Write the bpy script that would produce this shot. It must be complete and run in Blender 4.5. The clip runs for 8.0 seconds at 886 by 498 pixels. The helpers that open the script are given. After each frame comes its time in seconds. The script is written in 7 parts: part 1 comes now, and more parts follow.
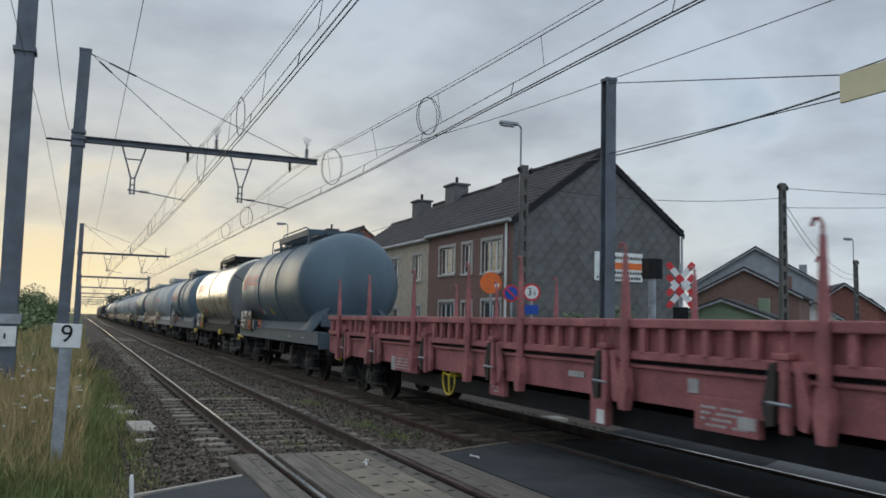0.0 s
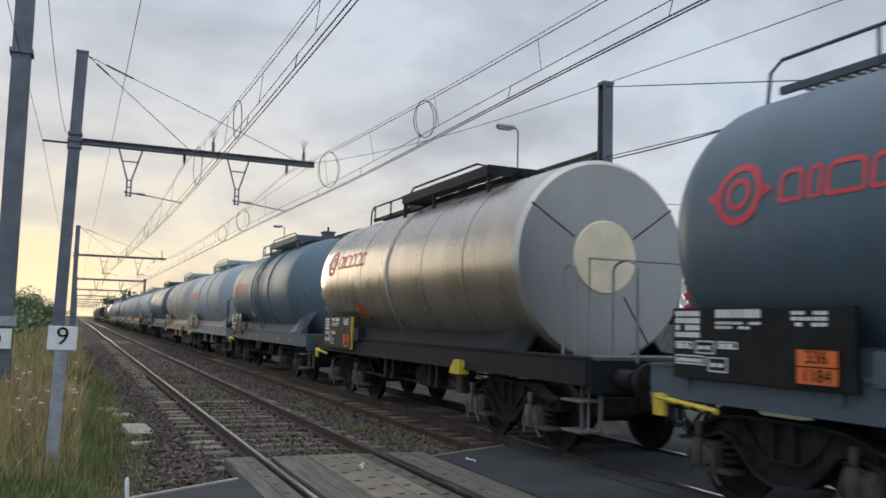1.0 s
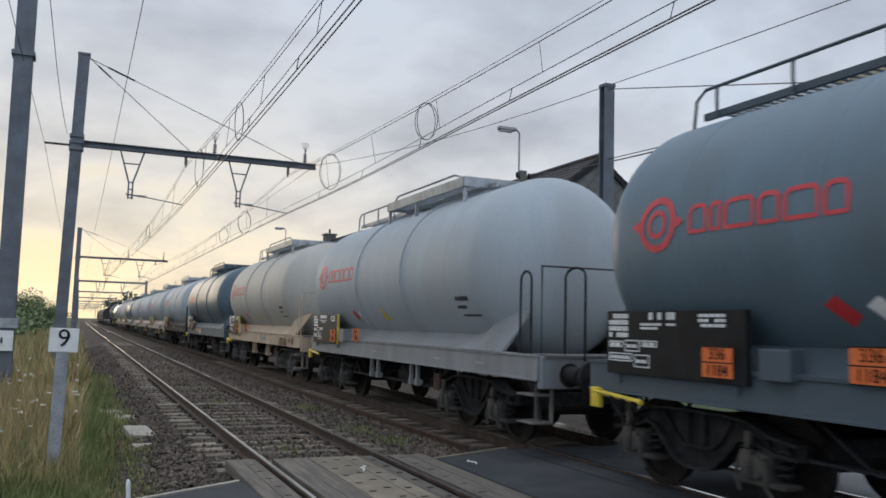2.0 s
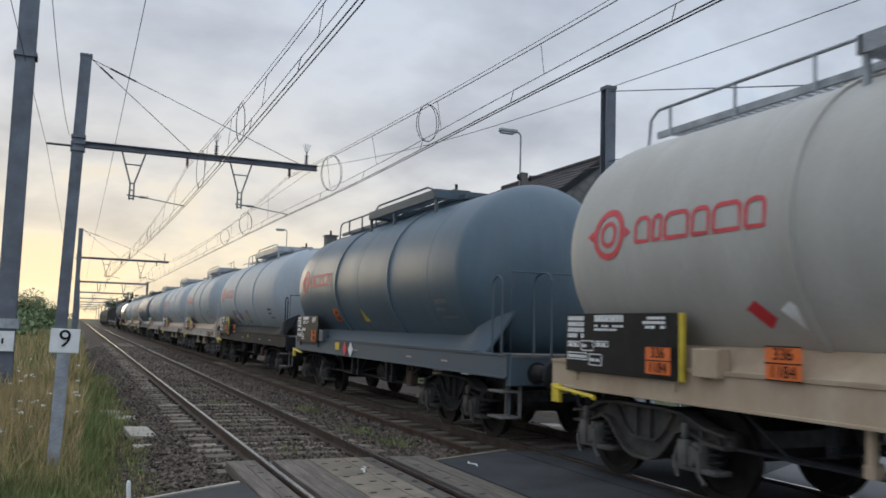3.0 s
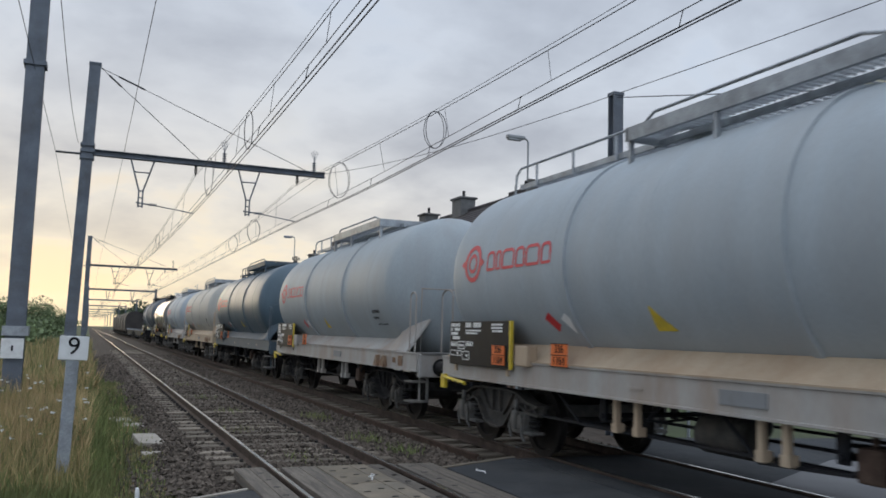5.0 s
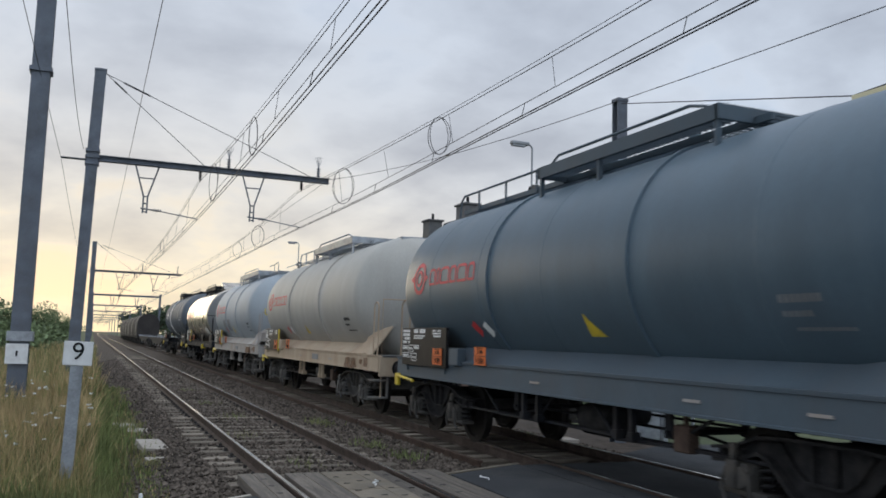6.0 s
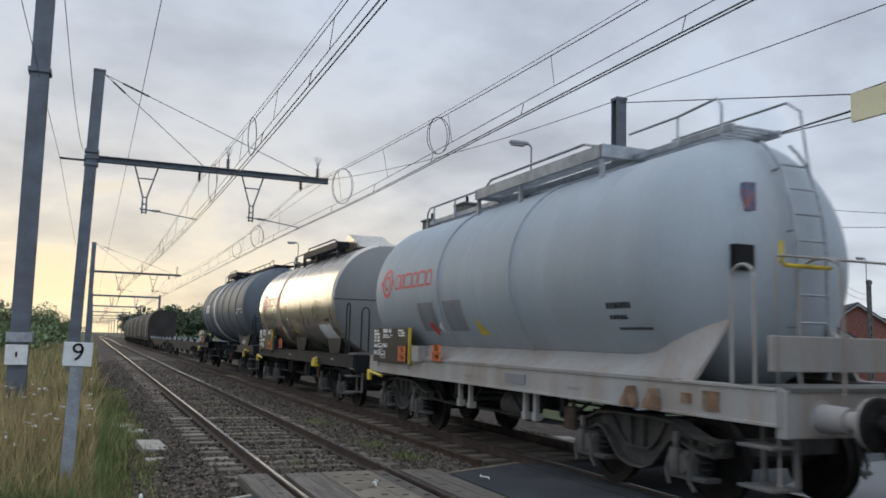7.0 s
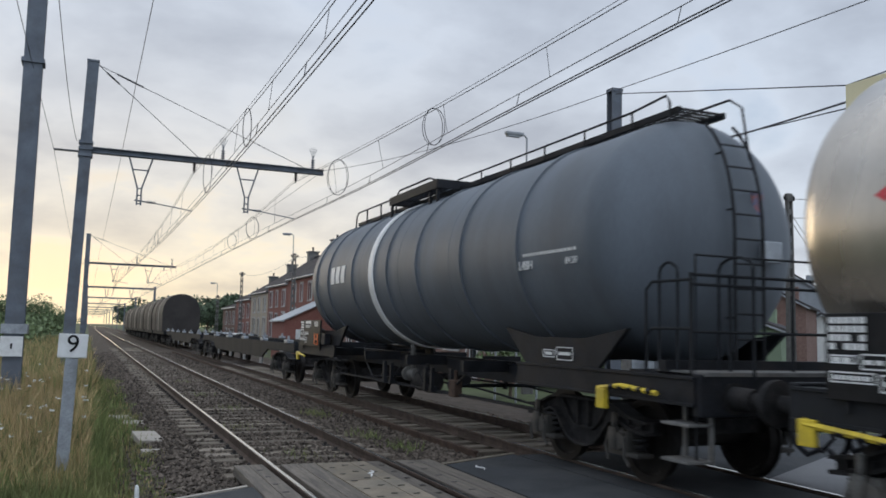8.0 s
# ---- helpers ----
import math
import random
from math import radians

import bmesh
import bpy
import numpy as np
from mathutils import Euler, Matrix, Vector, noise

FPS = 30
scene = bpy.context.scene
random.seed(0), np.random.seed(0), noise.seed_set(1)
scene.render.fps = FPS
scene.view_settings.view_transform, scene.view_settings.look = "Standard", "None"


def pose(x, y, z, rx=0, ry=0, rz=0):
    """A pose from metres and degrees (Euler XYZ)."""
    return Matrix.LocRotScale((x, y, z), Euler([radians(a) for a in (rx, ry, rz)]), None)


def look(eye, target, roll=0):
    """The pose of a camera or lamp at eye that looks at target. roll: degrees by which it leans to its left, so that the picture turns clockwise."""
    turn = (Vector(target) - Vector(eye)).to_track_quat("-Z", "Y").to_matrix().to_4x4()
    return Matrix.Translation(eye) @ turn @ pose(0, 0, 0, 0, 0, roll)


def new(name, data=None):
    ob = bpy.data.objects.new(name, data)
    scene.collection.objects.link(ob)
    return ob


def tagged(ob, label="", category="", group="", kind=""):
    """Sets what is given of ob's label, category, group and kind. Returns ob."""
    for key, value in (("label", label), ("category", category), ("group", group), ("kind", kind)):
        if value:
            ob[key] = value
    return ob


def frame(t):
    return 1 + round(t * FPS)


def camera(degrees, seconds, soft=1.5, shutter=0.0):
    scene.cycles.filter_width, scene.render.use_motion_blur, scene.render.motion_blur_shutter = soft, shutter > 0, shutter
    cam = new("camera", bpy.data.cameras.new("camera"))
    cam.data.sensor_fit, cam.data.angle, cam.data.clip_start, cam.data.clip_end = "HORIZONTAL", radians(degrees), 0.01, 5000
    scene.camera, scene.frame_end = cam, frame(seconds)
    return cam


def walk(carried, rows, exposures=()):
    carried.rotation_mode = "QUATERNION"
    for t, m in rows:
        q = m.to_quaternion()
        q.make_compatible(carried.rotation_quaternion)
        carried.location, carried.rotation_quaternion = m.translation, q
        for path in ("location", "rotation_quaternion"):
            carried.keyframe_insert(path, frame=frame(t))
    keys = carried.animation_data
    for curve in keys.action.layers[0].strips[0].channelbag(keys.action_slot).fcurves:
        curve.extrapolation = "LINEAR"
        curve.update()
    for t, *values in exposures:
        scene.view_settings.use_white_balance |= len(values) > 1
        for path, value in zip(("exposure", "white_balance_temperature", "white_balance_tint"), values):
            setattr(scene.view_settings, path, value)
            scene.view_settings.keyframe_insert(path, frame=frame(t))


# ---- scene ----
cam = camera(55.91, 8.0, soft=1.7, shutter=0.07)
EYE = (-2.171, 0.0, 1.656)


def aim(yaw, pitch, roll):
    a, b = radians(yaw), radians(pitch)
    way = Vector((math.sin(a) * math.cos(b), math.cos(a) * math.cos(b), math.sin(b)))
    return look(EYE, Vector(EYE) + way * 10, roll)


walk(cam, [
    (0.0, aim(23.272, 4.965, 1.347)),
    (0.5, aim(23.474, 5.028, 1.305)),
    (1.0, aim(23.493, 5.177, 1.452)),
    (1.5, aim(23.427, 5.248, 1.419)),
    (3.0, aim(23.322, 5.440, 1.644)),
    (3.5, aim(23.059, 5.371, 1.438)),
    (4.0, aim(22.909, 5.465, 1.537)),
    (4.5, aim(22.876, 5.643, 1.543)),
    (6.0, aim(22.498, 6.283, 1.657)),
    (6.5, aim(22.454, 6.325, 1.667)),
    (7.0, aim(22.536, 6.259, 1.475)),
    (7.5, aim(22.593, 5.821, 1.397)),
    (8.0, aim(22.862, 5.667, 1.406)),
], exposures=[(0.0, -0.22, 6220, 5.5), (0.5, -0.42, 6220, 5.5), (1.0, -0.02, 6370, 9.5), (1.5, 0.0, 6370, 9.5), (3.0, -0.01, 6340, 9.5), (3.5, 0.05, 6340, 9.5),
             (4.5, -0.05, 6330, 9.5), (6.0, 0.0, 6300, 9.5), (7.0, -0.03, 6270, 9.5), (8.0, 0.03, 6270, 9.5)])

# ---- world and sun ----
SUN_AZ, SUN_EL = -6.0, 7.0     # degrees: left of the track, low in the evening haze


def make_world():
    w = bpy.data.worlds.new("evening_sky")
    scene.world = w
    w.use_nodes = True
    nt = w.node_tree
    nt.nodes.clear()
    N, L = nt.nodes.new, nt.links.new

    def math_node(op, a, b=None, c=None, clamp=False):
        n = N("ShaderNodeMath")
        n.operation, n.use_clamp = op, clamp
        for i, v in enumerate((a, b, c)):
            if v is None:
                continue
            if isinstance(v, (int, float)):
                n.inputs[i].default_value = v
            else:
                L(v, n.inputs[i])
        return n.outputs[0]

    def mix(fac, a, b):
        n = N("ShaderNodeMix")
        n.data_type = "RGBA"
        for s, v in ((n.inputs[0], fac), (n.inputs[6], a), (n.inputs[7], b)):
            if isinstance(v, (int, float)):
                s.default_value = v
            elif isinstance(v, tuple):
                s.default_value = (*v, 1)
            else:
                L(v, s)
        return n.outputs[2]

    tc = N("ShaderNodeTexCoord")
    sep = N("ShaderNodeSeparateXYZ")
    L(tc.outputs["Generated"], sep.inputs[0])
    x, y, z = sep.outputs
    up = math_node("MAXIMUM", z, 0.0)
    lift = math_node("ADD", up, 0.26)
    comb = N("ShaderNodeCombineXYZ")
    L(math_node("DIVIDE", x, lift), comb.inputs[0])
    L(math_node("DIVIDE", y, lift), comb.inputs[1])
    # broad cloud masses and finer broken edges
    n1 = N("ShaderNodeTexNoise")
    n1.inputs["Scale"].default_value, n1.inputs["Detail"].default_value = 1.75, 5
    n1.inputs["Roughness"].default_value = 0.48
    n1.inputs["Distortion"].default_value = 0.35
    L(comb.outputs[0], n1.inputs["Vector"])
    n2 = N("ShaderNodeTexNoise")
    n2.inputs["Scale"].default_value, n2.inputs["Detail"].default_value = 5.0, 5
    n2.inputs["Roughness"].default_value = 0.6
    L(comb.outputs[0], n2.inputs["Vector"])
    dens = math_node("ADD", math_node("MULTIPLY", n1.outputs["Fac"], 0.8), math_node("MULTIPLY", n2.outputs["Fac"], 0.2))
    cover = math_node("MULTIPLY_ADD", dens, 4.6, -2.0, clamp=True)
    # how near the direction is to the setting sun
    a = radians(SUN_AZ)
    side = math_node("ADD", math_node("MULTIPLY", x, math.sin(a)), math_node("MULTIPLY", y, math.cos(a)))
    sunward = math_node("POWER", math_node("MULTIPLY_ADD", side, 0.5, 0.5, clamp=True), 8.0)
    low = math_node("POWER", math_node("SUBTRACT", 1.0, up, clamp=True), 4.2)
    lower = math_node("POWER", math_node("SUBTRACT", 1.0, up, clamp=True), 8.0)
    glow = math_node("MULTIPLY", sunward, low)
    sky = N("ShaderNodeTexSky")
    sky.sky_type, sky.sun_disc = "NISHITA", False
    sky.sun_elevation, sky.sun_rotation = radians(SUN_EL), radians(SUN_AZ)
    dim = N("ShaderNodeVectorMath")
    dim.operation = "SCALE"
    dim.inputs["Scale"].default_value = 0.06
    L(sky.outputs[0], dim.inputs[0])
    # clear air seen through the gaps, then the cloud deck, then the glow low in the west
    clear = mix(0.85, dim.outputs[0], mix(low, (0.52, 0.63, 0.82), (0.74, 0.88, 1.0)))
    clear = mix(math_node("MULTIPLY", glow, 1.0, clamp=True), clear, (0.95, 0.72, 0.45))
    dark = mix(low, (0.42, 0.46, 0.54), (0.54, 0.6, 0.69))
    pale = mix(low, (0.68, 0.745, 0.85), (0.73, 0.83, 0.95))
    cloud = mix(cover, pale, dark)
    cloud = mix(math_node("MULTIPLY", glow, 0.6, clamp=True), cloud, mix(cover, (1.02, 0.82, 0.58), (0.55, 0.51, 0.5)))
    warm = math_node("MULTIPLY", sunward, lower)
    gap = math_node("MULTIPLY_ADD", dens, -9.0, 4.2, clamp=True)
    layer = mix(gap, cloud, clear)
    layer = mix(math_node("MULTIPLY", warm, 1.0, clamp=True), layer, mix(cover, (1.4, 1.12, 0.66), (1.0, 0.79, 0.5)))
    # the unseen zenith and east are brightened to lift the ground and house fronts
    over = N("ShaderNodeVectorMath")
    over.operation = "SCALE"
    L(layer, over.inputs[0])
    L(math_node("ADD", math_node("MULTIPLY_ADD", math_node("MAXIMUM", math_node("MULTIPLY", y, -1.0), 0.0), 0.6, 0.95), math_node("MAXIMUM", math_node("MULTIPLY_ADD", up, 2.0, -0.9), 0.0)), over.inputs["Scale"])
    layer = over.outputs[0]
    b2 = N("ShaderNodeBackground")
    L(layer, b2.inputs[0])
    b2.inputs[1].default_value = 1.0
    out = N("ShaderNodeOutputWorld")
    L(b2.outputs[0], out.inputs[0])


make_world()
sun = new("sun", bpy.data.lights.new("sun", "SUN"))
sun.data.energy, sun.data.angle, sun.data.color = 0.35, radians(16), (1.0, 0.82, 0.58)
sun.matrix_world = look((-60 * math.sin(radians(-SUN_AZ)), 60 * math.cos(radians(SUN_AZ)), 60 * math.tan(radians(SUN_EL))), (0, 0, 0))


# ---- materials ----
def mat(name, color, rough=0.6, metal=0.0, vary=0.25, grain=8.0, bump=0.15, stain=0.0, stain_color=(0.1, 0.07, 0.05),
        stain_scale=1.5, streak=(1, 1, 1), fine=60.0, per_object=0.0, per_island=0.0, coat=0.0, stain_edge=0.08, spec=0.3):
    """A procedural surface: broad and fine variation, stains with their own shape, and fine relief."""
    m = bpy.data.materials.new(name)
    m.use_nodes = True
    nt = m.node_tree
    N, L = nt.nodes.new, nt.links.new
    b = nt.nodes["Principled BSDF"]
    tc = N("ShaderNodeTexCoord")
    mp = N("ShaderNodeMapping")
    mp.inputs["Scale"].default_value = streak
    L(tc.outputs["Object"], mp.inputs[0])
    big, small = N("ShaderNodeTexNoise"), N("ShaderNodeTexNoise")
    for n, s, d in ((big, grain, 5), (small, fine, 4)):
        n.inputs["Scale"].default_value, n.inputs["Detail"].default_value = s, d
        L(mp.outputs[0], n.inputs["Vector"])
    mr = N("ShaderNodeMapRange")
    mr.inputs[1].default_value, mr.inputs[2].default_value = 0.3, 0.7
    mr.inputs[3].default_value, mr.inputs[4].default_value = 1 - vary, 1 + vary
    L(big.outputs["Fac"], mr.inputs[0])
    mr2 = N("ShaderNodeMapRange")
    mr2.inputs[1].default_value, mr2.inputs[2].default_value = 0.3, 0.7
    mr2.inputs[3].default_value, mr2.inputs[4].default_value = 1 - vary * 0.6, 1 + vary * 0.6
    L(small.outputs["Fac"], mr2.inputs[0])
    k = N("ShaderNodeMath")
    k.operation = "MULTIPLY"
    L(mr.outputs[0], k.inputs[0])
    L(mr2.outputs[0], k.inputs[1])
    fac = k.outputs[0]
    for amount, node, out in ((per_object, "ShaderNodeObjectInfo", "Random"), (per_island, "ShaderNodeNewGeometry", "Random Per Island")):
        if amount:
            o, r2, k2 = N(node), N("ShaderNodeMapRange"), N("ShaderNodeMath")
            r2.inputs[3].default_value, r2.inputs[4].default_value = 1 - amount, 1 + amount
            L(o.outputs[out], r2.inputs[0])
            k2.operation = "MULTIPLY"
            L(fac, k2.inputs[0])
            L(r2.outputs[0], k2.inputs[1])
            fac = k2.outputs[0]
    sc = N("ShaderNodeVectorMath")
    sc.operation = "SCALE"
    sc.inputs[0].default_value = color
    L(fac, sc.inputs["Scale"])
    col = sc.outputs[0]
    if stain:
        st, mr3, mx = N("ShaderNodeTexNoise"), N("ShaderNodeMapRange"), N("ShaderNodeMix")
        st.inputs["Scale"].default_value, st.inputs["Detail"].default_value = stain_scale, 6
        st.inputs["Roughness"].default_value = 0.65
        L(mp.outputs[0], st.inputs["Vector"])
        mr3.inputs[1].default_value, mr3.inputs[2].default_value = 0.55 - stain_edge, 0.55 + stain_edge
        mr3.inputs[4].default_value = stain
        L(st.outputs["Fac"], mr3.inputs[0])
        mx.data_type = "RGBA"
        mx.inputs[7].default_value = (*stain_color, 1)
        L(mr3.outputs[0], mx.inputs[0])
        L(col, mx.inputs[6])
        col = mx.outputs[2]
    L(col, b.inputs["Base Color"])
    rr = N("ShaderNodeMapRange")
    rr.inputs[3].default_value, rr.inputs[4].default_value = max(0.03, rough - 0.1), min(1, rough + 0.12)
    L(big.outputs["Fac"], rr.inputs[0])
    L(rr.outputs[0], b.inputs["Roughness"])
    b.inputs["Metallic"].default_value = metal
    b.inputs["Coat Weight"].default_value = coat
    b.inputs["Specular IOR Level"].default_value = spec
    if bump:
        bp = N("ShaderNodeBump")
        bp.inputs["Strength"].default_value, bp.inputs["Distance"].default_value = bump, 0.01
        L(small.outputs["Fac"], bp.inputs["Height"])
        L(bp.outputs[0], b.inputs["Normal"])
    return m


DIRT = (0.075, 0.06, 0.05)
RUST = (0.16, 0.075, 0.035)
M = {
    "dark_steel": mat("dark_steel", (0.02, 0.021, 0.024), 0.6, 0.2, 0.35, 3, 0.2, 0.5, (0.035, 0.03, 0.027), 2, spec=0.12),
    "mast_steel": mat("mast_steel", (0.125, 0.14, 0.165), 0.65, 0.1, 0.25, 2, 0.15, 0.4, (0.09, 0.085, 0.08), 1.2),
    "wire": mat("wire", (0.045, 0.045, 0.05), 0.5, 0.5, 0.2, 1, 0),
    "galvanised": mat("galvanised", (0.33, 0.35, 0.37), 0.5, 0.6, 0.25, 5, 0.1, 0.4, (0.18, 0.18, 0.18), 3),
    "rail_side": mat("rail_side", (0.07, 0.052, 0.042), 0.8, 0.1, 0.4, 4, 0.3, 0.5, (0.05, 0.035, 0.03), 3, spec=0.12),
    "rail_top": mat("rail_top", (0.62, 0.61, 0.59), 0.22, 1.0, 0.12, 3, 0.03, 0.3, (0.35, 0.33, 0.3), 6, (1, 0.2, 1)),
    "rusty_rail": mat("rusty_rail", (0.075, 0.052, 0.04), 0.85, 0.1, 0.4, 5, 0.3, 0.5, (0.08, 0.05, 0.04), 3, spec=0.12),
    "sleeper": mat("sleeper", (0.19, 0.162, 0.128), 0.9, 0, 0.4, 3, 0.5, 0.6, (0.09, 0.075, 0.06), 2, (0.6, 6, 6), 30, 0.35, spec=0.12),
    "plank": mat("plank", (0.125, 0.107, 0.087), 0.85, 0, 0.4, 2.5, 0.6, 0.6, (0.09, 0.08, 0.07), 2, (8, 0.5, 8), 20, 0.2),
    "crossing_panel": mat("crossing_panel", (0.18, 0.15, 0.11), 0.85, 0, 0.25, 3, 0.3, 0.6, (0.13, 0.12, 0.1), 2.2, per_object=0.15),
    "asphalt": mat("asphalt", (0.045, 0.048, 0.051), 0.85, 0, 0.25, 1.2, 0.5, 0.5, (0.078, 0.078, 0.076), 0.8, fine=120, spec=0.12),
    "asphalt_far": mat("asphalt_far", (0.145, 0.145, 0.147), 0.8, 0, 0.2, 0.7, 0.4, 0.4, (0.155, 0.155, 0.15), 0.5, fine=90),
    "ballast": mat("ballast", (0.066, 0.053, 0.042), 0.95, 0, 0.4, 4, 0.8, 0.5, (0.07, 0.06, 0.052), 0.7, fine=40, spec=0.12),
    "stone": mat("stone", (0.1, 0.082, 0.066), 0.95, 0, 0.25, 12, 0.4, per_island=0.65, spec=0.12),
    "soil": mat("soil", (0.085, 0.075, 0.045), 0.98, 0, 0.35, 1.5, 0.8, 0.6, (0.05, 0.075, 0.03), 0.5, fine=25),
    "field": mat("field", (0.06, 0.075, 0.032), 0.98, 0, 0.3, 0.2, 0.6, 0.5, (0.09, 0.08, 0.045), 0.06, fine=6),
    "concrete": mat("concrete", (0.34, 0.305, 0.255), 0.85, 0, 0.2, 4, 0.3, 0.5, (0.27, 0.25, 0.22), 3),
    "old_concrete": mat("old_concrete", (0.12, 0.115, 0.108), 0.9, 0, 0.25, 4, 0.4, 0.5, (0.12, 0.11, 0.1), 2),
    "sticker": mat("sticker", (0.12, 0.13, 0.2), 0.6, 0, 0.3, 12, 0.02, 0.8, (0.4, 0.12, 0.08), 9),
    "white_paint": mat("white_paint", (0.72, 0.72, 0.7), 0.5, 0, 0.08, 6, 0.05, 0.35, (0.45, 0.43, 0.4), 4),
    "black_paint": mat("black_paint", (0.013, 0.013, 0.014), 0.5, 0, 0.3, 5, 0.08, 0.25, (0.035, 0.033, 0.03), 3, spec=0.12),
    "red_sign": mat("red_sign", (0.55, 0.04, 0.045), 0.4, 0, 0.1, 4, 0.02),
    "blue_sign": mat("blue_sign", (0.02, 0.07, 0.35), 0.4, 0, 0.1, 4, 0.02),
    "orange_plate": mat("orange_plate", (0.72, 0.16, 0.035), 0.55, 0, 0.12, 6, 0.03, 0.3, (0.4, 0.1, 0.04), 5),
    "yellow_paint": mat("yellow_paint", (0.62, 0.46, 0.04), 0.5, 0, 0.15, 6, 0.05, 0.5, (0.3, 0.22, 0.05), 5),
    "pale_yellow": mat("pale_yellow", (0.74, 0.66, 0.42), 0.6, 0, 0.06, 2, 0.02),
    "logo_red": mat("logo_red", (0.56, 0.065, 0.075), 0.5, 0, 0.12, 5, 0.02),
    "brick": mat("brick", (0.19, 0.12, 0.1), 0.9, 0, 0.3, 6, 0.5, 0.4, (0.15, 0.09, 0.07), 1.2, (1, 1, 3), 25),
    "brick_red": mat("brick_red", (0.23, 0.1, 0.08), 0.9, 0, 0.3, 6, 0.5, 0.4, (0.2, 0.08, 0.06), 1.0, (1, 1, 3), 25),
    "stucco": mat("stucco", (0.42, 0.36, 0.28), 0.9, 0, 0.15, 3, 0.4, 0.4, (0.3, 0.26, 0.21), 0.9),
    "slate": mat("slate", (0.115, 0.115, 0.114), 0.75, 0, 0.2, 3, 0.25, 0.5, (0.15, 0.142, 0.13), 1.1, per_object=0.2),
    "roof_tile": mat("roof_tile", (0.055, 0.05, 0.052), 0.75, 0, 0.3, 4, 0.4, 0.5, (0.085, 0.08, 0.072), 1.0, spec=0.1),
    "grey_render": mat("grey_render", (0.3, 0.315, 0.33), 0.9, 0, 0.12, 2, 0.3, 0.4, (0.24, 0.25, 0.26), 0.6),
    "frame_white": mat("frame_white", (0.7, 0.7, 0.68), 0.5, 0, 0.08, 4, 0.03),
    "stone_sill": mat("stone_sill", (0.42, 0.4, 0.38), 0.8, 0, 0.2, 4, 0.2),
    "zinc": mat("zinc", (0.35, 0.36, 0.37), 0.5, 0.4, 0.2, 3, 0.1),
    "bark": mat("bark", (0.09, 0.07, 0.05), 0.95, 0, 0.3, 6, 0.6, streak=(4, 4, 1)),
    # leaf and leaf_dark are lightened to put distance haze into their colour
    "leaf": mat("leaf", (0.14, 0.18, 0.085), 0.75, 0, 0.3, 2, 0.1, per_island=0.5),
    "leaf_dark": mat("leaf_dark", (0.075, 0.1, 0.06), 0.8, 0, 0.3, 1, 0.1, per_island=0.5),
    "grass_green": mat("grass_green", (0.155, 0.185, 0.065), 0.85, 0, 0.3, 0.8, 0, 0.55, (0.25, 0.22, 0.1), 0.5, per_island=0.4),
    "grass_dry": mat("grass_dry", (0.42, 0.305, 0.155), 0.85, 0, 0.3, 0.8, 0, 0.5, (0.27, 0.25, 0.1), 0.5, per_island=0.4),
    "blossom": mat("blossom", (0.7, 0.7, 0.64), 0.8, 0, 0.1, 3, 0),
    "wagon_red": mat("wagon_red", (0.35, 0.13, 0.13), 0.7, 0, 0.28, 2, 0.2, 0.65, (0.2, 0.085, 0.08), 1.8, fine=30),
    "hood_brown": mat("hood_brown", (0.04, 0.035, 0.032), 0.7, 0, 0.25, 1, 0.1, 0.5, (0.055, 0.05, 0.045), 0.8),
    "lamp_grey": mat("lamp_grey", (0.28, 0.29, 0.3), 0.5, 0.3, 0.1, 3, 0.05),
    "green_wall": mat("green_wall", (0.2, 0.25, 0.17), 0.9, 0, 0.15, 1, 0.1),
    "cast_iron": mat("cast_iron", (0.026, 0.025, 0.025), 0.8, 0.2, 0.4, 6, 0.3, 0.5, (0.055, 0.048, 0.042), 3, spec=0.12),
    "grey_iron": mat("grey_iron", (0.06, 0.056, 0.05), 0.75, 0.1, 0.35, 6, 0.3, 0.5, (0.1, 0.08, 0.06), 3),
    "disc_cream": mat("disc_cream", (0.72, 0.62, 0.44), 0.55, 0, 0.08, 3, 0.03, 0.4, (0.55, 0.47, 0.34), 2),
    "rust_paint": mat("rust_paint", (0.19, 0.115, 0.07), 0.85, 0, 0.35, 8, 0.3, 0.6, (0.33, 0.27, 0.2), 5),
    "axle_grey": mat("axle_grey", (0.11, 0.106, 0.098), 0.7, 0.1, 0.3, 6, 0.3, 0.55, (0.09, 0.075, 0.06), 4),
    "step_plate": mat("step_plate", (0.14, 0.137, 0.13), 0.7, 0.1, 0.25, 6, 0.2, 0.5, (0.16, 0.13, 0.1), 3),
    "wheel_steel": mat("wheel_steel", (0.03, 0.027, 0.025), 0.6, 0.6, 0.3, 6, 0.1, spec=0.12),
}


def glass_material():
    m = bpy.data.materials.new("window_glass")
    m.use_nodes = True
    b = m.node_tree.nodes["Principled BSDF"]
    b.inputs["Base Color"].default_value = (0.03, 0.035, 0.04, 1)
    b.inputs["Roughness"].default_value = 0.04
    b.inputs["Specular IOR Level"].default_value = 1.0
    b.inputs["Coat Weight"].default_value = 1.0
    return m


M["glass"] = glass_material()

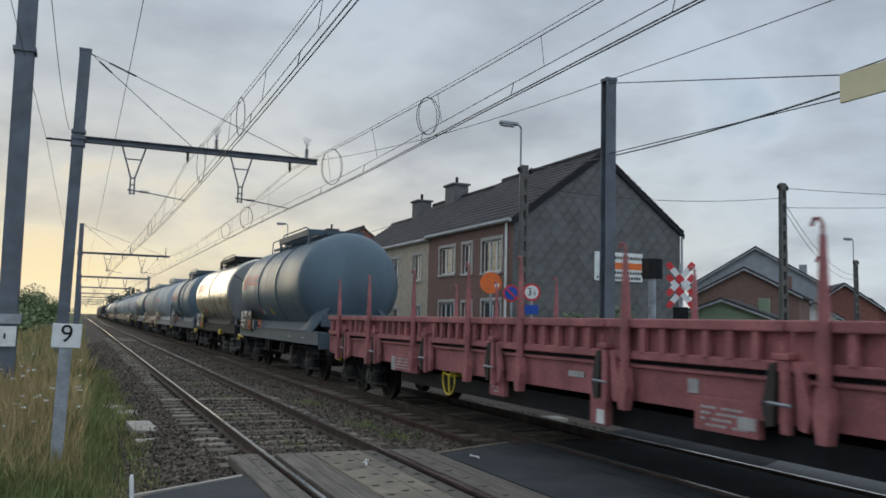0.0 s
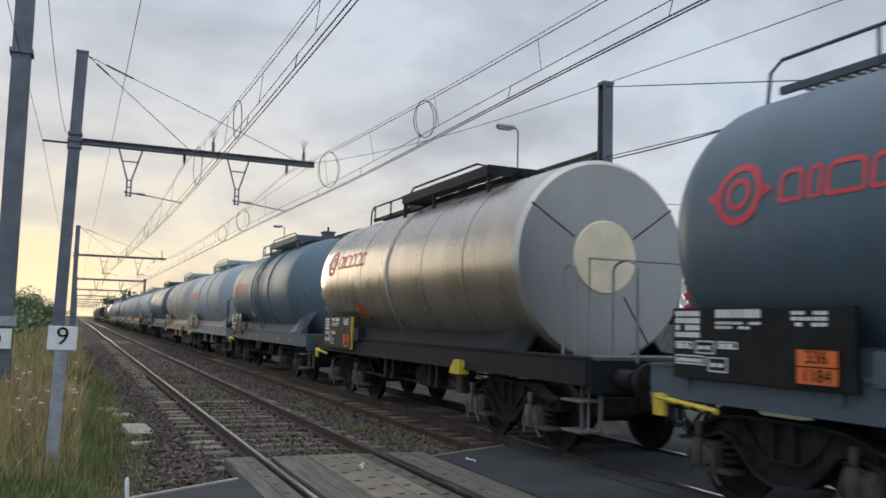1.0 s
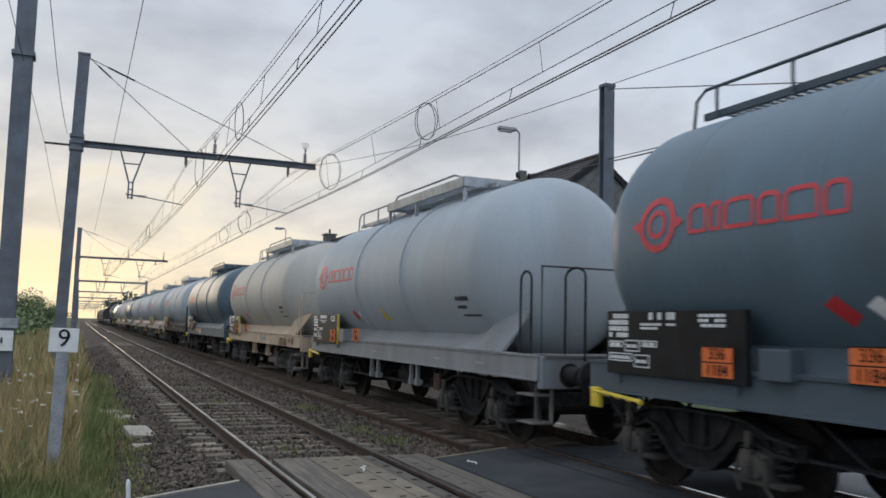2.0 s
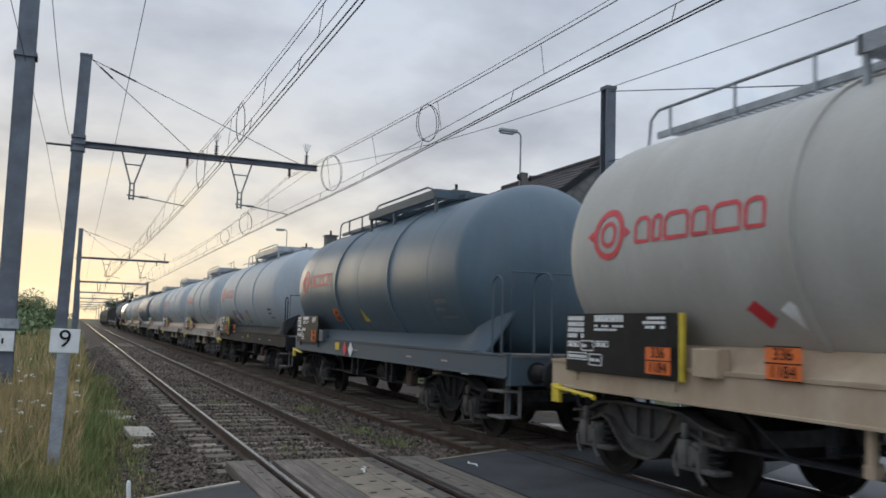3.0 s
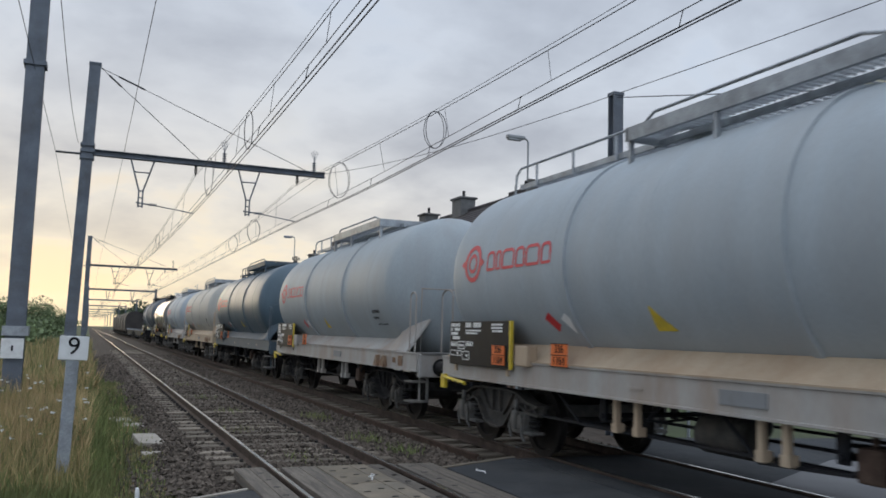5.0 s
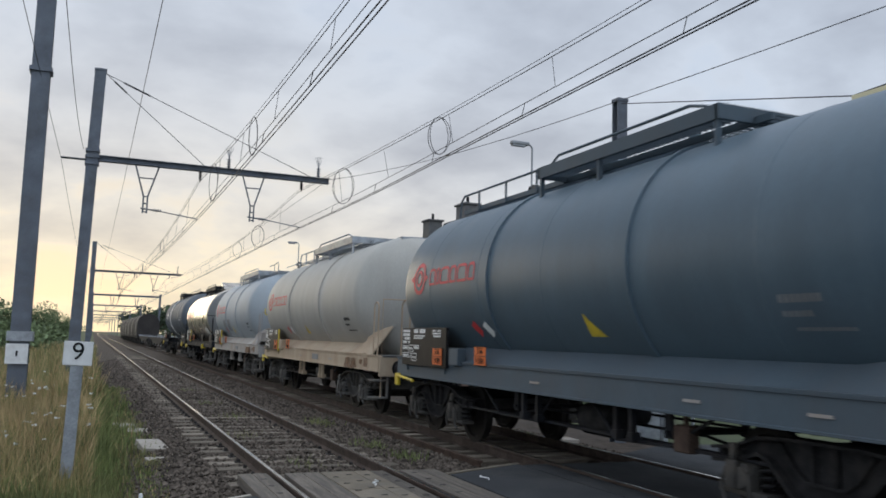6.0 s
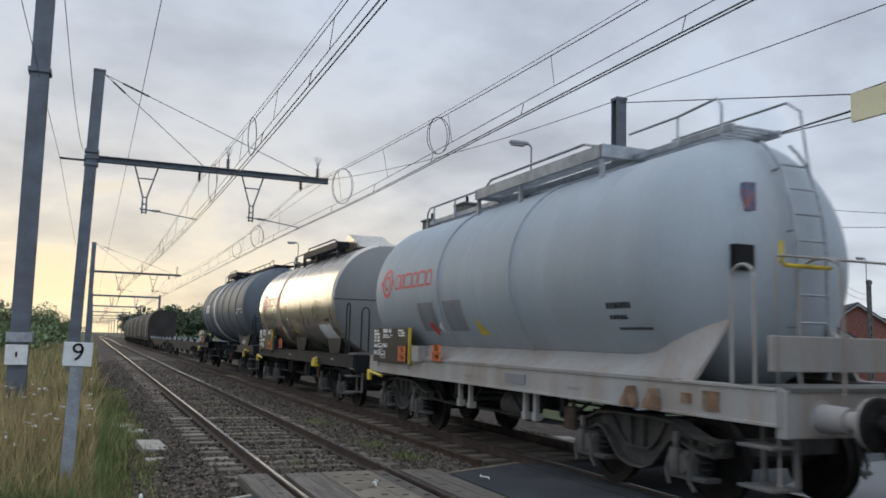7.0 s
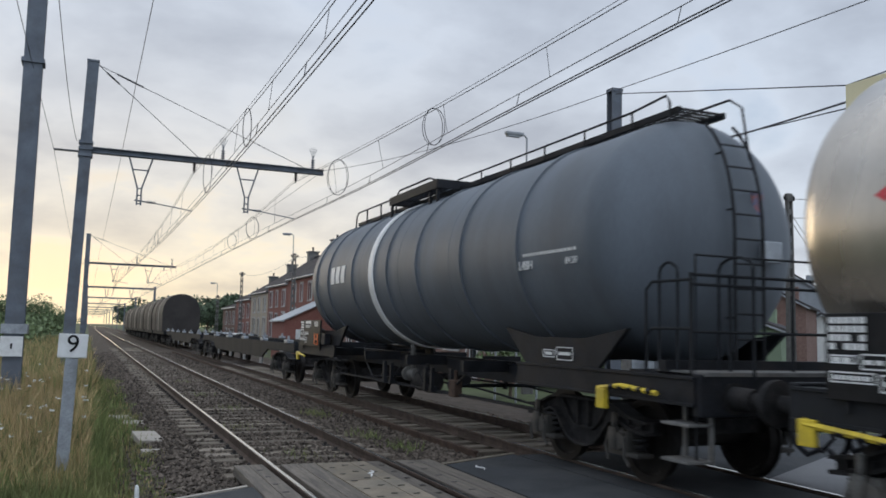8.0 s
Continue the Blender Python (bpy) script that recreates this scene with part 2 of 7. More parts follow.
TANK_COLORS = {
    # body colour, roughness, metal, stain colour
    "slate_blue": ((0.078, 0.118, 0.148), 0.42, 0.0, (0.062, 0.09, 0.11)),
    "teal_grey": ((0.105, 0.16, 0.2), 0.46, 0.0, (0.09, 0.11, 0.12)),
    "pale_grey": ((0.335, 0.375, 0.4), 0.58, 0.0, (0.33, 0.34, 0.34)),
    "cream_grey": ((0.41, 0.395, 0.355), 0.58, 0.0, (0.36, 0.33, 0.28)),
    "mid_grey": ((0.315, 0.352, 0.368), 0.56, 0.0, (0.29, 0.29, 0.28)),
    "steel": ((0.5, 0.455, 0.395), 0.28, 0.82, (0.4, 0.36, 0.31)),
    # darkened copy of steel, tones down the sky reflected in the flat ends
    "steel_end_darkened": ((0.27, 0.27, 0.265), 0.36, 0.8, (0.27, 0.265, 0.255)),
    "steel_cap": ((0.4, 0.4, 0.39), 0.4, 0.6, (0.42, 0.41, 0.4)),
    "black_blue": ((0.105, 0.122, 0.142), 0.55, 0.0, (0.07, 0.078, 0.085)),
    "beige_sill": ((0.44, 0.35, 0.25), 0.6, 0.0, (0.31, 0.19, 0.11)),
    "grey_sill": ((0.36, 0.35, 0.33), 0.6, 0.0, (0.26, 0.165, 0.1)),
    "dark_sill": ((0.021, 0.023, 0.026), 0.65, 0.0, (0.032, 0.03, 0.028)),
    "blue_sill": ((0.07, 0.096, 0.117), 0.55, 0.0, (0.08, 0.09, 0.1)),
    "silver_sill": ((0.24, 0.25, 0.26), 0.55, 0.1, (0.15, 0.14, 0.13)),
}
for key, (c, ro, me, sc) in TANK_COLORS.items():
    M[key] = mat(key, c, ro, me, 0.1, 1.2, 0.03, 0.65, sc, 0.9, (1.6, 1.6, 0.4), 25, stain_edge=0.16, coat=0.0, spec=0.42 if "sill" not in key else (0.1 if key == "dark_sill" else 0.25))


# ---- building blocks ----
def part(name, bm, material, parent=None, label="", smooth=False):
    me = bm if isinstance(bm, bpy.types.Mesh) else None
    if me is None:
        me = bpy.data.meshes.new(name)
        bm.to_mesh(me)
        bm.free()
        me.materials.append(material)
        if smooth:
            for p in me.polygons:
                p.use_smooth = True
    ob = new(name, me)
    if parent is not None:
        ob.parent = parent
    if label:
        ob["label"] = label
    return ob


def thing(name, label, category, group="", kind="", at=None):
    ob = new(name)
    ob.empty_display_size = 0.2
    if at is not None:
        ob.matrix_basis = at
    return tagged(ob, label, category, group, kind)


def B():
    return bmesh.new()


def box(bm, x0, x1, y0, y1, z0, z1, bevel=0.0):
    vs = [bm.verts.new((x, y, z)) for x in (x0, x1) for y in (y0, y1) for z in (z0, z1)]
    idx = ((0, 1, 3, 2), (4, 6, 7, 5), (0, 4, 5, 1), (2, 3, 7, 6), (0, 2, 6, 4), (1, 5, 7, 3))
    fs = [bm.faces.new([vs[i] for i in f]) for f in idx]
    if bevel:
        es = list({e for f in fs for e in f.edges})
        bmesh.ops.bevel(bm, geom=es, offset=bevel, segments=2, affect="EDGES", profile=0.5)
    return bm


def frame_axes(d):
    d = d.normalized()
    s = Vector((0, 0, 1)) if abs(d.z) < 0.9 else Vector((1, 0, 0))
    u = d.cross(s).normalized()
    return u, d.cross(u).normalized()


def tube(bm, pts, r, seg=6, cap=True):
    """A round bar through the points."""
    pts = [Vector(p) for p in pts]
    rings = []
    for i, p in enumerate(pts):
        a = pts[max(i - 1, 0)]
        b = pts[min(i + 1, len(pts) - 1)]
        u, v = frame_axes(b - a)
        rr = r[i] if isinstance(r, (list, tuple)) else r
        rings.append([bm.verts.new(p + (u * math.cos(t) + v * math.sin(t)) * rr) for t in [2 * math.pi * k / seg for k in range(seg)]])
    for a, b in zip(rings, rings[1:]):
        for k in range(seg):
            bm.faces.new((a[k], a[(k + 1) % seg], b[(k + 1) % seg], b[k]))
    if cap:
        bm.faces.new(rings[0][::-1])
        bm.faces.new(rings[-1])
    return bm


def lathe(bm, profile, axis="y", center=(0, 0, 0), seg=48, close=True):
    """Turns (along, radius) pairs about an axis."""
    c = Vector(center)
    rings = []
    for a, r in profile:
        ring = []
        for k in range(seg):
            t = 2 * math.pi * k / seg
            s, q = r * math.sin(t), r * math.cos(t)
            p = {"y": (s, a, q), "x": (a, s, q), "z": (s, q, a)}[axis]
            ring.append(bm.verts.new(c + Vector(p)))
        rings.append(ring)
    for a, b in zip(rings, rings[1:]):
        for k in range(seg):
            bm.faces.new((a[k], a[(k + 1) % seg], b[(k + 1) % seg], b[k]))
    if close:
        bm.faces.new(rings[0])
        bm.faces.new(rings[-1])
    bmesh.ops.recalc_face_normals(bm, faces=bm.faces)
    return bm


def extrude_profile(bm, pts, axis, a, b):
    """A closed outline (two coordinates) swept from a to b along an axis; outline coordinates are the other two in order."""
    def at(p, s):
        return {"x": (s, p[0], p[1]), "y": (p[0], s, p[1]), "z": (p[0], p[1], s)}[axis]
    r0 = [bm.verts.new(at(p, a)) for p in pts]
    r1 = [bm.verts.new(at(p, b)) for p in pts]
    n = len(pts)
    for k in range(n):
        bm.faces.new((r0[k], r0[(k + 1) % n], r1[(k + 1) % n], r1[k]))
    bm.faces.new(r0[::-1])
    bm.faces.new(r1)
    bmesh.ops.recalc_face_normals(bm, faces=bm.faces)
    return bm


def smooth_by_angle(ob, degrees=35):
    me = ob.data
    for p in me.polygons:
        p.use_smooth = True
    bm = bmesh.new()
    bm.from_mesh(me)
    for e in bm.edges:
        if len(e.link_faces) == 2 and e.calc_face_angle(0) > radians(degrees):
            e.smooth = False
    bm.to_mesh(me)
    bm.free()
    return ob


TEXT_CACHE = {}


def text_mesh(words, size, material, depth=0.004):
    key = (words, size, material.name)
    if key not in TEXT_CACHE:
        cu = bpy.data.curves.new("writing", "FONT")
        cu.body, cu.size, cu.extrude = words, size, depth
        cu.align_x, cu.align_y = "CENTER", "CENTER"
        tmp = new("writing", cu)
        bpy.context.view_layer.update()
        me = bpy.data.meshes.new_from_object(tmp.evaluated_get(bpy.context.evaluated_depsgraph_get()))
        bpy.data.objects.remove(tmp)
        me.materials.clear()
        me.materials.append(material)
        TEXT_CACHE[key] = me
    return TEXT_CACHE[key]


# a flat thing that faces -x: its right is -y, its up is +z
FACE_W = Matrix(((0, 0, -1, 0), (-1, 0, 0, 0), (0, 1, 0, 0), (0, 0, 0, 1)))
# a flat thing that faces -y: its right is +x, its up is +z
FACE_S = Matrix(((1, 0, 0, 0), (0, 0, -1, 0), (0, 1, 0, 0), (0, 0, 0, 1)))


# ---- ground, tracks, crossing ----
TRACK_A, TRACK_B, HALF = 0.7525, 4.69, 0.7525


def ground():
    bm = B()
    xs = [-1500, -300, -80, -30, -12, -7, -4.5, -3.2, -2.2, -1.4, 7.2, 9, 13, 20, 40, 100, 300, 1500]
    ys = [-300, -60, -10, 2, 6, 8.5, 11, 14, 20, 30, 45, 70, 110, 200, 400, 900, 3000]
    grid = []
    for y in ys:
        row = []
        for x in xs:
            z = -0.42
            if -1.5 < x < 7.3:
                z = -0.5
            if x < -2.6 and y > 11:
                z = -0.32 + 0.06 * math.sin(x * 3.1 + y * 0.7)
            row.append(bm.verts.new((x, y, z)))
        grid.append(row)
    for a, b in zip(grid, grid[1:]):
        for k in range(len(xs) - 1):
            bm.faces.new((a[k], a[k + 1], b[k + 1], b[k]))
    tagged(part("ground", bm, M["field"], smooth=True), "flat grassy ground beside the railway", "ground", kind="structure")


def ballast():
    # the bed under both tracks, with sloping shoulders
    bm = B()
    ys = list(np.arange(10.3, 60, 0.5)) + [80, 120, 200, 400, 900]
    xs = [-1.75, -1.35, -0.95, -0.5, -0.1, 0.4, 0.75, 1.1, 1.6, 2.0, 2.4, 2.72, 3.05, 3.5, 4.0, 4.7, 5.4, 5.9, 6.4, 7.3, 9.6]
    base = [-0.44, -0.34, -0.24, -0.2, -0.2, -0.2, -0.2, -0.2, -0.2, -0.21, -0.24, -0.25, -0.24, -0.21, -0.2, -0.2, -0.2, -0.22, -0.27, -0.35, -0.43]
    grid = []
    for y in ys:
        grid.append([bm.verts.new((x, y, z + 0.035 * noise.noise(Vector((x * 2.3, y * 2.3, 1.0))))) for x, z in zip(xs, base)])
    for a, b in zip(grid, grid[1:]):
        for k in range(len(xs) - 1):
            bm.faces.new((a[k], a[k + 1], b[k + 1], b[k]))
    tagged(part("ballast_bed", bm, M["ballast"], smooth=True), "brown stone ballast bed under both tracks", "ballast", kind="structure")
    # loose stones, thickest where the camera stands near
    rng = np.random.default_rng(3)
    V, F = [], []
    octa = [(1, 0, 0), (0, 1, 0), (-1, 0, 0), (0, -1, 0), (0, 0, 1), (0, 0, -1)]
    of = [(0, 1, 4), (1, 2, 4), (2, 3, 4), (3, 0, 4), (1, 0, 5), (2, 1, 5), (3, 2, 5), (0, 3, 5)]

    def stones(n, x0, x1, y0, y1, lo, hi):
        for _ in range(n):
            u = rng.random()
            x, y = rng.uniform(x0, x1), y0 + (y1 - y0) * u ** 1.5
            if abs(x - 0.0) < 0.09 or abs(x - 1.505) < 0.09:
                continue
            if min(abs((y - 10.6) % 0.6 - s) for s in (0.0, 0.6)) < 0.11 and -0.45 < x < 1.95 and rng.random() < (0.97 if x < -0.05 else 0.86):
                continue
            z = float(np.interp(x, xs, base)) + rng.uniform(-0.01, 0.035) + (0.02 if 0.1 < x < 1.4 else 0)
            s = rng.uniform(lo, hi)
            a = rng.uniform(0, 6.28)
            ca, sa = math.cos(a), math.sin(a)
            i0 = len(V)
            for px, py, pz in octa:
                j = 0.7 + 0.6 * rng.random()
                qx, qy, qz = px * s * j, py * s * j * 0.8, pz * s * 0.7 * j
                tilt = rng.uniform(-0.3, 0.3)
                V.append((x + ca * qx - sa * qy, y + sa * qx + ca * qy, z + qz + tilt * qx))
            F.extend([tuple(i0 + k for k in f) for f in of])
    stones(13000, 1.6, 3.4, 10.35, 26, 0.022, 0.055)
    stones(7000, -1.7, -0.08, 9.2, 26, 0.02, 0.05)
    stones(9000, 0.1, 1.45, 10.5, 26, 0.02, 0.045)
    stones(5000, 1.6, 3.4, 26, 60, 0.035, 0.075)
    stones(5000, -1.7, -0.08, 26, 60, 0.035, 0.07)
    stones(5500, 0.1, 1.45, 26, 60, 0.03, 0.065)
    stones(3500, 5.5, 7.0, 10.5, 25, 0.025, 0.05)
    me = bpy.data.meshes.new("ballast_stones")
    me.from_pydata(V, [], F)
    me.materials.append(M["stone"])
    tagged(new("ballast_stones", me), "loose grey-brown crushed ballast stones between the rails", "ballast", kind="stuff")


RAIL = [(-0.07, -0.155), (0.07, -0.155), (0.07, -0.145), (0.012, -0.125), (0.01, -0.045), (0.034, -0.035), (0.034, -0.006),
        (-0.034, -0.006), (-0.034, -0.035), (-0.01, -0.045), (-0.012, -0.125), (-0.07, -0.145)]


def rail(x, y0, y1):
    t = thing("rail", "steel rail with a bright running surface and rusty web", "rail", "running rails", "structure", pose(x, 0, 0))
    part("rail_body", extrude_profile(B(), RAIL, "y", y0, y1), M["rail_side"], t, "rusty rail web and foot")
    part("running_surface", box(B(), -0.022, 0.022, y0, y1, -0.007, 0.0), M["rail_top"], t, "polished bright steel running surface")


def tracks():
    for c in (TRACK_A, TRACK_B):
        for s in (-HALF, HALF):
            rail(c + s, -40, 900)
    # sleepers of the free track
    shared = None
    for c, y_end in ((TRACK_A, 70), (TRACK_B, 40)):
        track = thing("sleeper_row", "weathered wooden sleepers laid under the rails", "sleepers", "", "structure")
        y = 10.6
        rng = random.Random(5)
        while y < y_end:
            if shared is None:
                bm = B()
                box(bm, -1.28, 1.28, -0.125, 0.125, -0.30, -0.157, 0.012)
                ob = part("sleeper", bm, M["sleeper"], track)
                shared = ob.data
            else:
                ob = part("sleeper", shared, None, track)
            ob.matrix_basis = pose(c + rng.uniform(-0.04, 0.04), y + rng.uniform(-0.03, 0.03), rng.uniform(-0.012, 0.012), 0, 0, rng.uniform(-0.8, 0.8))
            y += 0.6
    # fastening plates with bolts on the near sleepers
    plate = None
    fast = thing("rail_fastenings", "rusty baseplates and screws holding the rails", "fastening", "", "structure")
    for k in range(28):
        for s in (0.0, 1.505):
            if plate is None:
                bm = B()
                box(bm, -0.17, 0.17, -0.075, 0.075, -0.165, -0.148)
                for dx in (-0.12, 0.12):
                    lathe(bm, [(-0.15, 0.028), (-0.115, 0.026), (-0.105, 0.014)], "z", (dx, 0, 0), 8)
                first = part("baseplate", bm, M["cast_iron"], fast)
                first.matrix_basis = pose(s, 10.6 + 0.6 * k, 0)
                plate = first.data
            else:
                part("baseplate", plate, None, fast).matrix_basis = pose(s, 10.6 + 0.6 * k, 0)
    # a spare rusty rail that lies beside the other track
    spare = thing("spare_rail", "rusty spare rail lying on the ballast beside the track", "rail", at=pose(3.25, 0, -0.08))
    part("rail_body", extrude_profile(B(), RAIL, "y", 11.4, 17.5), M["rusty_rail"], spare)
    part("rail_body", extrude_profile(B(), RAIL, "y", 17.7, 60), M["rusty_rail"], spare)


def road():
    bm = B()
    far = [(-40, 4.0), (-8, 5.6), (-1.75, 7.4), (-1.55, 8.4), (-0.5, 9.1), (-0.45, 9.1)]
    vs_f = [bm.verts.new((x, y, -0.03)) for x, y in far]
    vs_n = [bm.verts.new((x, -9, -0.03)) for x, y in far]
    dn = [bm.verts.new((x, y, -0.35)) for x, y in far]
    for k in range(len(far) - 1):
        bm.faces.new((vs_n[k], vs_n[k + 1], vs_f[k + 1], vs_f[k]))
        bm.faces.new((vs_f[k], vs_f[k + 1], dn[k + 1], dn[k]))
    tagged(part("road_near", bm, M["asphalt"]), "dark worn asphalt road leading to the crossing", "road", kind="structure")
    bm = B()
    extrude_profile(bm, [(2.14, -9), (2.14, 9.93), (3.42, 10.55), (3.42, -9)], "z", -0.3, -0.02)
    tagged(part("road_between", bm, M["asphalt"]), "dark asphalt between the two tracks on the crossing", "road", kind="structure")
    bm = B()
    box(bm, 3.48, 3.85, -9, 10.5, -0.3, -0.024)
    box(bm, 4.05, 5.34, -9, 10.5, -0.3, -0.028)
    tagged(part("road_in_track", bm, M["asphalt"]), "dark asphalt filling inside the far track on the crossing", "road", kind="structure")
    bm = B()
    extrude_profile(bm, [(5.53, -9), (5.53, 7.95), (8.0, 9.3), (14, 10.5), (26, 16), (60, 30), (60, 14), (20, -9)], "z", -0.4, -0.02)
    tagged(part("road_far", bm, M["asphalt_far"]), "grey asphalt road on the far side of the crossing", "road", kind="structure")
    bm = B()
    extrude_profile(bm, [(5.53, 7.96), (5.53, 11.2), (7.2, 12.2), (12.5, 11.0), (12.5, 10.3), (8.0, 9.31)], "z", -0.4, -0.024)
    tagged(part("road_shoulder", bm, M["asphalt"]), "dark patched asphalt shoulder beside the far track", "road", kind="structure")
    # light concrete edge of the asphalt strip
    edge = thing("road_edging", "light stone edging strip of the crossing surface", "edging", kind="structure")
    bm = B()
    extrude_profile(bm, [(2.1, 9.94), (2.1, 10.02), (3.46, 10.66), (3.46, 10.58)], "z", -0.25, -0.012)
    part("edge_strip", bm, M["crossing_panel"], edge)
    bm = B()
    extrude_profile(bm, [(-1.62, 8.4), (-1.62, 8.47), (-0.5, 9.19), (-0.5, 9.12)], "z", -0.25, -0.02)
    part("edge_strip", bm, M["concrete"], edge)


def crossing_deck():
    deck = thing("crossing_deck", "worn timber planks and tan panels between the rails", "level crossing", kind="structure")
    rng = random.Random(2)

    def plank(x0, x1, y0, y1, material, z=-0.012, name="plank"):
        bm = box(B(), x0, x1, y0, y1, z - 0.12, z, 0.008)
        ob = part(name, bm, material, deck)
        return ob
    # beams along the rails, outside and inside
    for x0, x1 in ((-0.44, -0.27), (-0.262, -0.09)):
        plank(x0, x1, -9.0, 10.35 + rng.uniform(-0.1, 0.12), M["plank"])
    for x0, x1 in ((0.13, 0.34), (0.348, 0.56)):
        plank(x0, x1, -9.0, 10.5 + rng.uniform(-0.05, 0.05), M["plank"], -0.02)
    y = 2.3 - 8 * 1.37
    while y < 10.4:
        plank(0.568, 0.985, y, min(y + 1.36, 10.42), M["crossing_panel"], -0.014, "panel")
        plank(0.993, 1.2, y, min(y + 1.36, 10.42), M["crossing_panel"], -0.014, "panel")
        y += 1.37
    plank(1.208, 1.40, -9.0, 10.42, M["plank"], -0.02)
    for x0, x1 in ((1.6, 1.86), (1.868, 2.09)):
        plank(x0, x1, -9.0, 10.3 + rng.uniform(-0.1, 0.1), M["plank"])
    # countersunk bolt slots
    slot = None
    for k in range(14):
        for x in (0.66, 0.86, 1.07, 1.3, 1.72, -0.2):
            yy = 7.2 + 0.46 * (k // 2) + (0.12 if k % 2 else 0) + 0.07 * ((x * 10) % 3)
            if yy > 10.2 or k % 2:
                continue
            if slot is None:
                first = part("bolt_slot", box(B(), -0.035, 0.035, -0.014, 0.014, 0, 0.004), M["black_paint"], deck)
                first.matrix_basis = pose(x, yy, -0.012)
                slot = first.data
            else:
                part("bolt_slot", slot, None, deck).matrix_basis = pose(x, yy, -0.012)


ground()
ballast()
tracks()
road()
crossing_deck()


# ---- masts and wires ----
def h_beam(bm, cx, cy, z0, z1, w, d, lean=(0, 0), t=0.03):
    """An upright rolled beam: two flanges across the track, one web."""
    a, b, q = w / 2, d / 2, t / 2
    out = [(-a, -b), (a, -b), (a, -b + t), (q, -b + t), (q, b - t), (a, b - t), (a, b), (-a, b), (-a, b - t), (-q, b - t), (-q, -b + t), (-a, -b + t)]
    lo = [bm.verts.new((cx + u, cy + v, z0)) for u, v in out]
    hi = [bm.verts.new((cx + u + lean[0] * (z1 - z0), cy + v + lean[1] * (z1 - z0), z1)) for u, v in out]
    for k in range(12):
        bm.faces.new((lo[k], lo[(k + 1) % 12], hi[(k + 1) % 12], hi[k]))
    bm.faces.new(lo[::-1])
    bm.faces.new(hi)
    bmesh.ops.recalc_face_normals(bm, faces=bm.faces)
    return bm


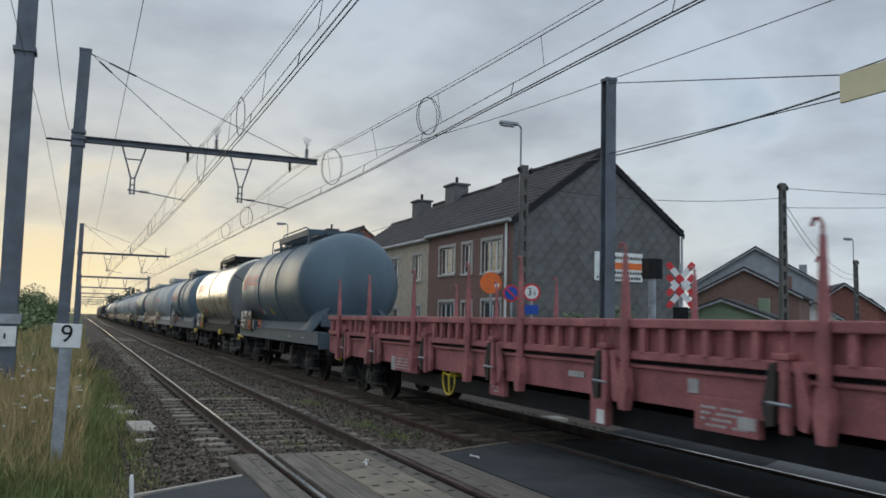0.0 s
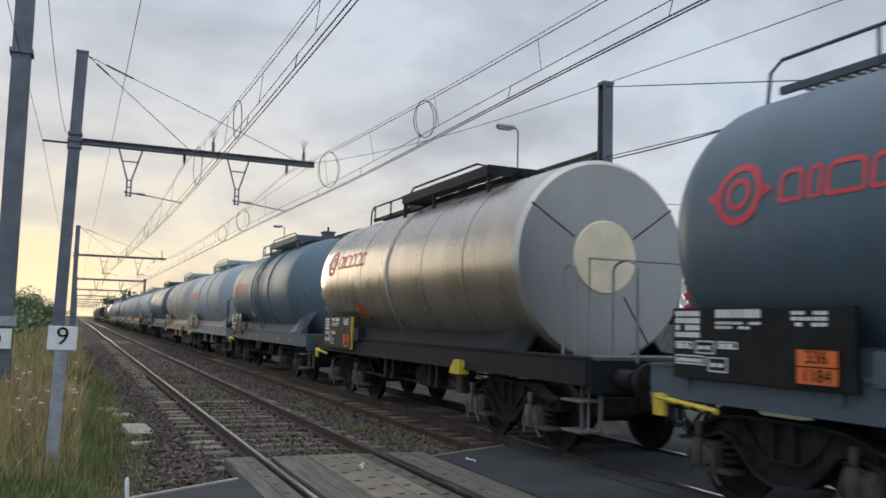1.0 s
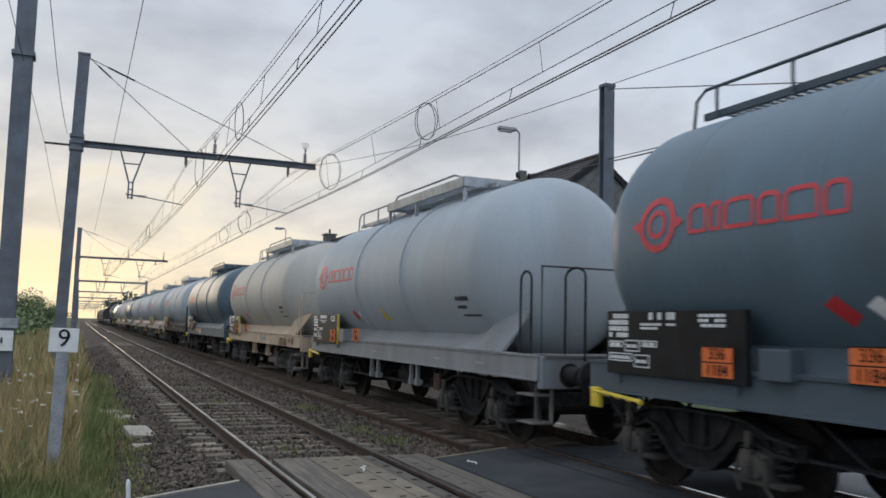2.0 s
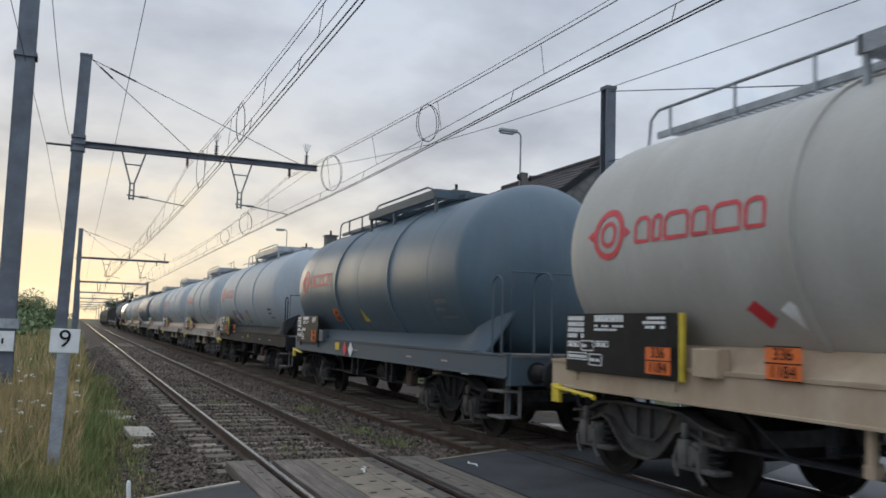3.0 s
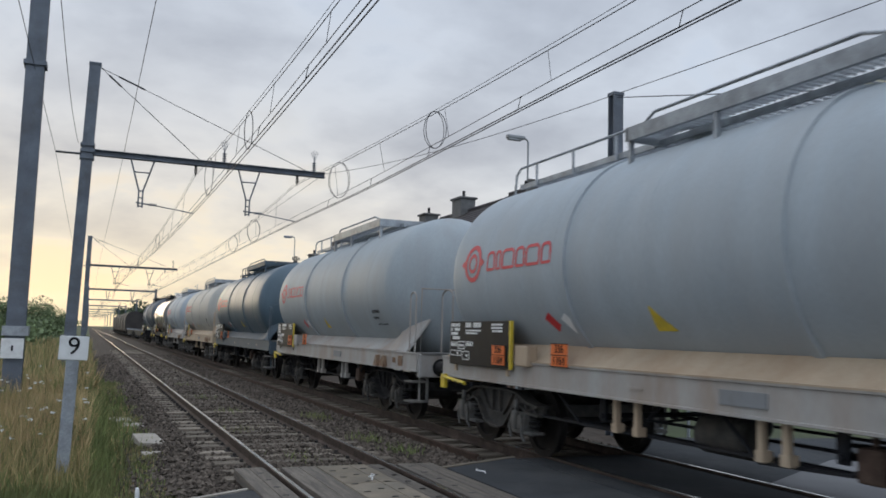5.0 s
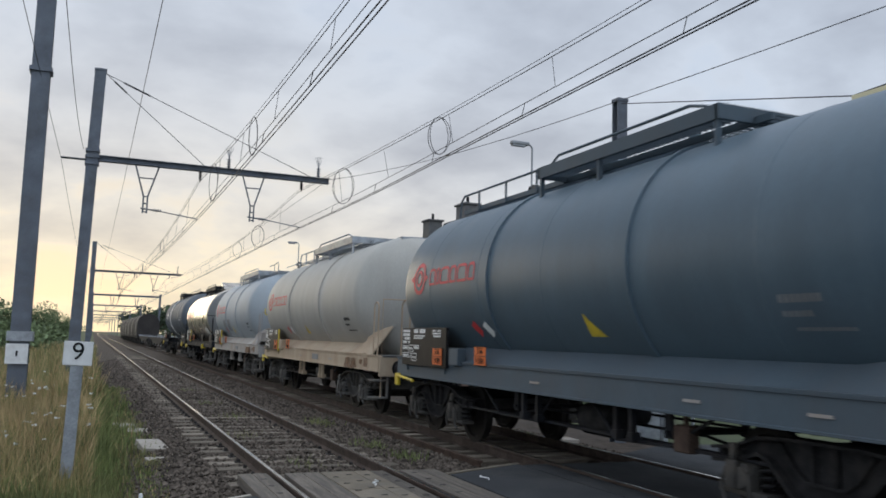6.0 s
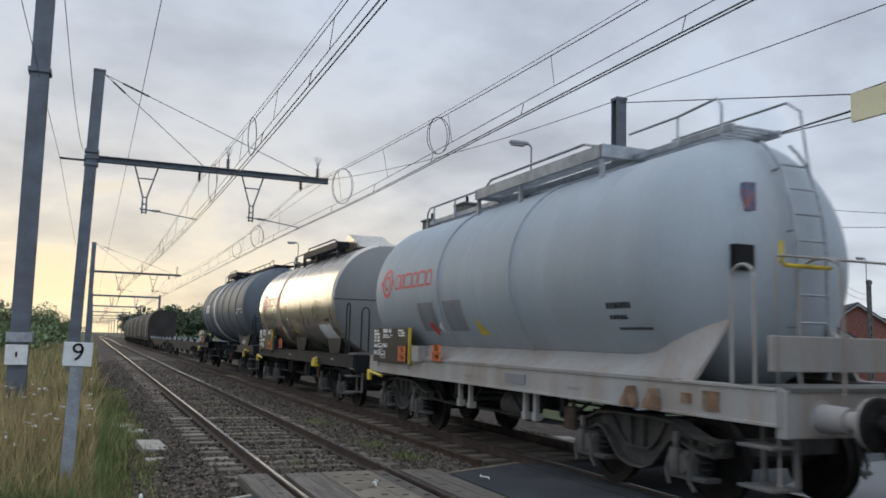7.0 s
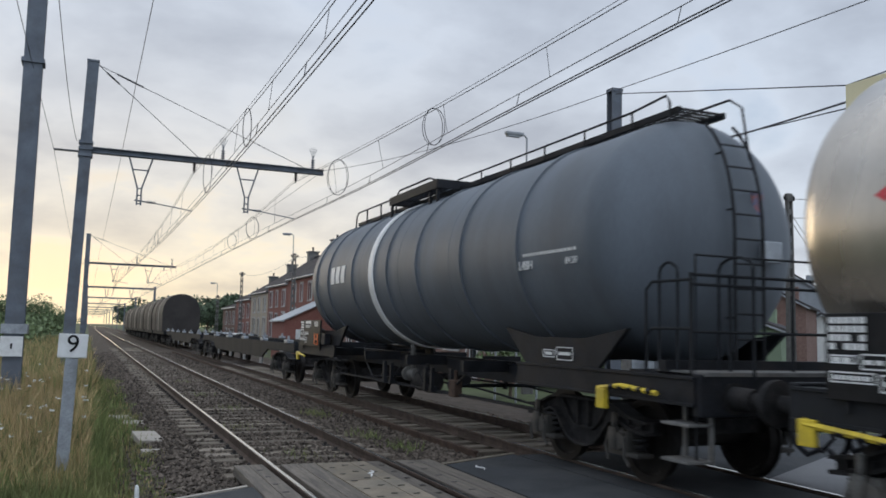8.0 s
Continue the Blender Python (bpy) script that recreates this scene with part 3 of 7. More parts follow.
def catenary_mast(x, y, top, arm_z, w=0.42, lean=0.0, arm=None, drops=(), label="dark steel catenary mast with a long cantilever arm", tie=True, footing=True, collars=True, bands=(-0.22, 0.02, 0.24)):
    t = thing("catenary_mast", label, "catenary mast", "catenary masts", at=pose(x, y, -0.4))
    part("post", h_beam(B(), 0, 0, 0, top + 0.4, w, w * 0.9, (lean, 0)), M["mast_steel"], t)
    if footing:
        part("foundation", box(B(), -0.45, 0.45, -0.45, 0.45, -0.3, 0.12, 0.03), M["concrete"], t, "concrete foundation block")
    bm = B()
    zc = arm_z + 0.4
    xo = lean * zc
    for dz in bands:
        box(bm, xo - w * 0.62, xo + w * 0.62, -w * 0.6, w * 0.6, zc + dz - 0.05, zc + dz + 0.05)
    if collars:
        part("clamp", bm, M["mast_steel"], t)
    else:
        bm.free()
    bm = B()
    box(bm, lean * top - w * 0.52, lean * top + w * 0.56, -w * 0.52, w * 0.52, top + 0.36, top + 0.43)
    part("cap", bm, M["mast_steel"], t)
    if arm:
        x0, x1 = arm[0] - x, arm[1] - x
        bm = B()
        for zz in (-0.1, 0.08):
            box(bm, x0 if zz < 0 else xo, x1, -0.14, 0.14, zc + zz, zc + zz + 0.025)
        box(bm, xo, x1, -0.012, 0.012, zc - 0.08, zc + 0.09)
        part("arm", bm, M["mast_steel"], t)
        if tie:
            for fx in (0.45, 0.92):
                bm = B()
                a, b = Vector((lean * top + 0.2, 0, top + 0.3)), Vector((xo + (x1 - xo) * fx, 0, zc + 0.1))
                tube(bm, [a, b], 0.013, 5)
                tube(bm, [a.lerp(b, 0.08), a.lerp(b, 0.2)], 0.032, 6)
                part("tie_rod", bm, M["wire"], t)
        for dx, reach, zw in drops:
            dx -= x
            bm = B()
            zb = zw + 0.4
            for s in (-1, 1):
                tube(bm, [(dx + s * 0.4, 0, zc - 0.1), (dx + s * 0.07, 0, zb + 0.55), (dx + s * 0.07, 0, zb - 0.05)], 0.03, 5)
            for zz in (zc - 0.55, zb + 0.55, zb + 0.3, zb + 0.1, zb):
                k = min(1, max(0, (zz - zb - 0.55) / (zc - zb - 0.65)))
                tube(bm, [(dx - 0.07 - 0.33 * k, 0, zz), (dx + 0.07 + 0.33 * k, 0, zz)], 0.025, 5)
            part("drop_bracket", bm, M["mast_steel"], t)
            bm = B()
            tube(bm, [(dx - 0.15, 0, zb + 0.12), (dx + 0.5, 0, zb + 0.06)], 0.028, 6)
            for k in range(5):
                lathe(bm, [(-0.02, 0.03), (0, 0.065), (0.02, 0.03)], "x", (dx + 0.3 + k * 0.06, 0, zb + 0.08), 8)
            tube(bm, [(dx + 0.5, 0, zb + 0.06), (dx + reach, 0, zb - 0.12)], 0.02, 5)
            part("steady_arm", bm, M["mast_steel"], t)
            # insulator that carries the messenger wire
            bm = B()
            for k in range(5):
                lathe(bm, [(-0.025, 0.03), (0, 0.075), (0.025, 0.03)], "z", (dx + reach, 0, zc - 0.14 - k * 0.06), 8)
            tube(bm, [(dx + reach, 0, zc - 0.05), (dx + reach, 0, zc - 0.5)], 0.02, 5)
            part("insulator", bm, M["dark_steel"], t, "brown ribbed insulator")
        for fx in (0.55, 0.95):
            bm = B()
            px = xo + (x1 - xo) * fx
            for k in range(4):
                lathe(bm, [(-0.03, 0.04), (0, 0.09), (0.03, 0.04)], "z", (px, 0, zc + 0.18 + k * 0.09), 8)
            tube(bm, [(px, 0, zc + 0.05), (px, 0, zc + 0.55)], 0.025, 5)
            for k in range(5):
                a = -0.5 + 0.25 * k
                tube(bm, [(px, 0, zc + 0.5), (px + 0.3 * math.sin(a), 0, zc + 0.5 + 0.45 * math.cos(a))], 0.008, 4)
            part("bird_guard", bm, M["mast_steel"], t, "insulator topped by bird spikes")
    return t


catenary_mast(-2.76, 31.5, 10.9, 7.72, 0.38, 0.02, (-3.6, 5.95), ((-0.75, 1.85, 5.95), (3.04, 1.84, 5.95)))
m1 = catenary_mast(-3.69, 21.5, 12.6, 7.75, 0.4, -0.003, bands=(0.0,), label="dark steel catenary mast with a bolted clamp and number plate")
part("number_plate", box(B(), -0.26, 0.2, -0.3, -0.27, 1.27, 1.72), M["white_paint"], m1, "white number plate with a small mark")
part("plate_mark", box(B(), -0.05, -0.01, -0.308, -0.3, 1.44, 1.56), M["black_paint"], m1)
part("band", box(B(), -0.27, 0.27, -0.26, 0.26, 1.78, 2.0), M["galvanised"], m1, "grey band round the post")
catenary_mast(-2.62, 91, 10.6, 7.7, 0.42, 0.004, (-3.5, 6.0), ((0.0, 1.4, 5.9), (3.3, 1.5, 5.9)))
catenary_mast(8.32, 15.3, 7.1, 5.4, 0.25, 0.002, footing=False, collars=False, label="dark steel mast beside the crossing carrying span wires")


def portal(y, right=8.2):
    t = thing("catenary_portal", "steel catenary portal spanning both tracks far off", "catenary portal", "catenary portals", at=pose(0, y, -0.4))
    for x in (-2.6, right):
        part("post", h_beam(B(), x, 0, 0, 8.6, 0.35, 0.35), M["mast_steel"], t)
    part("beam", box(B(), -2.8, right + 0.2, -0.15, 0.15, 8.0, 8.3), M["mast_steel"], t)
    for c in (0.5, 4.4):
        bm = B()
        for s in (-0.3, 0.3):
            tube(bm, [(c + s, 0, 8.0), (c + s * 0.2, 0, 6.4)], 0.05, 5)
        tube(bm, [(c, 0, 6.4), (c + 1.3, 0, 6.2)], 0.035, 5)
        part("drop_bracket", bm, M["mast_steel"], t)


for y in (152, 214, 278, 342, 406, 470, 540, 620):
    portal(y)


def sag(y, supports, z0, depth):
    for a, b in zip(supports, supports[1:]):
        if a <= y <= b:
            u = (y - a) / (b - a)
            return z0 - depth * 4 * u * (1 - u)
    return z0


def overhead():
    sup = [-29, 31.5, 91, 152, 214, 278, 342, 406]
    ys = list(np.arange(-29, 100, 1.9)) + list(np.arange(100, 400, 8))
    for cx, off, grp in ((TRACK_A, 0.3, "near"), (TRACK_B, 0.12, "far")):
        t = thing("catenary", "contact wires hung by droppers from a messenger wire", "overhead line", "overhead lines")

        def lateral(y):
            u = (y - 31.5) / 60.0
            return cx + off * math.cos(math.pi * u)

        def contact(y):
            # the running wires swing out more than the messenger on the far track
            return lateral(y) if grp == "near" else 4.86 + 0.16 * math.exp(-((y - 23.0) / 8.0) ** 2)

        def mess(y):
            return sag(y, sup, 7.28, 0.8)
        for k, (dx, zf, r) in enumerate(((0.06, mess, 0.009), (0.02, lambda y: mess(y) + 0.05, 0.006), (0.0, lambda y: 6.06, 0.008), (-0.03, lambda y: 5.83, 0.012), (0.05, lambda y: 5.83, 0.012))):
            bm = B()
            tube(bm, [((lateral(y) if k < 2 else contact(y)) + dx, y, zf(y)) for y in ys], r, 5)
            part(("messenger_wire", "messenger_wire", "auxiliary_wire", "contact_wire", "contact_wire")[k], bm, M["wire"], t)
        y = -20.0
        while y < 130:
            if min(abs(y - s) for s in sup) > 2:
                bm = B()
                tube(bm, [(lateral(y) + 0.06, y, mess(y)), (contact(y), y, 6.06)], 0.006, 4)
                part("dropper", bm, M["wire"], t)
                part("wire_clip", tube(B(), [(contact(y), y + 1.1, 6.06), (contact(y) - 0.03, y + 1.15, 5.83)], 0.008, 4), M["wire"], t)
            y += 4.6
        # loops of cable that join the wires
        for yl in ((19.5, 27.0, 47.0) if grp == "near" else (17.2, 25.2, 40.0, 46.0)):
            for turn in (75, 118):
                bm = B()
                zt, zb = mess(yl), 5.85
                zm, rr = (zt + zb) / 2, (zt - zb) / 2
                rx = rr * (0.22 if grp == "near" else 0.6)
                pts = []
                for a in range(25):
                    th = 2 * math.pi * a / 24
                    s = math.sin(th) * rx
                    pts.append((lateral(yl) + s * math.sin(radians(turn)), yl + s * math.cos(radians(turn)), zm + rr * math.cos(th)))
                tube(bm, pts, 0.009, 5, False)
                part("jumper_loop", bm, M["wire"], t)
    # feeder and earth wires
    for name, label, pts, r in (
            ("feeder_wire", "thin feeder wire hung along the masts", [(-1.35, -30, 8.6), (-1.35, 30, 8.2), (-1.5, 91, 8.6), (-1.5, 200, 8.5)], 0.009),
            ("feeder_wire", "thin feeder wire hung along the masts", [(-3.15, -30, 8.7), (-3.1, 21, 8.2), (-2.9, 31.5, 8.0)], 0.009),
            ("feeder_wire", "thin earth wire fixed to the arm ends", [(-4.2, -30, 8.3), (-3.6, 31.5, 7.6), (-3.5, 91, 7.6), (-3.4, 152, 7.6)], 0.008),
            ("feeder_wire", "thin earth wire over the far track", [(9.3, -12, 6.95), (8.37, 15.3, 7.12), (5.95, 31.5, 7.8), (6.0, 91, 7.8), (6.0, 152, 7.9)], 0.009)):
        t = thing(name, label, "wire", "feeder wires")
        out = []
        for a, b in zip(pts, pts[1:]):
            for k in range(12):
                u = k / 12
                p = Vector(a).lerp(Vector(b), u)
                p.z -= 0.25 * 4 * u * (1 - u)
                out.append(p)
        out.append(Vector(pts[-1]))
        part("wire_strand", tube(B(), out, r, 5), M["wire"], t)


overhead()


def height_portal():
    t = thing("height_warning_span", "pale yellow board hung on span wires over the road", "height board")
    for z in (7.0, 5.42):
        part("span_wire", tube(B(), [(8.3, 15.2, z), (8.3, 9.1, 5.56 if z > 6 else 5.2), (8.3, -3, 6.0)], 0.011, 5), M["wire"], t)
    part("board", box(B(), 8.28, 8.34, 3.2, 9.1, 5.12, 5.56), M["pale_yellow"], t, "pale yellow height board")


height_portal()


# ---- houses ----
def pierced_wall(bm, u0, u1, z0, z1, holes, place):
    """A wall sheet with thickness, cut into cells that leave the openings free. place(u, z, d) gives the point."""
    us = sorted({u0, u1, *[h[0] for h in holes], *[h[1] for h in holes]})
    zs = sorted({z0, z1, *[h[2] for h in holes], *[h[3] for h in holes]})
    for ua, ub in zip(us, us[1:]):
        for za, zb in zip(zs, zs[1:]):
            um, zm = (ua + ub) / 2, (za + zb) / 2
            if any(h[0] < um < h[1] and h[2] < zm < h[3] for h in holes):
                continue
            v = [bm.verts.new(place(u, z, d)) for u in (ua, ub) for z in (za, zb) for d in (0.0, 0.3)]
            for f in ((0, 1, 3, 2), (4, 6, 7, 5), (0, 4, 5, 1), (2, 3, 7, 6), (0, 2, 6, 4), (1, 5, 7, 3)):
                bm.faces.new([v[i] for i in f])
    bmesh.ops.remove_doubles(bm, verts=bm.verts, dist=0.001)
    bmesh.ops.recalc_face_normals(bm, faces=bm.faces)
    return bm


def window_in(house, ya, yb, za, zb, mullions=1, door=False):
    """A window in a wall that faces -x (local x = 0 is the outer face)."""
    w = part("door" if door else "window", box(B(), 0.1, 0.16, ya, ya + 0.07, za, zb), M["frame_white"], house, "white framed window")
    bm = B()
    box(bm, 0.1, 0.16, yb - 0.07, yb, za, zb)
    box(bm, 0.1, 0.16, ya + 0.07, yb - 0.07, za, za + 0.07)
    box(bm, 0.1, 0.16, ya + 0.07, yb - 0.07, zb - 0.07, zb)
    for k in range(mullions):
        ym = ya + (yb - ya) * (k + 1) / (mullions + 1)
        box(bm, 0.09, 0.15, ym - 0.04, ym + 0.04, za + 0.07, zb - 0.07)
    part("window_frame", bm, M["frame_white"], w)
    part("pane", box(B(), 0.12, 0.13, ya + 0.05, yb - 0.05, za + 0.05, zb - 0.05), M["glass"], w, "dark reflecting glass pane")
    bm = B()
    box(bm, -0.07, 0.12, ya - 0.1, yb + 0.1, za - 0.1, za - 0.004, 0.01)
    part("sill", bm, M["stone_sill"], w, "pale stone sill")
    bm = B()
    box(bm, -0.03, 0.02, ya - 0.12, ya - 0.004, za, zb + 0.14)
    box(bm, -0.03, 0.02, yb + 0.004, yb + 0.12, za, zb + 0.14)
    box(bm, -0.03, 0.02, ya, yb, zb + 0.004, zb + 0.14)
    part("surround", bm, M["stone_sill"], w)


def house(label, x, y, width, length, eave, ridge, wall, windows, chimneys=(), rz=0.0, overhang=0.15, roof="roof_tile", name="house", group="houses along the railway"):
    """Front faces local -x at x = 0, from y = 0 to length; ridge along y."""
    t = thing(name, label, "house", group, at=pose(x, y, -0.42, 0, 0, rz))
    holes = [(a, b, c + 0.42, d + 0.42) for a, b, c, d, *_ in windows]
    e, r = eave + 0.42, ridge + 0.42
    part("front_wall", pierced_wall(B(), 0, length, 0, e, holes, lambda u, z, d: (d, u, z)), wall, t)
    part("rear_wall", box(B(), width - 0.3, width, 0.3, length - 0.3, 0, e), wall, t)
    for y0 in (0.0, length - 0.3):
        bm = B()
        extrude_profile(bm, [(0.3, 0), (width - 0.004, 0), (width - 0.004, e), (width / 2, r - 0.02), (0.3, e + (r - e) * 0.6 / width)], "y", y0 + 0.003, y0 + 0.297)
        part("gable_wall", bm, wall, t)
    part("room_floor", box(B(), 0.3, width - 0.3, 0.3, length - 0.3, 2.6, 2.7), M["concrete"], t)
    for s in (0, 1):
        n = 15
        x0, x1 = (-overhang, width / 2) if s == 0 else (width + overhang, width / 2)
        ze = e - (r - e) * overhang / (width / 2)
        slab = part("roof", extrude_profile(B(), [(x0, ze - 0.06), (x1, r - 0.06), (x1, r), (x0, ze)], "y", -0.08, length + 0.06), M[roof], t, "dark tiled roof slope")
        for k in range(n):
            u0, u1 = k / n, min((k + 1.12) / n, 1)
            a, b = x0 + (x1 - x0) * u0, x0 + (x1 - x0) * u1
            za, zb2 = ze + (r - ze) * u0 + 0.1, ze + (r - ze) * u1 + 0.06
            part("tile_course", extrude_profile(B(), [(a, za - 0.06), (a, za), (b, zb2), (b, zb2 - 0.06)], "y", -0.12, length + 0.1), M[roof], slab)
    part("ridge_cap", tube(B(), [(width / 2, -0.14, r + 0.09), (width / 2, length + 0.1, r + 0.09)], 0.12, 8), M[roof], t)
    part("gutter", tube(B(), [(-overhang - 0.05, -0.1, e - 0.1), (-overhang - 0.05, length + 0.05, e - 0.1)], 0.08, 8), M["zinc"], t, "zinc gutter")
    part("fascia", box(B(), -overhang, -0.01, -0.05, length, e - 0.16, e - 0.03), M["frame_white"], t)
    for cy, cw, ch in chimneys:
        c = part("chimney", box(B(), width / 2 - 0.55, width / 2 + 0.35, cy - cw / 2, cy + cw / 2, r - 0.7, r + ch, 0.02), M["slate"], t)
        bm = box(B(), width / 2 - 0.65, width / 2 + 0.45, cy - cw / 2 - 0.1, cy + cw / 2 + 0.1, r + ch + 0.002, r + ch + 0.12, 0.02)
        part("chimney_cap", bm, M["slate"], c)
        part("flue", tube(B(), [(width / 2 - 0.1, cy, r + ch + 0.1), (width / 2 - 0.1, cy, r + ch + 0.55)], 0.09, 8), M["dark_steel"], c)
    for win in windows:
        a, b, c, d = win[:4]
        window_in(t, a, b, c + 0.42, d + 0.42, win[4] if len(win) > 4 else 1)
    return t


# brick house at the crossing: its slated gable faces the road
MAIN = house("brown brick end house with a diamond-slated gable and tiled roof", 13.4, 29.2, 8.2, 8.75, 5.85, 8.9, M["brick"],
             [(0.95, 2.75, 3.75, 5.1, 2), (3.8, 4.75, 3.8, 5.1, 1), (5.6, 7.35, 3.85, 5.1, 2), (1.0, 2.7, 0.9, 2.55, 1), (3.7, 4.7, -0.3, 2.5, 0), (5.6, 7.3, 0.9, 2.55, 2)],
             [])
house("beige rendered terrace house with a tiled roof", 13.4, 38.0, 8.2, 9.2, 5.75, 8.7, M["stucco"],
      [(0.9, 2.1, 3.7, 5.0, 1), (4.0, 5.2, 3.7, 5.0, 1), (6.6, 7.8, 3.7, 5.0, 1), (0.9, 2.1, 0.8, 2.4, 1), (4.2, 5.2, -0.3, 2.3, 0), (6.4, 7.8, 0.8, 2.4, 1)], [(5.7, 1.3, 0.75)])
house("brown brick terrace house farther along the line", 13.6, 47.3, 8.2, 8.0, 5.5, 8.3, M["brick"],
      [(1.0, 2.4, 3.5, 4.8, 1), (4.6, 6.0, 3.5, 4.8, 1), (1.0, 2.4, 0.8, 2.3, 1), (5.0, 6.0, -0.3, 2.2, 0)], [(2.3, 1.1, 0.95)])
for k, (y0, ln, ev, rg, wl) in enumerate(((63.0, 9.5, 5.9, 8.9, "brick_red"), (72.6, 8.6, 5.6, 8.5, "brick_red"), (81.3, 9.0, 5.2, 7.8, "stucco"), (90.4, 9.5, 4.7, 7.0, "brick_red"), (100.0, 10.0, 4.0, 5.6, "brick"))):
    house("red brick terrace house with white windows beside the line", 13.8, y0, 8.4, ln, ev, rg, M[wl],
          [(0.9, 2.2, ev - 2.0, ev - 0.6, 1), (4.0, 4.9, ev - 2.0, ev - 0.6, 0), (6.4, 7.6, ev - 2.0, ev - 0.6, 1), (0.9, 2.2, 0.5, ev - 2.6, 1), (4.0, 5.0, -0.3, ev - 2.7, 0), (6.2, 7.6, 0.5, ev - 2.6, 1)], [(ln - 0.6, 1.1, 0.6)])


def shed(x, y):
    t = thing("shed", "small brick shed with a pale sheet roof", "shed", at=pose(x, y, -0.42))
    part("shed_walls", box(B(), 0, 2.8, 0, 4.0, 0, 2.5), M["brick_red"], t)
    part("roof", extrude_profile(B(), [(-0.2, 2.5), (3.0, 4.0), (3.0, 4.06), (-0.2, 2.58)], "y", -0.2, 4.2), M["zinc"], t, "pale metal sheet roof")
    part("gable_infill", extrude_profile(B(), [(0, 2.504), (2.8, 2.504), (2.8, 3.9)], "y", 0.0, 0.2), M["brick_red"], t)
    part("door", box(B(), 0.8, 1.7, -0.03, -0.004, 0, 2.0, 0.006), M["frame_white"], t, "white plank door")


shed(10.0, 56.0)


def gable_slates(owner):
    """Diamond slates on the gable that faces the road."""
    cover = part("slate_backing", extrude_profile(B(), [(0.0, 0), (8.19, 0), (8.19, 6.25), (4.1, 9.25), (0.0, 6.2)], "y", -0.05, -0.005), M["slate"], owner, "grey diamond-shaped gable slates")
    me = None
    sx, sz = 0.3, 0.33
    rows = int(9.4 / sz)
    rng = random.Random(11)
    for r in range(rows):
        for k in range(16):
            x = (k + 0.5 * (r % 2)) * 2 * sx * 0.88 + 0.1
            z = r * sz + 0.25
            top = 6.2 + (3.05 * (1 - abs(x - 4.1) / 4.1))
            if x < 0.28 or x > 7.92 or z + sz * 0.6 > top or z < 1.2:
                continue
            if me is None:
                bm = B()
                v = [bm.verts.new(p) for p in ((0, -0.075, -sz), (sx, -0.06, 0), (0, -0.055, sz), (-sx, -0.06, 0))]
                u = [bm.verts.new((q.co.x, -0.05, q.co.z)) for q in v]
                bm.faces.new(v)
                for i in range(4):
                    bm.faces.new((v[i], u[i], u[(i + 1) % 4], v[(i + 1) % 4]))
                bmesh.ops.recalc_face_normals(bm, faces=bm.faces)
                ob = part("slate", bm, M["slate"], cover)
                me = ob.data
            else:
                ob = part("slate", me, None, cover)
            ob.matrix_basis = pose(x, 0.0, z, rng.uniform(-1.2, 1.2), 0, 0)
    for s in (0, 1):
        bm = B()
        a, b = ((-0.15, 6.12), (4.1, 9.27)) if s == 0 else ((8.35, 6.12), (4.1, 9.27))
        extrude_profile(bm, [a, b, (b[0], b[1] - 0.22), (a[0], a[1] - 0.22)], "y", -0.16, -0.08)
        part("verge_board", bm, M["dark_sill"], owner)
    part("downpipe", tube(B(), [(-0.12, 0.35, 0.2), (-0.12, 0.35, 6.1)], 0.055, 8), M["frame_white"], owner, "pale downpipe")
    part("downpipe", tube(B(), [(8.25, -0.1, 0.2), (8.25, -0.1, 6.1)], 0.05, 8), M["zinc"], owner)


gable_slates(MAIN)


def billboard():
    t = thing("advertising_board", "white advertising board with an orange band on the gable", "sign board", at=pose(17.15, 29.09, 3.5))
    part("panel", box(B(), 0, 2.4, -0.03, 0.03, 0, 1.2, 0.008), M["white_paint"], t)
    part("colour_band", box(B(), 0.5, 2.35, -0.037, -0.03, 0.5, 0.78), M["orange_plate"], t, "orange band")
    bm = B()
    for z, a, b, h in ((0.92, 1.0, 2.3, 0.12), (0.3, 0.85, 2.3, 0.11), (0.08, 0.9, 2.3, 0.12), (0.1, 0.1, 0.6, 0.08)):
        x = a
        while x < b:
            box(bm, x, x + 0.085, -0.036, -0.03, z, z + h)
            x += 0.13
    part("lettering", bm, M["black_paint"], t, "dark lines of lettering")


billboard()


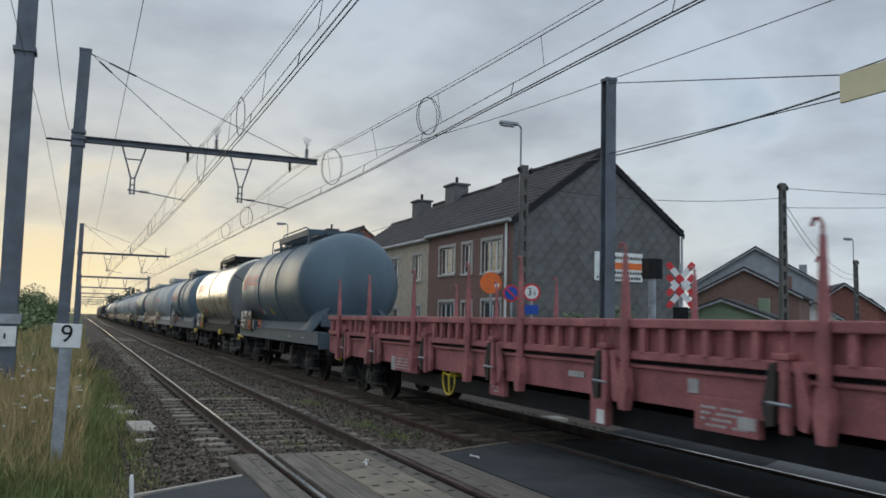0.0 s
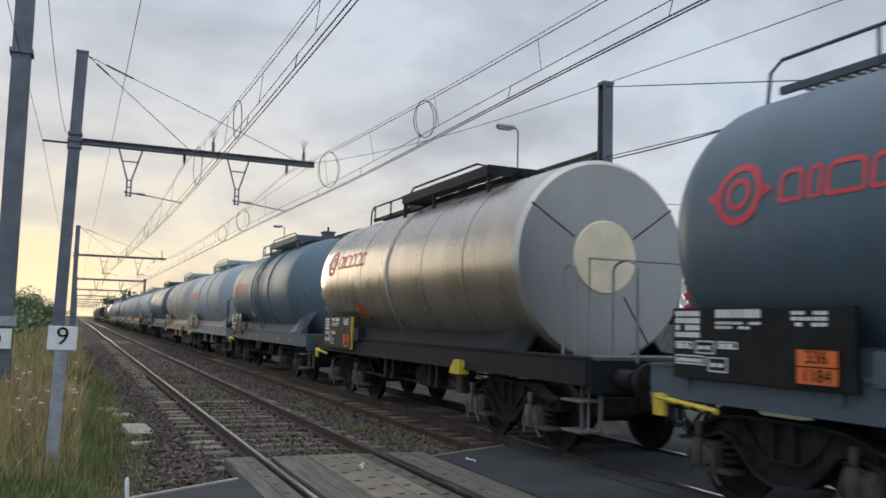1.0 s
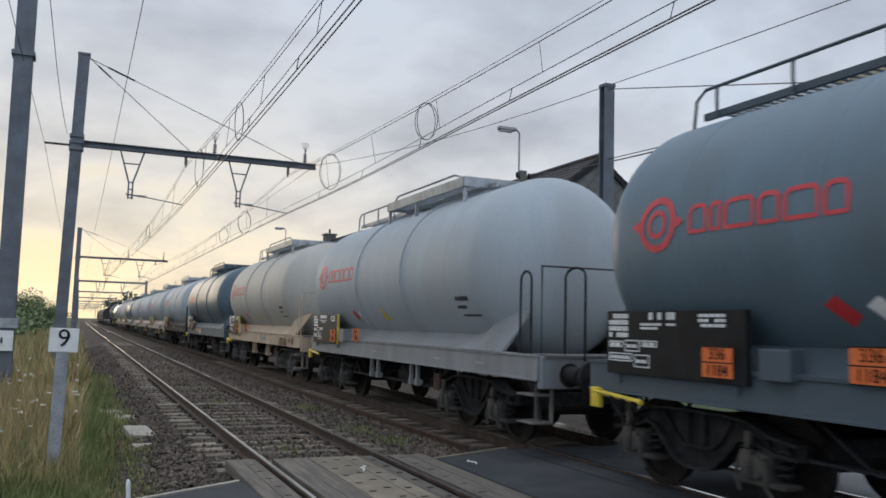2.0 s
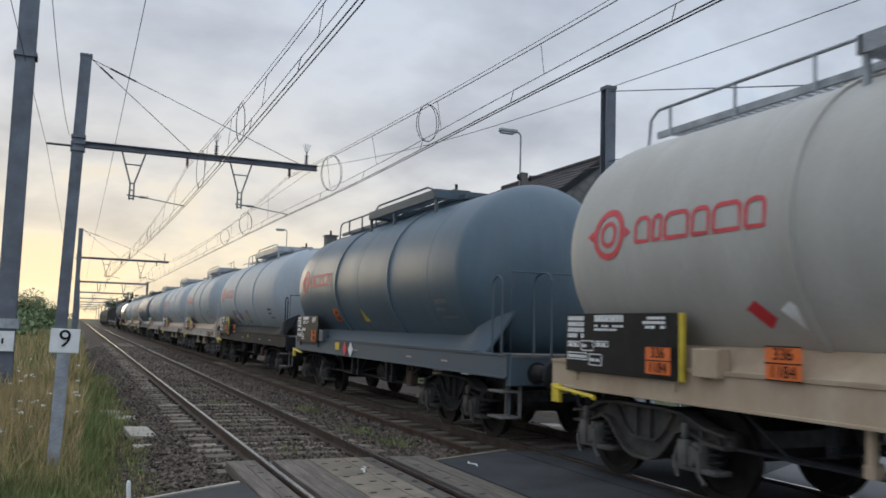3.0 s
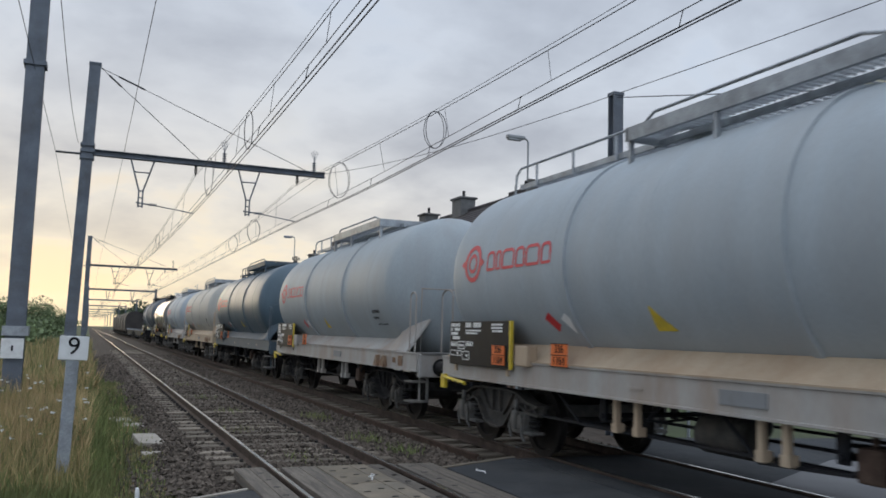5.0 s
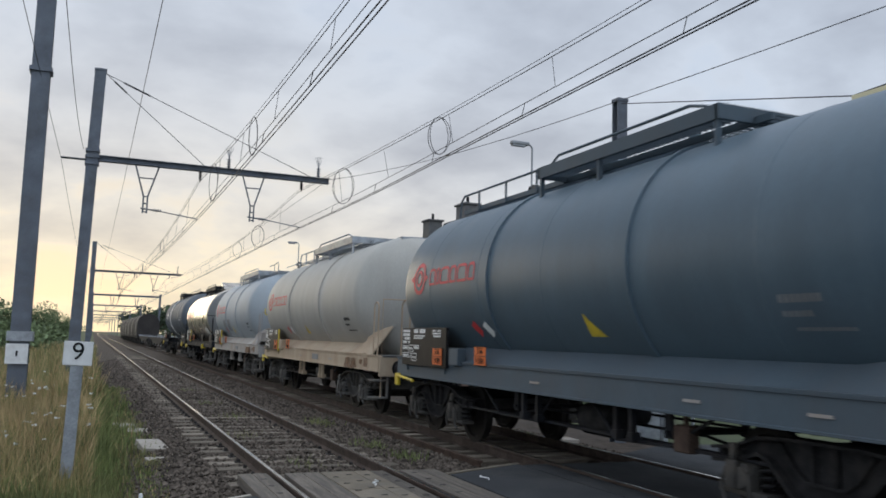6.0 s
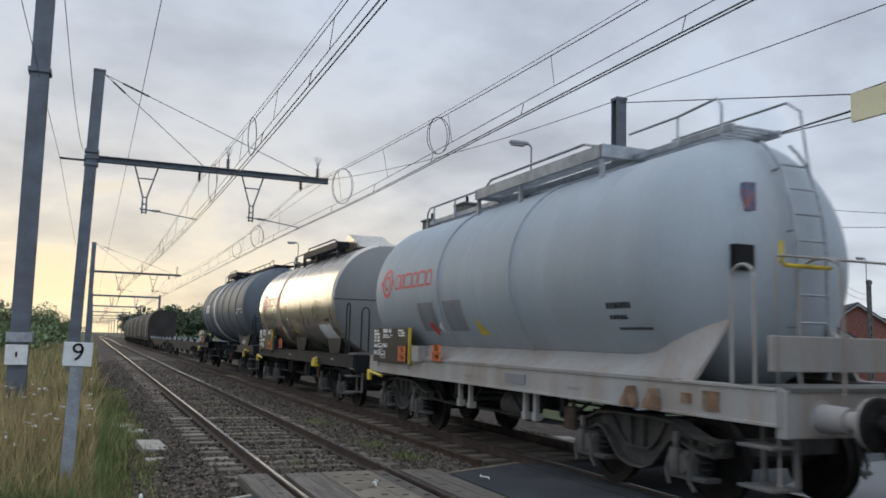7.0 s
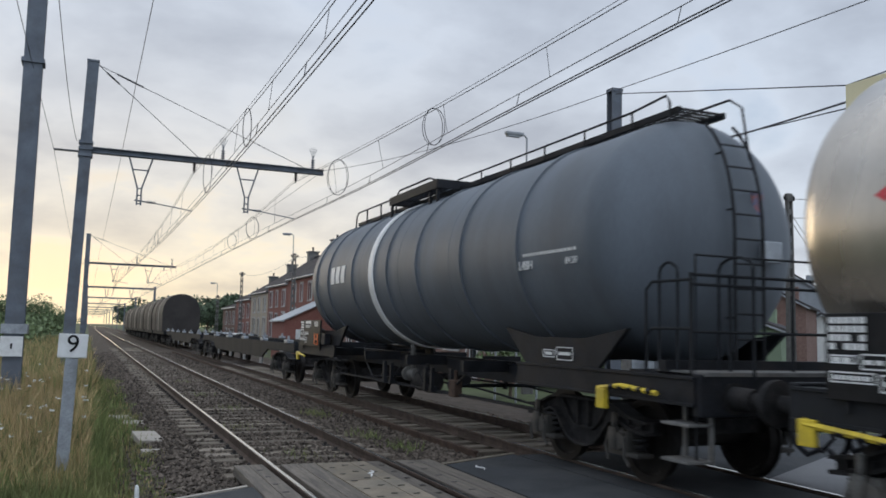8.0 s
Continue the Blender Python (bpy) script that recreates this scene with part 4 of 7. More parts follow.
def house_right(label, az, depth, width, length, eave, ridge, wall, turn=0.0, windows=()):
    a = radians(az)
    x, y = EYE[0] + depth * math.sin(a), depth * math.cos(a)
    t = thing("house", label, "house", "houses beyond the road", at=pose(x, y, -0.42, 0, 0, -az + turn))
    e, r, h = eave + 0.42, ridge + 0.42, width / 2
    bm = B()
    extrude_profile(bm, [(-h, 0), (h, 0), (h, e), (0, r), (-h, e)], "y", 0, length)
    part("wall_shell", bm, wall, t)
    for s in (-1, 1):
        bm = B()
        extrude_profile(bm, [(s * (h + 0.25), e - 0.12), (0, r + 0.05), (0, r + 0.2), (s * (h + 0.25), e + 0.03)], "y", -0.25, length + 0.2)
        part("roof", bm, M["roof_tile"], t, "dark tiled roof slope")
        bm = B()
        extrude_profile(bm, [(s * (h + 0.26), e - 0.2), (0, r - 0.03), (0, r + 0.06), (s * (h + 0.26), e - 0.1)], "y", -0.3, -0.26)
        part("verge_board", bm, M["zinc"], t)
    for xa, xb, za, zb in windows:
        w = part("window", box(B(), xa, xb, -0.03, 0.0, za + 0.42, zb + 0.42), M["frame_white"], t)
        part("pane", box(B(), xa + 0.1, xb - 0.1, -0.035, -0.03, za + 0.52, zb + 0.32), M["glass"], w)
    part("chimney", box(B(), h * 0.55, h * 0.55 + 0.55, length * 0.6, length * 0.6 + 0.55, e, e + (r - e) * 0.45 + 0.75, 0.02), wall, t)
    return t


house_right("grey rendered house with a steep gable", 43.9, 64.0, 9.0, 10, 4.7, 7.4, M["grey_render"], -6, [(-3.2, -2.2, 2.6, 3.8), (1.0, 2.2, 2.6, 3.8)])
house_right("dark red brick annex with a low gable", 43.2, 55.0, 6.2, 8, 3.7, 5.3, M["brick"], -8)
house_right("pale green low outbuilding beside the road", 41.8, 47.0, 5.2, 5, 2.2, 3.1, M["green_wall"], -10)
house_right("white rendered extension with small windows", 47.3, 62.5, 3.2, 6, 2.5, 3.4, M["frame_white"], 4, [(-1.2, -0.3, 0.8, 2.3), (0.3, 1.2, 1.4, 2.3)])
house_right("red brick house with a tiled roof past the crossing", 49.0, 66.0, 4.6, 9, 3.3, 4.9, M["brick_red"], 12, [(-1.6, -0.4, 1.0, 2.4), (0.8, 1.8, 1.0, 2.4)])
house_right("small red brick house beside the tiled house", 50.4, 68.0, 3.0, 8, 2.6, 3.9, M["brick_red"], 12)


# ---- poles, lamps, signs ----
def concrete_pole(x, y, top, lamp=False, label="perforated concrete pole carrying overhead cables"):
    t = thing("utility_pole", label, "utility pole", "concrete poles", at=pose(x, y, -0.42))
    bm = B()
    H = top + 0.42
    n = int(H / 0.55)
    for s in (-1, 1):
        extrude_profile(bm, [(s * 0.2, 0), (s * 0.12, H), (s * 0.06, H), (s * 0.1, 0)], "y", -0.09, 0.09)
    for k in range(n + 1):
        z = min(k * 0.55, H - 0.14)
        wd = 0.12 - 0.05 * z / H
        box(bm, -wd, wd, -0.07, 0.07, z, z + 0.22 if k < n else H)
    part("shaft", bm, M["old_concrete"], t)
    bm = B()
    tube(bm, [(-0.25, 0, H - 0.25), (0.3, 0, H - 0.25)], 0.03, 6)
    for s in (-0.22, 0.25):
        lathe(bm, [(H - 0.24, 0.03), (H - 0.18, 0.06), (H - 0.12, 0.05), (H - 0.06, 0.02)], "z", (s, 0, 0), 8)
    part("crossarm", bm, M["dark_steel"], t)
    if lamp:
        bm = B()
        tube(bm, [(-0.1, 0.1, H - 1.6), (-0.1, 0.1, H + 1.35), (-0.18, 0.1, H + 1.45), (-0.3, 0.1, H + 1.47)], 0.035, 8)
        part("lamp_arm", bm, M["lamp_grey"], t)
        bm = box(B(), -0.95, -0.25, 0.0, 0.22, H + 1.42, H + 1.54, 0.03)
        box(bm, -0.9, -0.4, 0.03, 0.19, H + 1.36, H + 1.42)
        part("lamp_head", bm, M["lamp_grey"], t, "flat grey street lamp head")
    return t


concrete_pole(12.0, 25.8, 7.25, True, "perforated concrete pole with a street lamp beside the house")
concrete_pole(23.8, 25.5, 7.6)
concrete_pole(12.0, 62.6, 7.3, True, "far concrete pole with a street lamp")
concrete_pole(12.0, 86.0, 7.2)
concrete_pole(12.2, 104.0, 5.4, True, "far concrete pole with a street lamp")
concrete_pole(47.3, 42.0, 6.6, True, "far concrete pole with a street lamp")


def cable(a, b, dip, r=0.012, label="black overhead cable hung between poles"):
    t = thing("overhead_cable", label, "cable", "street cables")
    pts = []
    for k in range(17):
        u = k / 16
        p = Vector(a).lerp(Vector(b), u)
        p.z -= dip * 4 * u * (1 - u)
        pts.append(p)
    part("cable_strand", tube(B(), pts, r, 5), M["wire"], t)


cable((12.25, 25.8, 7.15), (8.3, 9.1, 5.3), 0.2, 0.018)
cable((12.25, 25.8, 6.5), (23.8, 25.5, 7.0), 0.3)
cable((12.0, 25.8, 7.0), (12.0, 62.6, 7.0), 0.6)
cable((12.0, 62.6, 7.0), (12.0, 86.0, 7.0), 0.6)
cable((23.8, 25.5, 7.4), (44, 20, 8.4), 0.4)
cable((23.8, 25.5, 6.6), (44, 22, 8.6), 0.3)
cable((23.9, 25.5, 6.8), (47.3, 42.0, 5.6), 0.8)
cable((23.9, 25.5, 6.5), (47.3, 42.0, 5.3), 0.9)


def disc(bm, x, y, z, r, t=0.01, off=0.0):
    lathe(bm, [(-t + off, 0.001), (-t + off, r), (off, r), (off, 0.001)], "y", (x, y, z), 28, False)
    return bm


def sign_post(x, y, height, name, label, az):
    t = thing(name, label, "road sign", "road signs by the crossing", at=pose(x, y, -0.42, 0, 0, -az))
    part("post", tube(B(), [(0, 0.04, 0), (0, 0.04, height + 0.42)], 0.035, 8), M["galvanised"], t, "grey steel post")
    return t


t = sign_post(9.6, 23.5, 3.2, "round_sign", "red round traffic sign on a red post", 27)
part("disc", disc(B(), 0, 0, 3.32, 0.34), M["orange_plate"], t, "orange-red round plate")
part("white_mark", box(B(), 0.12, 0.26, -0.02, -0.011, 3.2, 3.3), M["white_paint"], t)
t = sign_post(9.8, 22.5, 2.7, "no_parking_sign", "blue no-parking sign with a red ring", 28)
part("disc", disc(B(), 0, 0, 2.98, 0.26), M["red_sign"], t, "red ring")
p = part("blue_field", disc(B(), 0, -0.012, 2.98, 0.2), M["blue_sign"], t)
part("red_bar", box(B(), -0.2, 0.2, -0.03, -0.023, -0.025, 0.025), M["red_sign"], t).matrix_basis = pose(0, 0, 2.98, 0, 45, 0)
t = sign_post(10.0, 21.6, 2.7, "weight_limit_sign", "white weight limit sign with a red ring", 29)
part("disc", disc(B(), 0, 0, 3.0, 0.26), M["red_sign"], t, "red ring")
part("white_field", disc(B(), 0, -0.012, 3.0, 0.2), M["white_paint"], t)
part("figures", text_mesh("3", 0.3, M["black_paint"]), None, t).matrix_basis = pose(-0.06, -0.026, 3.0) @ FACE_S
part("figures", text_mesh("5", 0.16, M["black_paint"]), None, t).matrix_basis = pose(0.09, -0.026, 2.96) @ FACE_S
part("sub_plate", box(B(), -0.2, 0.2, -0.02, 0.0, 2.35, 2.62, 0.006), M["blue_sign"], t, "small blue plate")


def crossbuck():
    t = sign_post(9.5, 14.3, 3.0, "crossbuck", "red and white double level-crossing cross", 39)
    for dz in (0.12, -0.14):
        for s in (-1, 1):
            b = part("cross_arm", box(B(), -0.43, 0.43, -0.012, 0.012, -0.06, 0.06), M["white_paint"], t)
            b.matrix_basis = pose(0, -0.012 * (s + 2) - 0.03 * (dz > 0), 2.97 + dz, 0, 52 * s, 0)
            for x0, x1 in ((-0.43, -0.28), (-0.1, 0.06), (0.28, 0.43)):
                part("red_stripe", box(B(), x0, x1, -0.016, -0.0125, -0.06, 0.06), M["red_sign"], b)
    bm = box(B(), -0.16, 0.16, -0.04, 0.1, 2.2, 2.5, 0.02)
    part("signal_box", bm, M["black_paint"], t, "black flashing-light housing")


crossbuck()
t = thing("signal_post", "grey crossing signal post with a black box", "signal post", at=pose(9.6, 15.4, -0.42))
part("post", tube(B(), [(0, 0, 0), (0, 0, 3.2)], 0.09, 10), M["galvanised"], t)
part("signal_box", box(B(), -0.18, 0.18, -0.15, 0.15, 3.15, 3.6, 0.02), M["black_paint"], t, "black signal box")
part("cabinet", box(B(), -0.5, 0.3, 0.3, 0.7, 0, 1.9, 0.02), M["galvanised"], t)


def kilometre_post():
    t = thing("distance_post", "grey steel post with a white plate numbered 9", "distance post", at=pose(-2.36, 11.5, -0.4, 0, 1.3, 0))
    bm = B()
    box(bm, -0.075, 0.075, -0.012, 0.012, 0, 1.8, 0.004)
    box(bm, -0.075, -0.06, 0.012, 0.08, 0, 1.8)
    box(bm, 0.06, 0.075, 0.012, 0.08, 0, 1.8)
    part("post", bm, M["galvanised"], t, "galvanised channel post")
    part("plate", box(B(), -0.17, 0.17, -0.03, -0.016, 1.62, 1.92, 0.01), M["white_paint"], t, "white enamel plate")
    part("figure", text_mesh("9", 0.31, M["black_paint"]), None, t).matrix_basis = pose(0, -0.034, 1.785) @ FACE_S


kilometre_post()
t = thing("marker_stake", "short white painted stake in the verge", "stake", at=pose(-1.66, 7.75, -0.4, 0, -3, 0))
part("stake_body", lathe(B(), [(0, 0.02), (0.64, 0.02), (0.68, 0.015), (0.69, 0.001)], "z", (0, 0, 0), 10), M["white_paint"], t)


def slabs():
    for x, y, z, sx, sy, sz, rx, rz in ((-1.12, 15.0, -0.24, 0.2, 0.42, 0.05, 4, 8), (-1.2, 17.6, -0.27, 0.22, 0.2, 0.03, 3, -6), (-1.42, 18.6, -0.27, 0.2, 0.25, 0.03, 2, 5), (-1.12, 13.7, -0.28, 0.16, 0.14, 0.025, 3, 12)):
        t = thing("concrete_slab", "pale broken concrete slab lying in the verge", "slab", "loose slabs", at=pose(x, y, z, rx, 2, rz))
        bm = box(B(), -sx, sx, -sy, sy, -sz, sz, 0.012)
        for v in bm.verts:
            v.co.x += 0.05 * noise.noise(v.co * 3 + Vector((x, y, 0)))
        part("slab_body", bm, M["concrete"], t)


slabs()
t = thing("concrete_slab", "white concrete slab lying beyond the far rail", "slab", "loose slabs", at=pose(6.5, 14.4, -0.2, 4, 3, 10))
part("slab_body", box(B(), -0.22, 0.22, -0.16, 0.16, -0.035, 0.035, 0.01), M["concrete"], t)


def parked_car(x, y, color, label):
    t = thing("parked_car", label, "car", "cars parked by the houses", at=pose(x, y, -0.42))
    prof = [(-2.1, 0.3), (-2.12, 0.75), (-1.9, 0.9), (-1.15, 0.98), (-0.5, 1.42), (0.9, 1.45), (1.7, 1.0), (2.05, 0.92), (2.1, 0.3)]
    part("body", smooth_mesh(extrude_profile(B(), prof, "x", -0.85, 0.85)), color, t)
    for s in (-1, 1):
        bm = B()
        extrude_profile(bm, [(-0.98, 1.0), (-0.45, 1.36), (0.85, 1.38), (1.45, 1.02)], "x", s * 0.86 - 0.006, s * 0.86 + 0.006)
        part("side_window", bm, M["glass"], t)
        for yy in (-1.3, 1.3):
            w = part("wheel", lathe(B(), [(-0.1, 0.2), (-0.1, 0.31), (0.1, 0.31), (0.1, 0.2)], "x", (s * 0.78, yy, 0.31), 18), M["black_paint"], t)
            part("rim", lathe(B(), [(-0.105, 0.01), (-0.105, 0.19), (0.105, 0.19), (0.105, 0.01)], "x", (s * 0.78, yy, 0.31), 14, False), M["galvanised"], w)


def smooth_mesh(bm):
    bmesh.ops.bevel(bm, geom=list(bm.edges), offset=0.05, segments=2, affect="EDGES")
    return bm


parked_car(11.4, 84.0, M["white_paint"], "white parked car in front of the houses")
parked_car(11.4, 92.0, M["galvanised"], "silver parked car in front of the houses")
parked_car(11.4, 78.0, M["dark_sill"], "dark parked car in front of the houses")


# ---- plants ----
def leaf_cloud(V, F, rng, c, r, n, size):
    for _ in range(n):
        d = rng.normal(size=3)
        d /= np.linalg.norm(d)
        q = rng.random() ** 0.4
        p = np.array(c) + d * np.array(r) * q
        a, b = rng.normal(size=3), rng.normal(size=3)
        a /= np.linalg.norm(a)
        b -= a * (a @ b)
        b /= np.linalg.norm(b)
        s = size * rng.uniform(0.6, 1.3)
        i = len(V)
        V.extend([tuple(p - a * s), tuple(p + b * s * 0.5), tuple(p + a * s), tuple(p - b * s * 0.5)])
        F.append((i, i + 1, i + 2, i + 3))


def tree(x, y, height, spread, label, seed=0, leaves=900, leaf=0.28, shape="round", material="leaf_dark", name="tree", cat="tree"):
    t = thing(name, label, cat, "trees and bushes", at=pose(x, y, -0.42))
    rng = np.random.default_rng(seed)
    bm = B()
    H = height
    tube(bm, [(0, 0, 0), (0.05 * H * rng.normal() * 0.3, 0, H * 0.35), (0.1 * rng.normal(), 0, H * 0.75)], [0.035 * H, 0.025 * H, 0.008 * H], 8)
    V, F = [], []
    k = 9 if shape == "round" else 7
    for i in range(k):
        a = 2 * math.pi * i / k + rng.random()
        zz = H * (0.35 + 0.55 * rng.random()) if shape == "round" else H * (0.12 + 0.8 * i / k)
        rad = spread * (0.35 + 0.4 * rng.random()) if shape == "round" else spread * 0.35 * (1.1 - i / k)
        e = (rad * math.cos(a), rad * math.sin(a), zz)
        tube(bm, [(0, 0, zz * 0.55), (e[0] * 0.6, e[1] * 0.6, zz * 0.85), e], [0.012 * H, 0.008 * H, 0.003 * H], 5)
        s = spread * (0.28 + 0.22 * rng.random())
        leaf_cloud(V, F, rng, e, (s, s, s * (0.8 if shape == "round" else 1.5)), leaves // k, leaf)
    leaf_cloud(V, F, rng, (0, 0, H * 0.72), (spread * 0.45, spread * 0.45, H * 0.24), leaves // 4, leaf)
    part("trunk", bm, M["bark"], t)
    me = bpy.data.meshes.new("crown")
    me.from_pydata(V, [], F)
    me.materials.append(M[material])
    ob = new("crown", me)
    ob.parent = t


rng0 = random.Random(9)
for k, (x, y, h, s) in enumerate(((-9.5, 70, 4.6, 3.0), (-14, 80, 5.4, 3.6), (-18, 74, 4.6, 3.4), (-13, 98, 5.2, 4.0), (-22, 88, 5.5, 4.2), (-30, 100, 7, 5), (-10, 120, 5.0, 3.5), (-8.5, 150, 5.2, 3.6), (-26, 64, 4.4, 3.4), (-34, 76, 5, 4))):
    tree(x, y, h, s, "bushy green shrub beside the railway verge", 20 + k, 3200, 0.13, material="leaf", name="shrub", cat="shrub")
for k, (x, y, h, s) in enumerate(((17, 150, 6, 4.5), (22, 170, 8, 5.5), (15, 190, 7.5, 5), (28, 200, 9, 6), (14, 235, 8.5, 6), (20, 260, 10, 7), (30, 300, 11, 8), (13, 300, 9, 6), (12, 360, 10, 6))):
    tree(x, y, h, s, "dark leafy tree beyond the railway", 50 + k, 1500, 0.5)
tree(16.5, 128, 6.5, 2.0, "dark narrow cypress-like tree beyond the houses", 71, 1400, 0.35, "cone")
for k, (x, y, h) in enumerate(((10.4, 24.0, 1.9), (15.0, 27.6, 2.2), (16.6, 27.8, 2.6), (13.6, 28.2, 1.8))):
    tree(x, y, h, h * 0.7, "leafy garden bush in front of the gable", 80 + k, 900, 0.09, material="leaf", name="shrub", cat="shrub")


def far_woods():
    rng = np.random.default_rng(4)
    V, F = [], []
    for _ in range(60):
        x = rng.uniform(-420, -12) if rng.random() < 0.7 else rng.uniform(20, 200)
        y = rng.uniform(330, 700)
        s = rng.uniform(5, 10)
        leaf_cloud(V, F, rng, (x, y, s * 0.5), (s * 1.6, s, s * 0.7), 120, 1.1)
    for _ in range(70):
        x = rng.uniform(-90, -12)
        y = 150 + rng.uniform(-20, 20) - x * 0.4
        s = rng.uniform(1.5, 2.8)
        leaf_cloud(V, F, rng, (x, y, s * 0.6), (s * 1.6, s, s * 0.7), 110, 0.4)
    for k in range(230):
        y = 62 + 330 * rng.random() ** 1.4
        x = -5.5 - 0.012 * y - rng.random() * (3 + 0.05 * y)
        s = rng.uniform(0.9, 1.7) * (1 + y / 300)
        leaf_cloud(V, F, rng, (x, y, s * 0.6 - 0.3), (s * 1.3, s * 1.6, s * 0.85), 90, 0.14 + 0.0012 * y)
    me = bpy.data.meshes.new("far_woods")
    me.from_pydata(V, [], F)
    me.materials.append(M["leaf"])
    tagged(new("far_woods", me), "dark hedges and woods along the horizon", "woods", kind="stuff")


far_woods()


def grass():
    rng = np.random.default_rng(8)

    def blades(name, label, n, region, lo, hi, width, material):
        V, F = [], []
        for _ in range(n):
            x, y = region(rng)
            z = -0.29 if x > -1.5 else (-0.38 if x > -2.2 else -0.36)
            h = rng.uniform(lo, hi) * (0.75 + 0.5 * noise.noise(Vector((x * 0.5, y * 0.5, 3.0))))
            h *= min(1.0, 0.22 + 0.78 * max(0.0, y - 9.8) / 5.0 + 0.12 * max(0.0, -2.6 - x))
            h *= 0.5 if x > -1.55 else 1.0
            a = rng.uniform(0, 6.28)
            w = width * rng.uniform(0.6, 1.3) * (1 + y / 40)
            lx, ly = rng.normal() * 0.22 * h, rng.normal() * 0.22 * h
            dx, dy = math.cos(a) * w, math.sin(a) * w
            i = len(V)
            V.extend([(x - dx, y - dy, z), (x + dx, y + dy, z), (x + lx * 0.35 - dx * 0.8, y + ly * 0.35 - dy * 0.8, z + h * 0.55), (x + lx * 0.35 + dx * 0.8, y + ly * 0.35 + dy * 0.8, z + h * 0.55), (x + lx, y + ly, z + h)])
            F.extend([(i, i + 1, i + 3, i + 2), (i + 2, i + 3, i + 4)])
        me = bpy.data.meshes.new(name)
        me.from_pydata(V, [], F)
        me.materials.append(material)
        tagged(new(name, me), label, "grass", kind="stuff")

    def near(r):
        y = 9.0 + 16 * r.random() ** 1.3
        edge = -1.75 - 0.25 * r.random() - (0.5 if y < 10 else 0)
        return edge - (0.4 + 0.33 * (y - 5)) * r.random() ** 1.2, y

    def near_dry(r):
        y = 10.6 + 15 * r.random() ** 0.85
        return -2.05 - (0.3 + 0.33 * (y - 6)) * r.random(), y

    def far(r):
        y = 22 + 75 * r.random() ** 1.6
        return -1.9 - (3 + 0.22 * y) * r.random() ** 1.1, y

    def fringe(r):
        y = 8.9 + 22 * r.random() ** 1.5
        if r.random() < 0.25:
            return -1.66 - 2.2 * r.random(), 7.3 + 2.2 * r.random()
        return -1.05 - 0.12 * math.sin(y * 2.3) - 0.95 * r.random() ** 0.7, y

    def tufts(r):
        c = ((0.75, 12.0), (0.5, 15.5), (2.55, 12.7), (2.4, 14.2), (0.8, 19), (0.7, 23), (0.75, 28), (2.5, 18))[int(r.integers(0, 8))]
        return c[0] + r.normal() * 0.16, c[1] + r.normal() * 0.3
    blades("verge_grass", "tall green grass and weeds on the verge", 34000, near, 0.3, 0.9, 0.0055, M["grass_green"])
    blades("dry_grass", "tall dry straw-coloured grass on the verge", 24000, near_dry, 0.5, 1.2, 0.004, M["grass_dry"])
    blades("far_grass", "tall meadow grass along the railway", 18000, far, 0.5, 1.1, 0.011, M["grass_green"])
    blades("far_dry_grass", "dry meadow grass along the railway", 17000, far, 0.6, 1.25, 0.009, M["grass_dry"])
    blades("fringe_grass", "low weeds at the edge of the ballast", 8000, fringe, 0.1, 0.5, 0.006, M["grass_green"])

    blades("dead_stalks", "brown dead stalks at the edge of the ballast", 2600, fringe, 0.1, 0.4, 0.0045, M["grass_dry"])
    V, F = [], []
    for _ in range(700):
        x, y = tufts(rng)
        h = rng.uniform(0.05, 0.16)
        a = rng.uniform(0, 6.28)
        dx, dy = 0.01 * math.cos(a), 0.01 * math.sin(a)
        i = len(V)
        V.extend([(x - dx, y - dy, -0.22), (x + dx, y + dy, -0.22), (x + rng.normal() * 0.06, y + rng.normal() * 0.06, -0.2 + h)])
        F.append((i, i + 1, i + 2))
    me = bpy.data.meshes.new("track_weeds")
    me.from_pydata(V, [], F)
    me.materials.append(M["grass_green"])
    tagged(new("track_weeds", me), "small green weeds growing in the ballast", "weeds", kind="stuff")
    V, F = [], []
    for _ in range(130):
        x, y = near_dry(rng)
        if x > -3.0 and rng.random() < 0.75:
            continue
        leaf_cloud(V, F, rng, (x, y, rng.uniform(0.15, 0.6)), (0.04, 0.04, 0.012), 8, 0.02)
    me = bpy.data.meshes.new("wild_flowers")
    me.from_pydata(V, [], F)
    me.materials.append(M["blossom"])
    tagged(new("wild_flowers", me), "white umbel flowers among the verge grass", "flowers", kind="stuff")


grass()


def litter():
    for x, y, pts in ((0.93, 9.3, ((0, 0), (0.05, 0.12), (0.03, 0.2), (0.12, 0.27), (0.11, 0.36))), (2.42, 9.4, ((0, 0), (0.04, 0.1), (-0.02, 0.22), (0.03, 0.3)))):
        t = thing("paint_mark", "thin white painted squiggle on the crossing surface", "mark", "paint marks")
        part("stroke", tube(B(), [(x + a, y + b, -0.008) for a, b in pts], 0.008, 5), M["white_paint"], t)


litter()


# ---- the train ----
TANK_Z = 2.62
HEAD = 0.82     # depth of a domed tank end
CACHE = {}


def cached(key, name, make, material, parent, label="", angle=0):
    """A part whose mesh is made once and shared."""
    if key not in CACHE:
        ob = part(name, make(), material, parent, label)
        if angle:
            smooth_by_angle(ob, angle)
        CACHE[key] = ob.data
        return ob
    return part(name, CACHE[key], None, parent, label)


